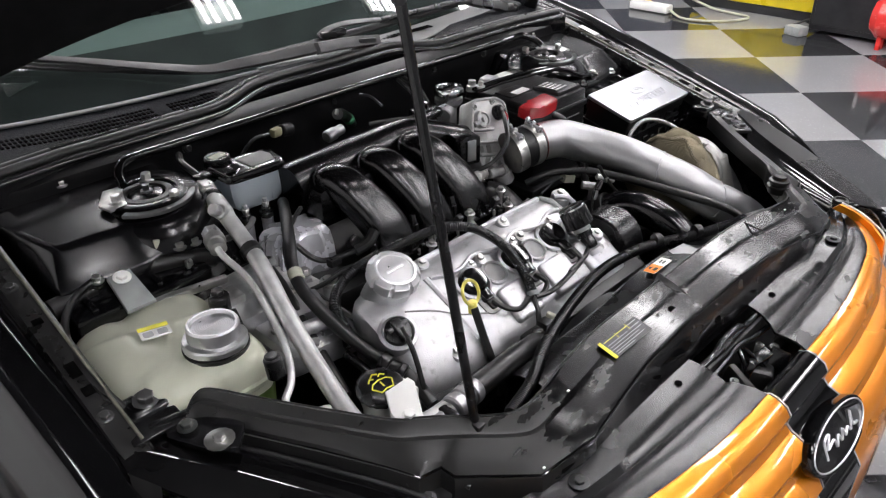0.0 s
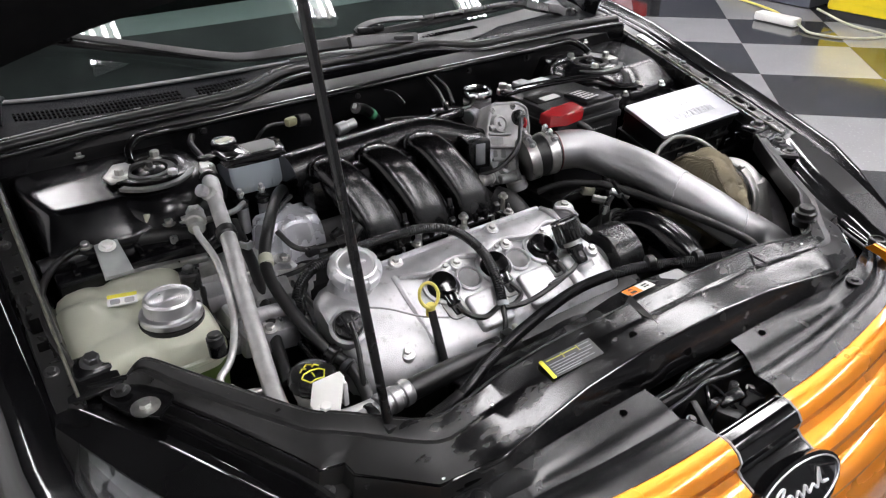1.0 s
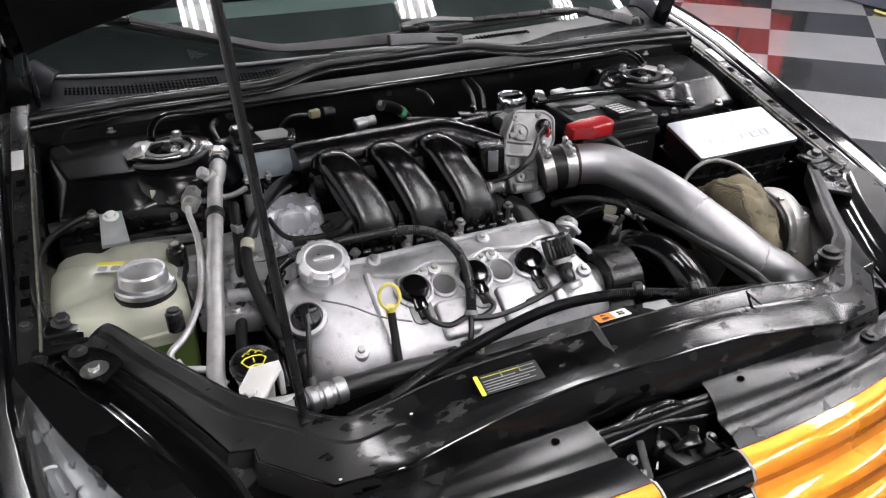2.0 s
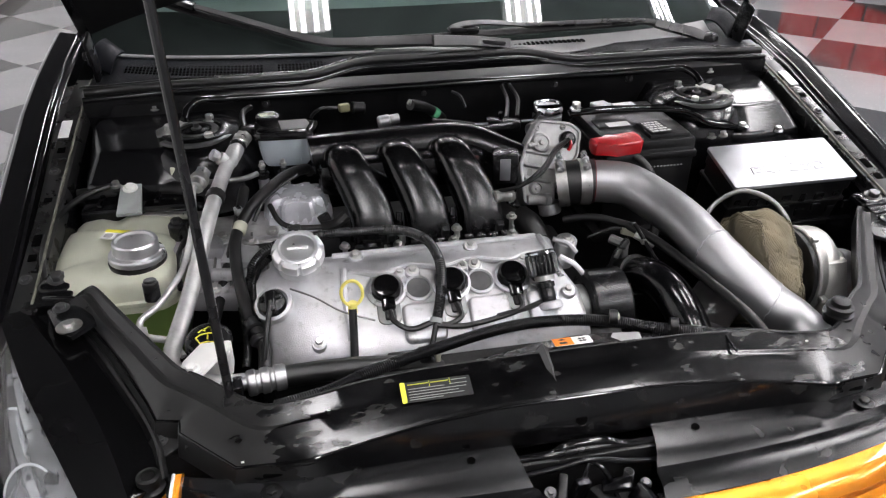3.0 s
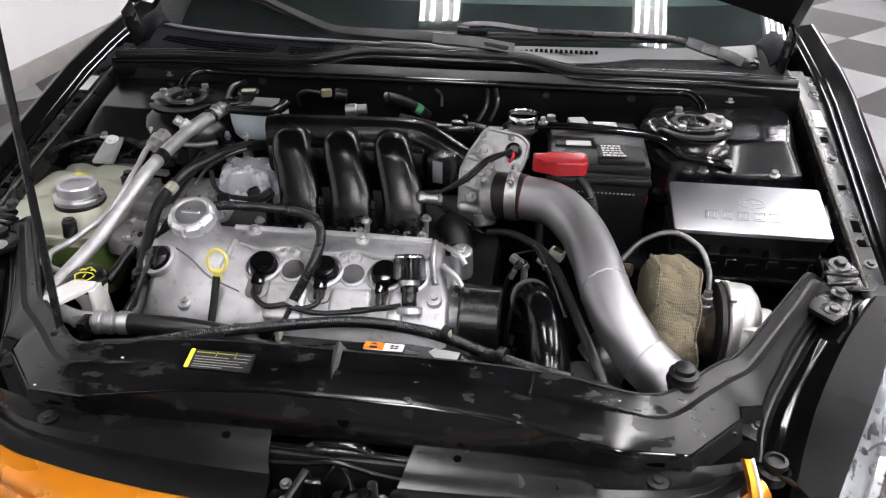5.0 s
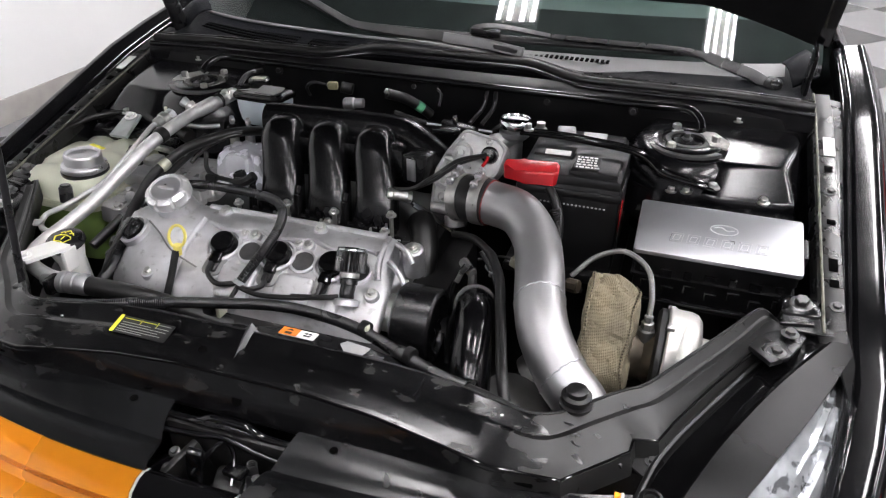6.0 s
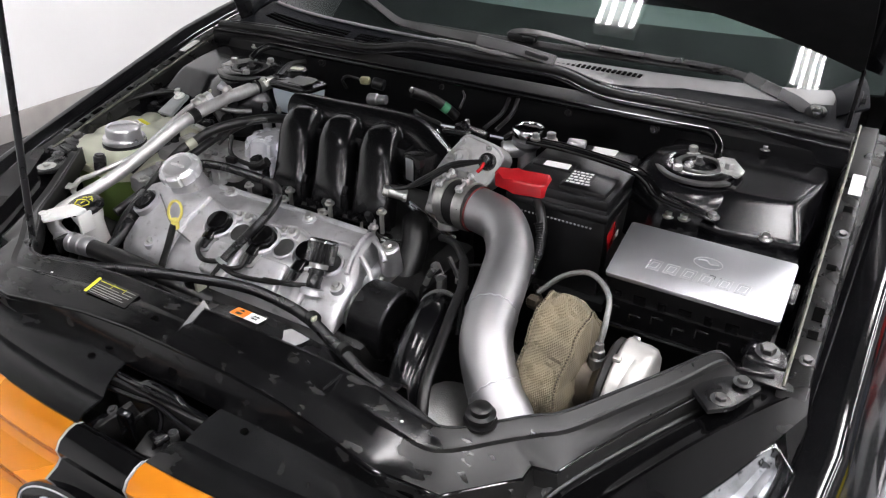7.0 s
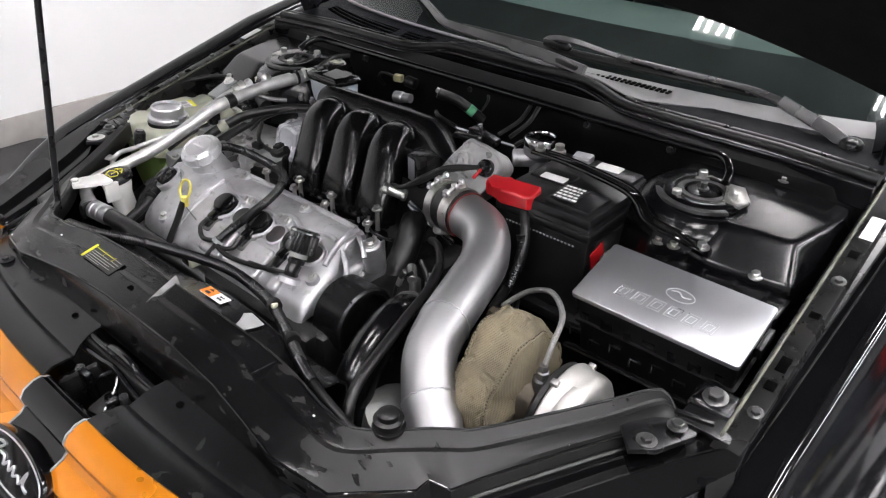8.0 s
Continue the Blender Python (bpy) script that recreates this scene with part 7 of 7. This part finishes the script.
for pts in ([(-0.220, 0.272, 0.752), (-0.215, 0.252, 0.744), (-0.190, 0.240, 0.735), (-0.150, 0.248, 0.740)], [(-0.112, 0.272, 0.752), (-0.108, 0.250, 0.742), (-0.130, 0.240, 0.736), (-0.150, 0.242, 0.738)], [(-0.006, 0.272, 0.754), (-0.010, 0.250, 0.742), (-0.06, 0.240, 0.735), (-0.11, 0.236, 0.732), (-0.150, 0.240, 0.737)], [(-0.150, 0.245, 0.738), (-0.160, 0.225, 0.715), (-0.17, 0.215, 0.69)], [(0.028, 0.262, 0.742), (0.0, 0.25, 0.742), (-0.05, 0.243, 0.738)]):
    part("wire_branch", hose(pts, 0.0046, 8), "rubber", harness)
part("connector", join(box((-0.215, 0.195, 0.715), (0.04, 0.018, 0.018), 0.003), box((-0.178, 0.197, 0.716), (0.02, 0.02, 0.02), 0.003)), "plastic", harness)
part("connector_clip", box((-0.158, 0.198, 0.716), (0.008, 0.022, 0.022), 0.002), "clip", harness)
part("tie", lathe([(0.0095, -0.004), (0.0105, -0.004), (0.0105, 0.004), (0.0095, 0.004), (0.0095, -0.004)], along((-0.150, 0.246, 0.741), (-0.155, 0.235, 0.73)), 14), "ear", harness)
front_loom = thing("front_conduit", (-0.05, 0.17, 0.72), "long ribbed black wiring conduit behind the radiator cover", "wiring harness")
part("conduit", loom([(-0.40, 0.085, 0.750), (-0.33, 0.105, 0.748), (-0.26, 0.140, 0.745), (-0.16, 0.172, 0.746), (-0.055, 0.192, 0.752), (0.02, 0.192, 0.754), (0.10, 0.180, 0.752), (0.18, 0.150, 0.748), (0.25, 0.118, 0.752), (0.30, 0.098, 0.758)], 0.0092, 12, 0.0034), "satin", front_loom)
part("conduit_tail", hose([(0.295, 0.100, 0.757), (0.33, 0.090, 0.758), (0.365, 0.086, 0.750), (0.40, 0.085, 0.735), (0.425, 0.088, 0.70)], 0.0075, 10), "rubber", front_loom)
for p in ((0.115, 0.175, 0.760), (0.20, 0.142, 0.756)):
    part("tape", lathe([(0.0116, -0.006), (0.0122, 0), (0.0116, 0.006)], along(p, V(*p) + V(0.08, -0.03, 0)) @ Matrix.Translation((0, 0, 0)), 12), "rubber", front_loom)
part("clip", box((0.118, 0.172, 0.764), (0.010, 0.012, 0.010), 0.003), "clip", front_loom)

# ---- pulley, hoses and brackets at the belt end ----
belt = thing("belt_pulley", (0.165, 0.30, 0.60), "black smooth belt pulley at the engine's end", "pulley")
part("pulley", lathe([(0.02, -0.004), (0.060, -0.004), (0.064, 0.0), (0.064, 0.060), (0.060, 0.064), (0.053, 0.064), (0.049, 0.054), (0.02, 0.052), (0, 0.052)], along((0.125, 0.302, 0.692), (0.21, 0.302, 0.692)), 44), "satin", belt)
part("hub", rod((0.096, 0.302, 0.692), (0.124, 0.302, 0.692), 0.040, 24), "cast_dark", belt)
wh = thing("coolant_hose", (0.10, 0.45, 0.66), "thick black coolant hose with a white clamp", "hose")
part("hose", hose([(0.106, 0.415, 0.610), (0.104, 0.430, 0.640), (0.101, 0.448, 0.667), (0.099, 0.478, 0.700), (0.093, 0.502, 0.724), (0.084, 0.522, 0.740), (0.070, 0.545, 0.745)], 0.0265, 18), "rubber", wh)
part("clamp", lathe([(0.0268, -0.007), (0.0290, -0.007), (0.0290, 0.007), (0.0268, 0.007), (0.0268, -0.007)], along((0.1015, 0.446, 0.664), (0.0995, 0.470, 0.691)), 28), "white", wh)
ip = thing("intercooler_pipe", (0.26, 0.25, 0.62), "glossy black intercooler pipe bending down", "pipe")
part("pipe", hose([(0.225, 0.40, 0.66), (0.235, 0.36, 0.705), (0.25, 0.31, 0.728), (0.262, 0.255, 0.722), (0.272, 0.205, 0.69), (0.28, 0.17, 0.63), (0.285, 0.15, 0.56)], 0.033, 20), "bay", ip)
part("sleeve", hose([(0.222, 0.42, 0.63), (0.229, 0.385, 0.685), (0.238, 0.35, 0.714)], 0.0365, 20), "rubber", ip)
part("side_hose", hose([(0.245, 0.42, 0.775), (0.275, 0.36, 0.770), (0.295, 0.29, 0.765), (0.315, 0.22, 0.758), (0.335, 0.15, 0.748), (0.350, 0.115, 0.725), (0.36, 0.10, 0.68)], 0.0085, 10), "rubber", ip)
part("thin_hose", hose([(0.150, 0.505, 0.752), (0.175, 0.488, 0.764), (0.205, 0.465, 0.772), (0.245, 0.422, 0.775)], 0.007, 10), "rubber", ip)
part("thin_hose", hose([(0.34, 0.52, 0.70), (0.37, 0.47, 0.71), (0.40, 0.43, 0.73)], 0.006, 8), "rubber", ip)
part("sensor", join(rod((0.20, 0.40, 0.765), (0.225, 0.375, 0.760), 0.009, 8), box((0.222, 0.385, 0.742), (0.012, 0.02, 0.03), 0.003)), "cast_dark", ip)
part("gold_fitting", join(rod((0.245, 0.395, 0.770), (0.275, 0.372, 0.758), 0.007, 8), box((0.262, 0.38, 0.764), (0.02, 0.01, 0.012), 0.002)), "steel", ip)
part("lower_tank", lathe([(0.05, -0.10), (0.06, 0.0), (0.055, 0.05), (0.03, 0.06)], pose(0.33, 0.22, 0.60, 0, 20, 0), 20), "cast_dark", ip)
arm = thing("manifold_brace", (0.09, 0.565, 0.75), "bright steel brace under the throttle body", "bracket")
part("bar", join(rod((0.050, 0.550, 0.780), (0.133, 0.589, 0.704), 0.0048, 8), rod((0.056, 0.541, 0.779), (0.139, 0.580, 0.703), 0.0040, 8)), "chrome", arm)
part("eye", join(rod((0.020, 0.524, 0.806), (0.052, 0.538, 0.798), 0.010, 12), rod((0.012, 0.520, 0.808), (0.022, 0.525, 0.8055), 0.0125, 8), rod((0.046, 0.535, 0.7995), (0.054, 0.539, 0.7975), 0.0125, 8)), "steel", arm)

# chrome-capped bypass valve behind the throttle body
bov = thing("bypass_valve", (0.195, 0.77, 0.82), "round machined bypass valve with a mirror-bright cap", "valve")
part("body", lathe([(0.018, -0.07), (0.018, -0.02), (0.026, -0.012), (0.032, -0.006), (0.032, 0.004), (0.028, 0.006), (0.028, 0.012)], pose(0.195, 0.772, 0.862), 32), "cast", bov)
part("cap", lathe([(0.0285, 0.012), (0.034, 0.013), (0.034, 0.024), (0.031, 0.028), (0.028, 0.028), (0.0265, 0.0255), (0, 0.0255)], pose(0.195, 0.772, 0.862), 40), "chrome", bov)
part("outlet", rod((0.195, 0.772, 0.845), (0.15, 0.745, 0.84), 0.018, 16), "cast", bov)
rail = thing("vacuum_rail", (0.09, 0.73, 0.84), "small black vacuum rail with bright hose fittings", "vacuum rail")
part("body", join(box((0.085, 0.735, 0.868), (0.075, 0.028, 0.022), 0.006, (0, 6, -8)), box((0.07, 0.70, 0.875), (0.06, 0.02, 0.012), 0.004, (0, 0, 10))), "satin", rail)
for p, q in (((0.05, 0.73, 0.872), (0.02, 0.722, 0.875)), ((0.125, 0.74, 0.868), (0.155, 0.745, 0.866)), ((0.08, 0.73, 0.878), (0.078, 0.728, 0.896))):
    part("fitting", rod(p, q, 0.0055, 8), "chrome", rail)
for pts in ([(0.10, 0.76, 0.87), (0.115, 0.81, 0.89), (0.112, 0.85, 0.91)], [(0.125, 0.765, 0.87), (0.138, 0.81, 0.893), (0.13, 0.855, 0.912)], [(0.155, 0.745, 0.868), (0.17, 0.75, 0.88), (0.178, 0.762, 0.875)], [(0.02, 0.722, 0.876), (-0.03, 0.725, 0.885), (-0.06, 0.75, 0.88)]):
    part("vacuum_hose", hose(pts, 0.0045, 8), "rubber", rail)

# connectors and hoses on the bulkhead
bulk = thing("bulkhead_wiring", (-0.08, 0.84, 0.82), "dark hoses and small cream and green plugs along the bulkhead", "wiring harness")
part("green_hose", hose([(-0.10, 0.80, 0.90), (-0.07, 0.825, 0.885), (-0.04, 0.845, 0.862), (-0.02, 0.86, 0.84)], 0.0115, 12), "rubber", bulk)
part("green_band", rod((-0.046, 0.840, 0.868), (-0.034, 0.848, 0.857), 0.0122, 14), "green_tape", bulk, "green paper band")
part("cream_plug", box((-0.238, 0.818, 0.897), (0.024, 0.016, 0.018), 0.005, (0, 0, 15)), "dullclip", bulk)
part("plug_boot", rod((-0.222, 0.826, 0.893), (-0.195, 0.832, 0.888), 0.013, 12), "rubber", bulk)
part("plug_wire", hose([(-0.253, 0.818, 0.897), (-0.285, 0.815, 0.900), (-0.305, 0.82, 0.885), (-0.31, 0.84, 0.86)], 0.0035, 8), "rubber", bulk)
part("silver_pipe", lathe([(0.010, 0), (0.0125, 0.003), (0.0125, 0.022), (0.010, 0.025), (0.010, 0.044)], along((-0.176, 0.742, 0.888), (-0.13, 0.748, 0.892)), 20), "satin_alu", bulk)
part("hose_clip", box((-0.098, 0.802, 0.903), (0.016, 0.006, 0.012), 0.002, (0, 30, 20)), "steel", bulk)
part("tower_harness", hose([(-0.44, 0.745, 0.89), (-0.445, 0.80, 0.905), (-0.43, 0.84, 0.905)], 0.006, 8), "rubber", bulk)
part("dangling_wire", hose([(0.02, 0.80, 0.885), (0.015, 0.83, 0.90), (0.0, 0.85, 0.905)], 0.003, 6), "rubber", bulk)
for x in (-0.40, -0.06, 0.24, 0.42):
    bolt(bulk, (x, 0.868, 0.90), (0, -1, 0.2), 0.006, 0.010, "plastic")

# pipes on the reservoir side
lowp = thing("frame_hose", (-0.62, 0.66, 0.80), "thick black hose and clips along the inner wing", "hose")
part("hose", hose([(-0.75, 0.66, 0.815), (-0.66, 0.665, 0.82), (-0.58, 0.655, 0.82), (-0.50, 0.63, 0.81)], 0.016, 14), "rubber", lowp)
part("clip", box((-0.575, 0.665, 0.848), (0.010, 0.010, 0.022), 0.002), "clip", lowp)
part("clip", box((-0.55, 0.62, 0.822), (0.012, 0.010, 0.014), 0.003), "steel", lowp)
part("bracket", join(box((-0.57, 0.59, 0.795), (0.12, 0.014, 0.012), 0.003, (0, 0, -10)), box((-0.53, 0.54, 0.785), (0.03, 0.04, 0.02), 0.004)), "steel", lowp)

# loose wiring, plugs and clips in the gaps round the engine
def plug(parent, p, d, size=(0.012, 0.016, 0.014), skin="plastic", wire=None):
    m = along(p, Vector(p) + Vector(d))
    body = part("plug", prism(round_rect(size[0], size[2], 0.002, 2), -size[1] / 2, size[1] / 2, 0.0015, m), skin, parent)
    part("plug_latch", prism(round_rect(size[0] * 0.5, 0.003, 0.0008, 1, 0, size[2] * 0.55), -size[1] * 0.3, size[1] * 0.4, 0.0005, m), "satin", body)
    if wire:
        part("plug_wire", hose([m @ V(0, 0, -size[1] * 0.4)] + wire, 0.0028, 7), "rubber", body)


side = thing("engine_side_wiring", (0.19, 0.38, 0.62), "tangle of black wires, plugs and bright clips beside the pulley", "wiring harness")
for pts, r in (([(0.235, 0.385, 0.80), (0.255, 0.38, 0.77), (0.275, 0.36, 0.735), (0.295, 0.31, 0.71)], 0.004), ([(0.192, 0.36, 0.66), (0.190, 0.365, 0.71), (0.200, 0.37, 0.752), (0.225, 0.375, 0.775)], 0.0035), ([(0.185, 0.36, 0.60), (0.182, 0.36, 0.66), (0.188, 0.37, 0.70)], 0.005), ([(0.205, 0.30, 0.62), (0.200, 0.32, 0.67), (0.210, 0.345, 0.715)], 0.0045)):
    part("wire", hose(pts, r, 8), "rubber", side)
for p, d, sk in (((0.203, 0.368, 0.752), (0.4, 0, 1), "steel"), ((0.213, 0.366, 0.772), (0.7, 0, 1), "dark_steel"), ((0.208, 0.33, 0.64), (0.2, 0, 1), "steel"), ((0.212, 0.33, 0.615), (0.2, 0, 1), "dark_steel")):
    plug(side, p, d, (0.009, 0.018, 0.009), sk)
plug(side, (0.279, 0.489, 0.725), (1, -0.4, -0.2), (0.020, 0.026, 0.018), "clip", [(0.245, 0.50, 0.725), (0.20, 0.50, 0.71)])
gap = thing("gearbox_wiring", (-0.43, 0.52, 0.74), "small wires, plugs and bolts over the gearbox casing", "wiring harness")
for pts, r, m in (([(-0.40, 0.545, 0.822), (-0.385, 0.52, 0.800), (-0.36, 0.51, 0.790), (-0.31, 0.505, 0.788)], 0.005, "rubber"), ([(-0.31, 0.505, 0.788), (-0.285, 0.50, 0.795), (-0.265, 0.505, 0.808)], 0.010, "dark"), ([(-0.345, 0.60, 0.85), (-0.37, 0.585, 0.845), (-0.41, 0.56, 0.825), (-0.43, 0.53, 0.80)], 0.004, "rubber"), ([(-0.44, 0.48, 0.775), (-0.40, 0.47, 0.782), (-0.36, 0.475, 0.785), (-0.30, 0.46, 0.790)], 0.0042, "rubber"), ([(-0.55, 0.50, 0.79), (-0.56, 0.45, 0.775), (-0.55, 0.39, 0.76)], 0.005, "rubber")):
    part("wire", hose(pts, r, 8), m, gap)
for p in ((-0.52, 0.44, 0.762), (-0.47, 0.53, 0.770), (-0.43, 0.44, 0.764), (-0.495, 0.375, 0.762), (-0.40, 0.53, 0.775)):
    bolt(gap, p, (0, -0.2, 1), 0.0075, 0.009)
for p, d, sk in (((-0.50, 0.575, 0.82), (1, 0, 0.3), "plastic"), ((-0.455, 0.545, 0.815), (0.3, -1, 0.2), "ear"), ((-0.305, 0.515, 0.80), (1, 0.2, 0.4), "plastic"), ((-0.36, 0.498, 0.792), (1, 0.1, 0), "plastic")):
    plug(gap, p, d, (0.014, 0.022, 0.013), sk)
mbits = thing("injector_wiring", (-0.1, 0.45, 0.74), "injector plugs and thin wires between the intake runners", "wiring harness")
for x in (-0.19, -0.09, 0.012):
    plug(mbits, (x, 0.472, 0.772), (0, -0.5, 1), (0.013, 0.022, 0.012), "plastic", [(x + 0.015, 0.462, 0.755), (x + 0.045, 0.452, 0.748), (x + 0.085, 0.455, 0.752)])
    part("clip", box((x - 0.012, 0.462, 0.756), (0.005, 0.004, 0.012), 0.001), "steel", mbits)
    part("clip", box((x + 0.022, 0.458, 0.772), (0.004, 0.004, 0.014), 0.001), "steel", mbits)

# ---- things by the far wall ----
mach = thing("yellow_machine", (5.12, 2.0, 0), "yellow enamelled workshop machine on a dark base", "machine")
part("body", box((5.15, 2.05, 0.24), (0.36, 1.15, 0.34), 0.02), "shopyellow", mach)
part("base", box((5.15, 2.05, 0.04), (0.32, 1.10, 0.08), 0.01), "shopblack", mach)
part("panel", box((4.965, 2.05, 0.25), (0.012, 0.8, 0.22), 0.004), "shopyellow", mach)
part("hood_box", box((5.17, 2.05, 0.58), (0.30, 1.0, 0.32), 0.02), "bluegrey", mach)
cart = thing("black_cabinet", (4.85, 1.28, 0), "low black equipment cabinet", "cabinet")
part("body", box((4.90, 1.28, 0.33), (0.46, 0.56, 0.60), 0.015), "shopblack", cart)
part("door", box((4.664, 1.28, 0.33), (0.012, 0.50, 0.52), 0.004), "shopblack", cart)
part("handle", box((4.652, 1.12, 0.38), (0.012, 0.02, 0.12), 0.003), "steel", cart)
comp2 = thing("air_tank", (4.55, 0.95, 0), "small red air tank on short feet", "air tank")
part("tank", lathe([(0.0, -0.22), (0.10, -0.20), (0.14, -0.15), (0.14, 0.15), (0.10, 0.20), (0.0, 0.22)], pose(4.62, 0.93, 0.20, 90, 0, 0), 28), "shopred", comp2)
for dy in (-0.12, 0.12):
    part("foot", box((4.62, 0.93 + dy, 0.04), (0.16, 0.03, 0.09), 0.006), "shopred", comp2)
part("gauge", rod((4.50, 0.95, 0.34), (4.52, 0.95, 0.38), 0.03, 14), "steel", comp2)
adapter = thing("power_adapter", (4.58, 1.60, 0), "grey power adapter box lying on the floor", "adapter")
part("box", box((4.58, 1.60, 0.032), (0.10, 0.13, 0.064), 0.010, (0, 0, -20)), "ear", adapter)
part("lead", hose([(4.58, 1.66, 0.05), (4.62, 1.70, 0.03), (4.60, 1.66, 0.05), (4.72, 1.55, 0.10)], 0.008, 8), "shopblack", adapter)
strip = thing("extension_lead", (4.6, 2.7, 0), "white extension lead with a cream cable on the floor", "extension lead")
part("block", box((4.55, 2.75, 0.035), (0.10, 0.34, 0.06), 0.012), "white", strip)
part("cable", hose([(4.55, 2.58, 0.03), (4.45, 2.40, 0.012), (4.55, 2.15, 0.012), (4.80, 2.05, 0.012), (4.85, 2.35, 0.02), (4.80, 2.6, 0.10)], 0.009, 8), "clip", strip)
part("cable", hose([(4.62, 2.75, 0.03), (4.75, 2.9, 0.03), (4.9, 3.2, 0.02), (5.0, 3.6, 0.02)], 0.009, 8), "yellow", strip)
board = thing("wall_cabinet", (5.3, 3.6, 0), "dark blue-grey low cabinet along the wall", "cabinet")
part("body", box((5.28, 3.6, 0.30), (0.30, 1.5, 0.58), 0.01), "bluegrey", board)

chest = thing("tool_chest", (5.2, 5.7, 0), "long red enamelled tool chest along the wall", "tool chest")
part("body", box((5.24, 5.7, 0.52), (0.36, 2.6, 0.80), 0.015), "shopblack", chest)
part("plinth", box((5.26, 5.7, 0.06), (0.32, 2.5, 0.12), 0.01), "shopblack", chest)
for k in range(4):
    d = part("drawer", box((5.052, 4.74 + 0.64 * k, 0.55), (0.014, 0.60, 0.66), 0.004), "shopred", chest)
    part("handle", box((5.040, 4.74 + 0.64 * k, 0.80), (0.014, 0.40, 0.02), 0.004), "steel", d)

# ---- floor tiles, set diagonally ----
TE = 0.702
tile_me = {}
for dark in (0, 1):
    bm = box((0, 0, -0.004), (TE - 0.0015, TE - 0.0015, 0.008), 0.0008, seg=1)
    me = bpy.data.meshes.new("tile")
    bm.to_mesh(me)
    bm.free()
    me.materials.append(M["tile_dark" if dark else "tile_light"])
    tile_me[dark] = me
u, v = V(1, 1, 0).normalized(), V(1, -1, 0).normalized()
for i in range(-16, 16):
    for j in range(-16, 16):
        c = V(3.377, 1.072, 0) + u * TE * (i + 0.5) + v * TE * (j + 0.5)
        if X0 - 0.35 < c.x < X1 + 0.35 and Y0 - 0.35 < c.y < Y1 + 0.35:
            ob = new("tile", tile_me[(i + j) % 2])
            ob.parent = floor
            ob.matrix_local = Matrix.Translation(c - floor.location) @ Matrix.Rotation(radians(45), 4, "Z")
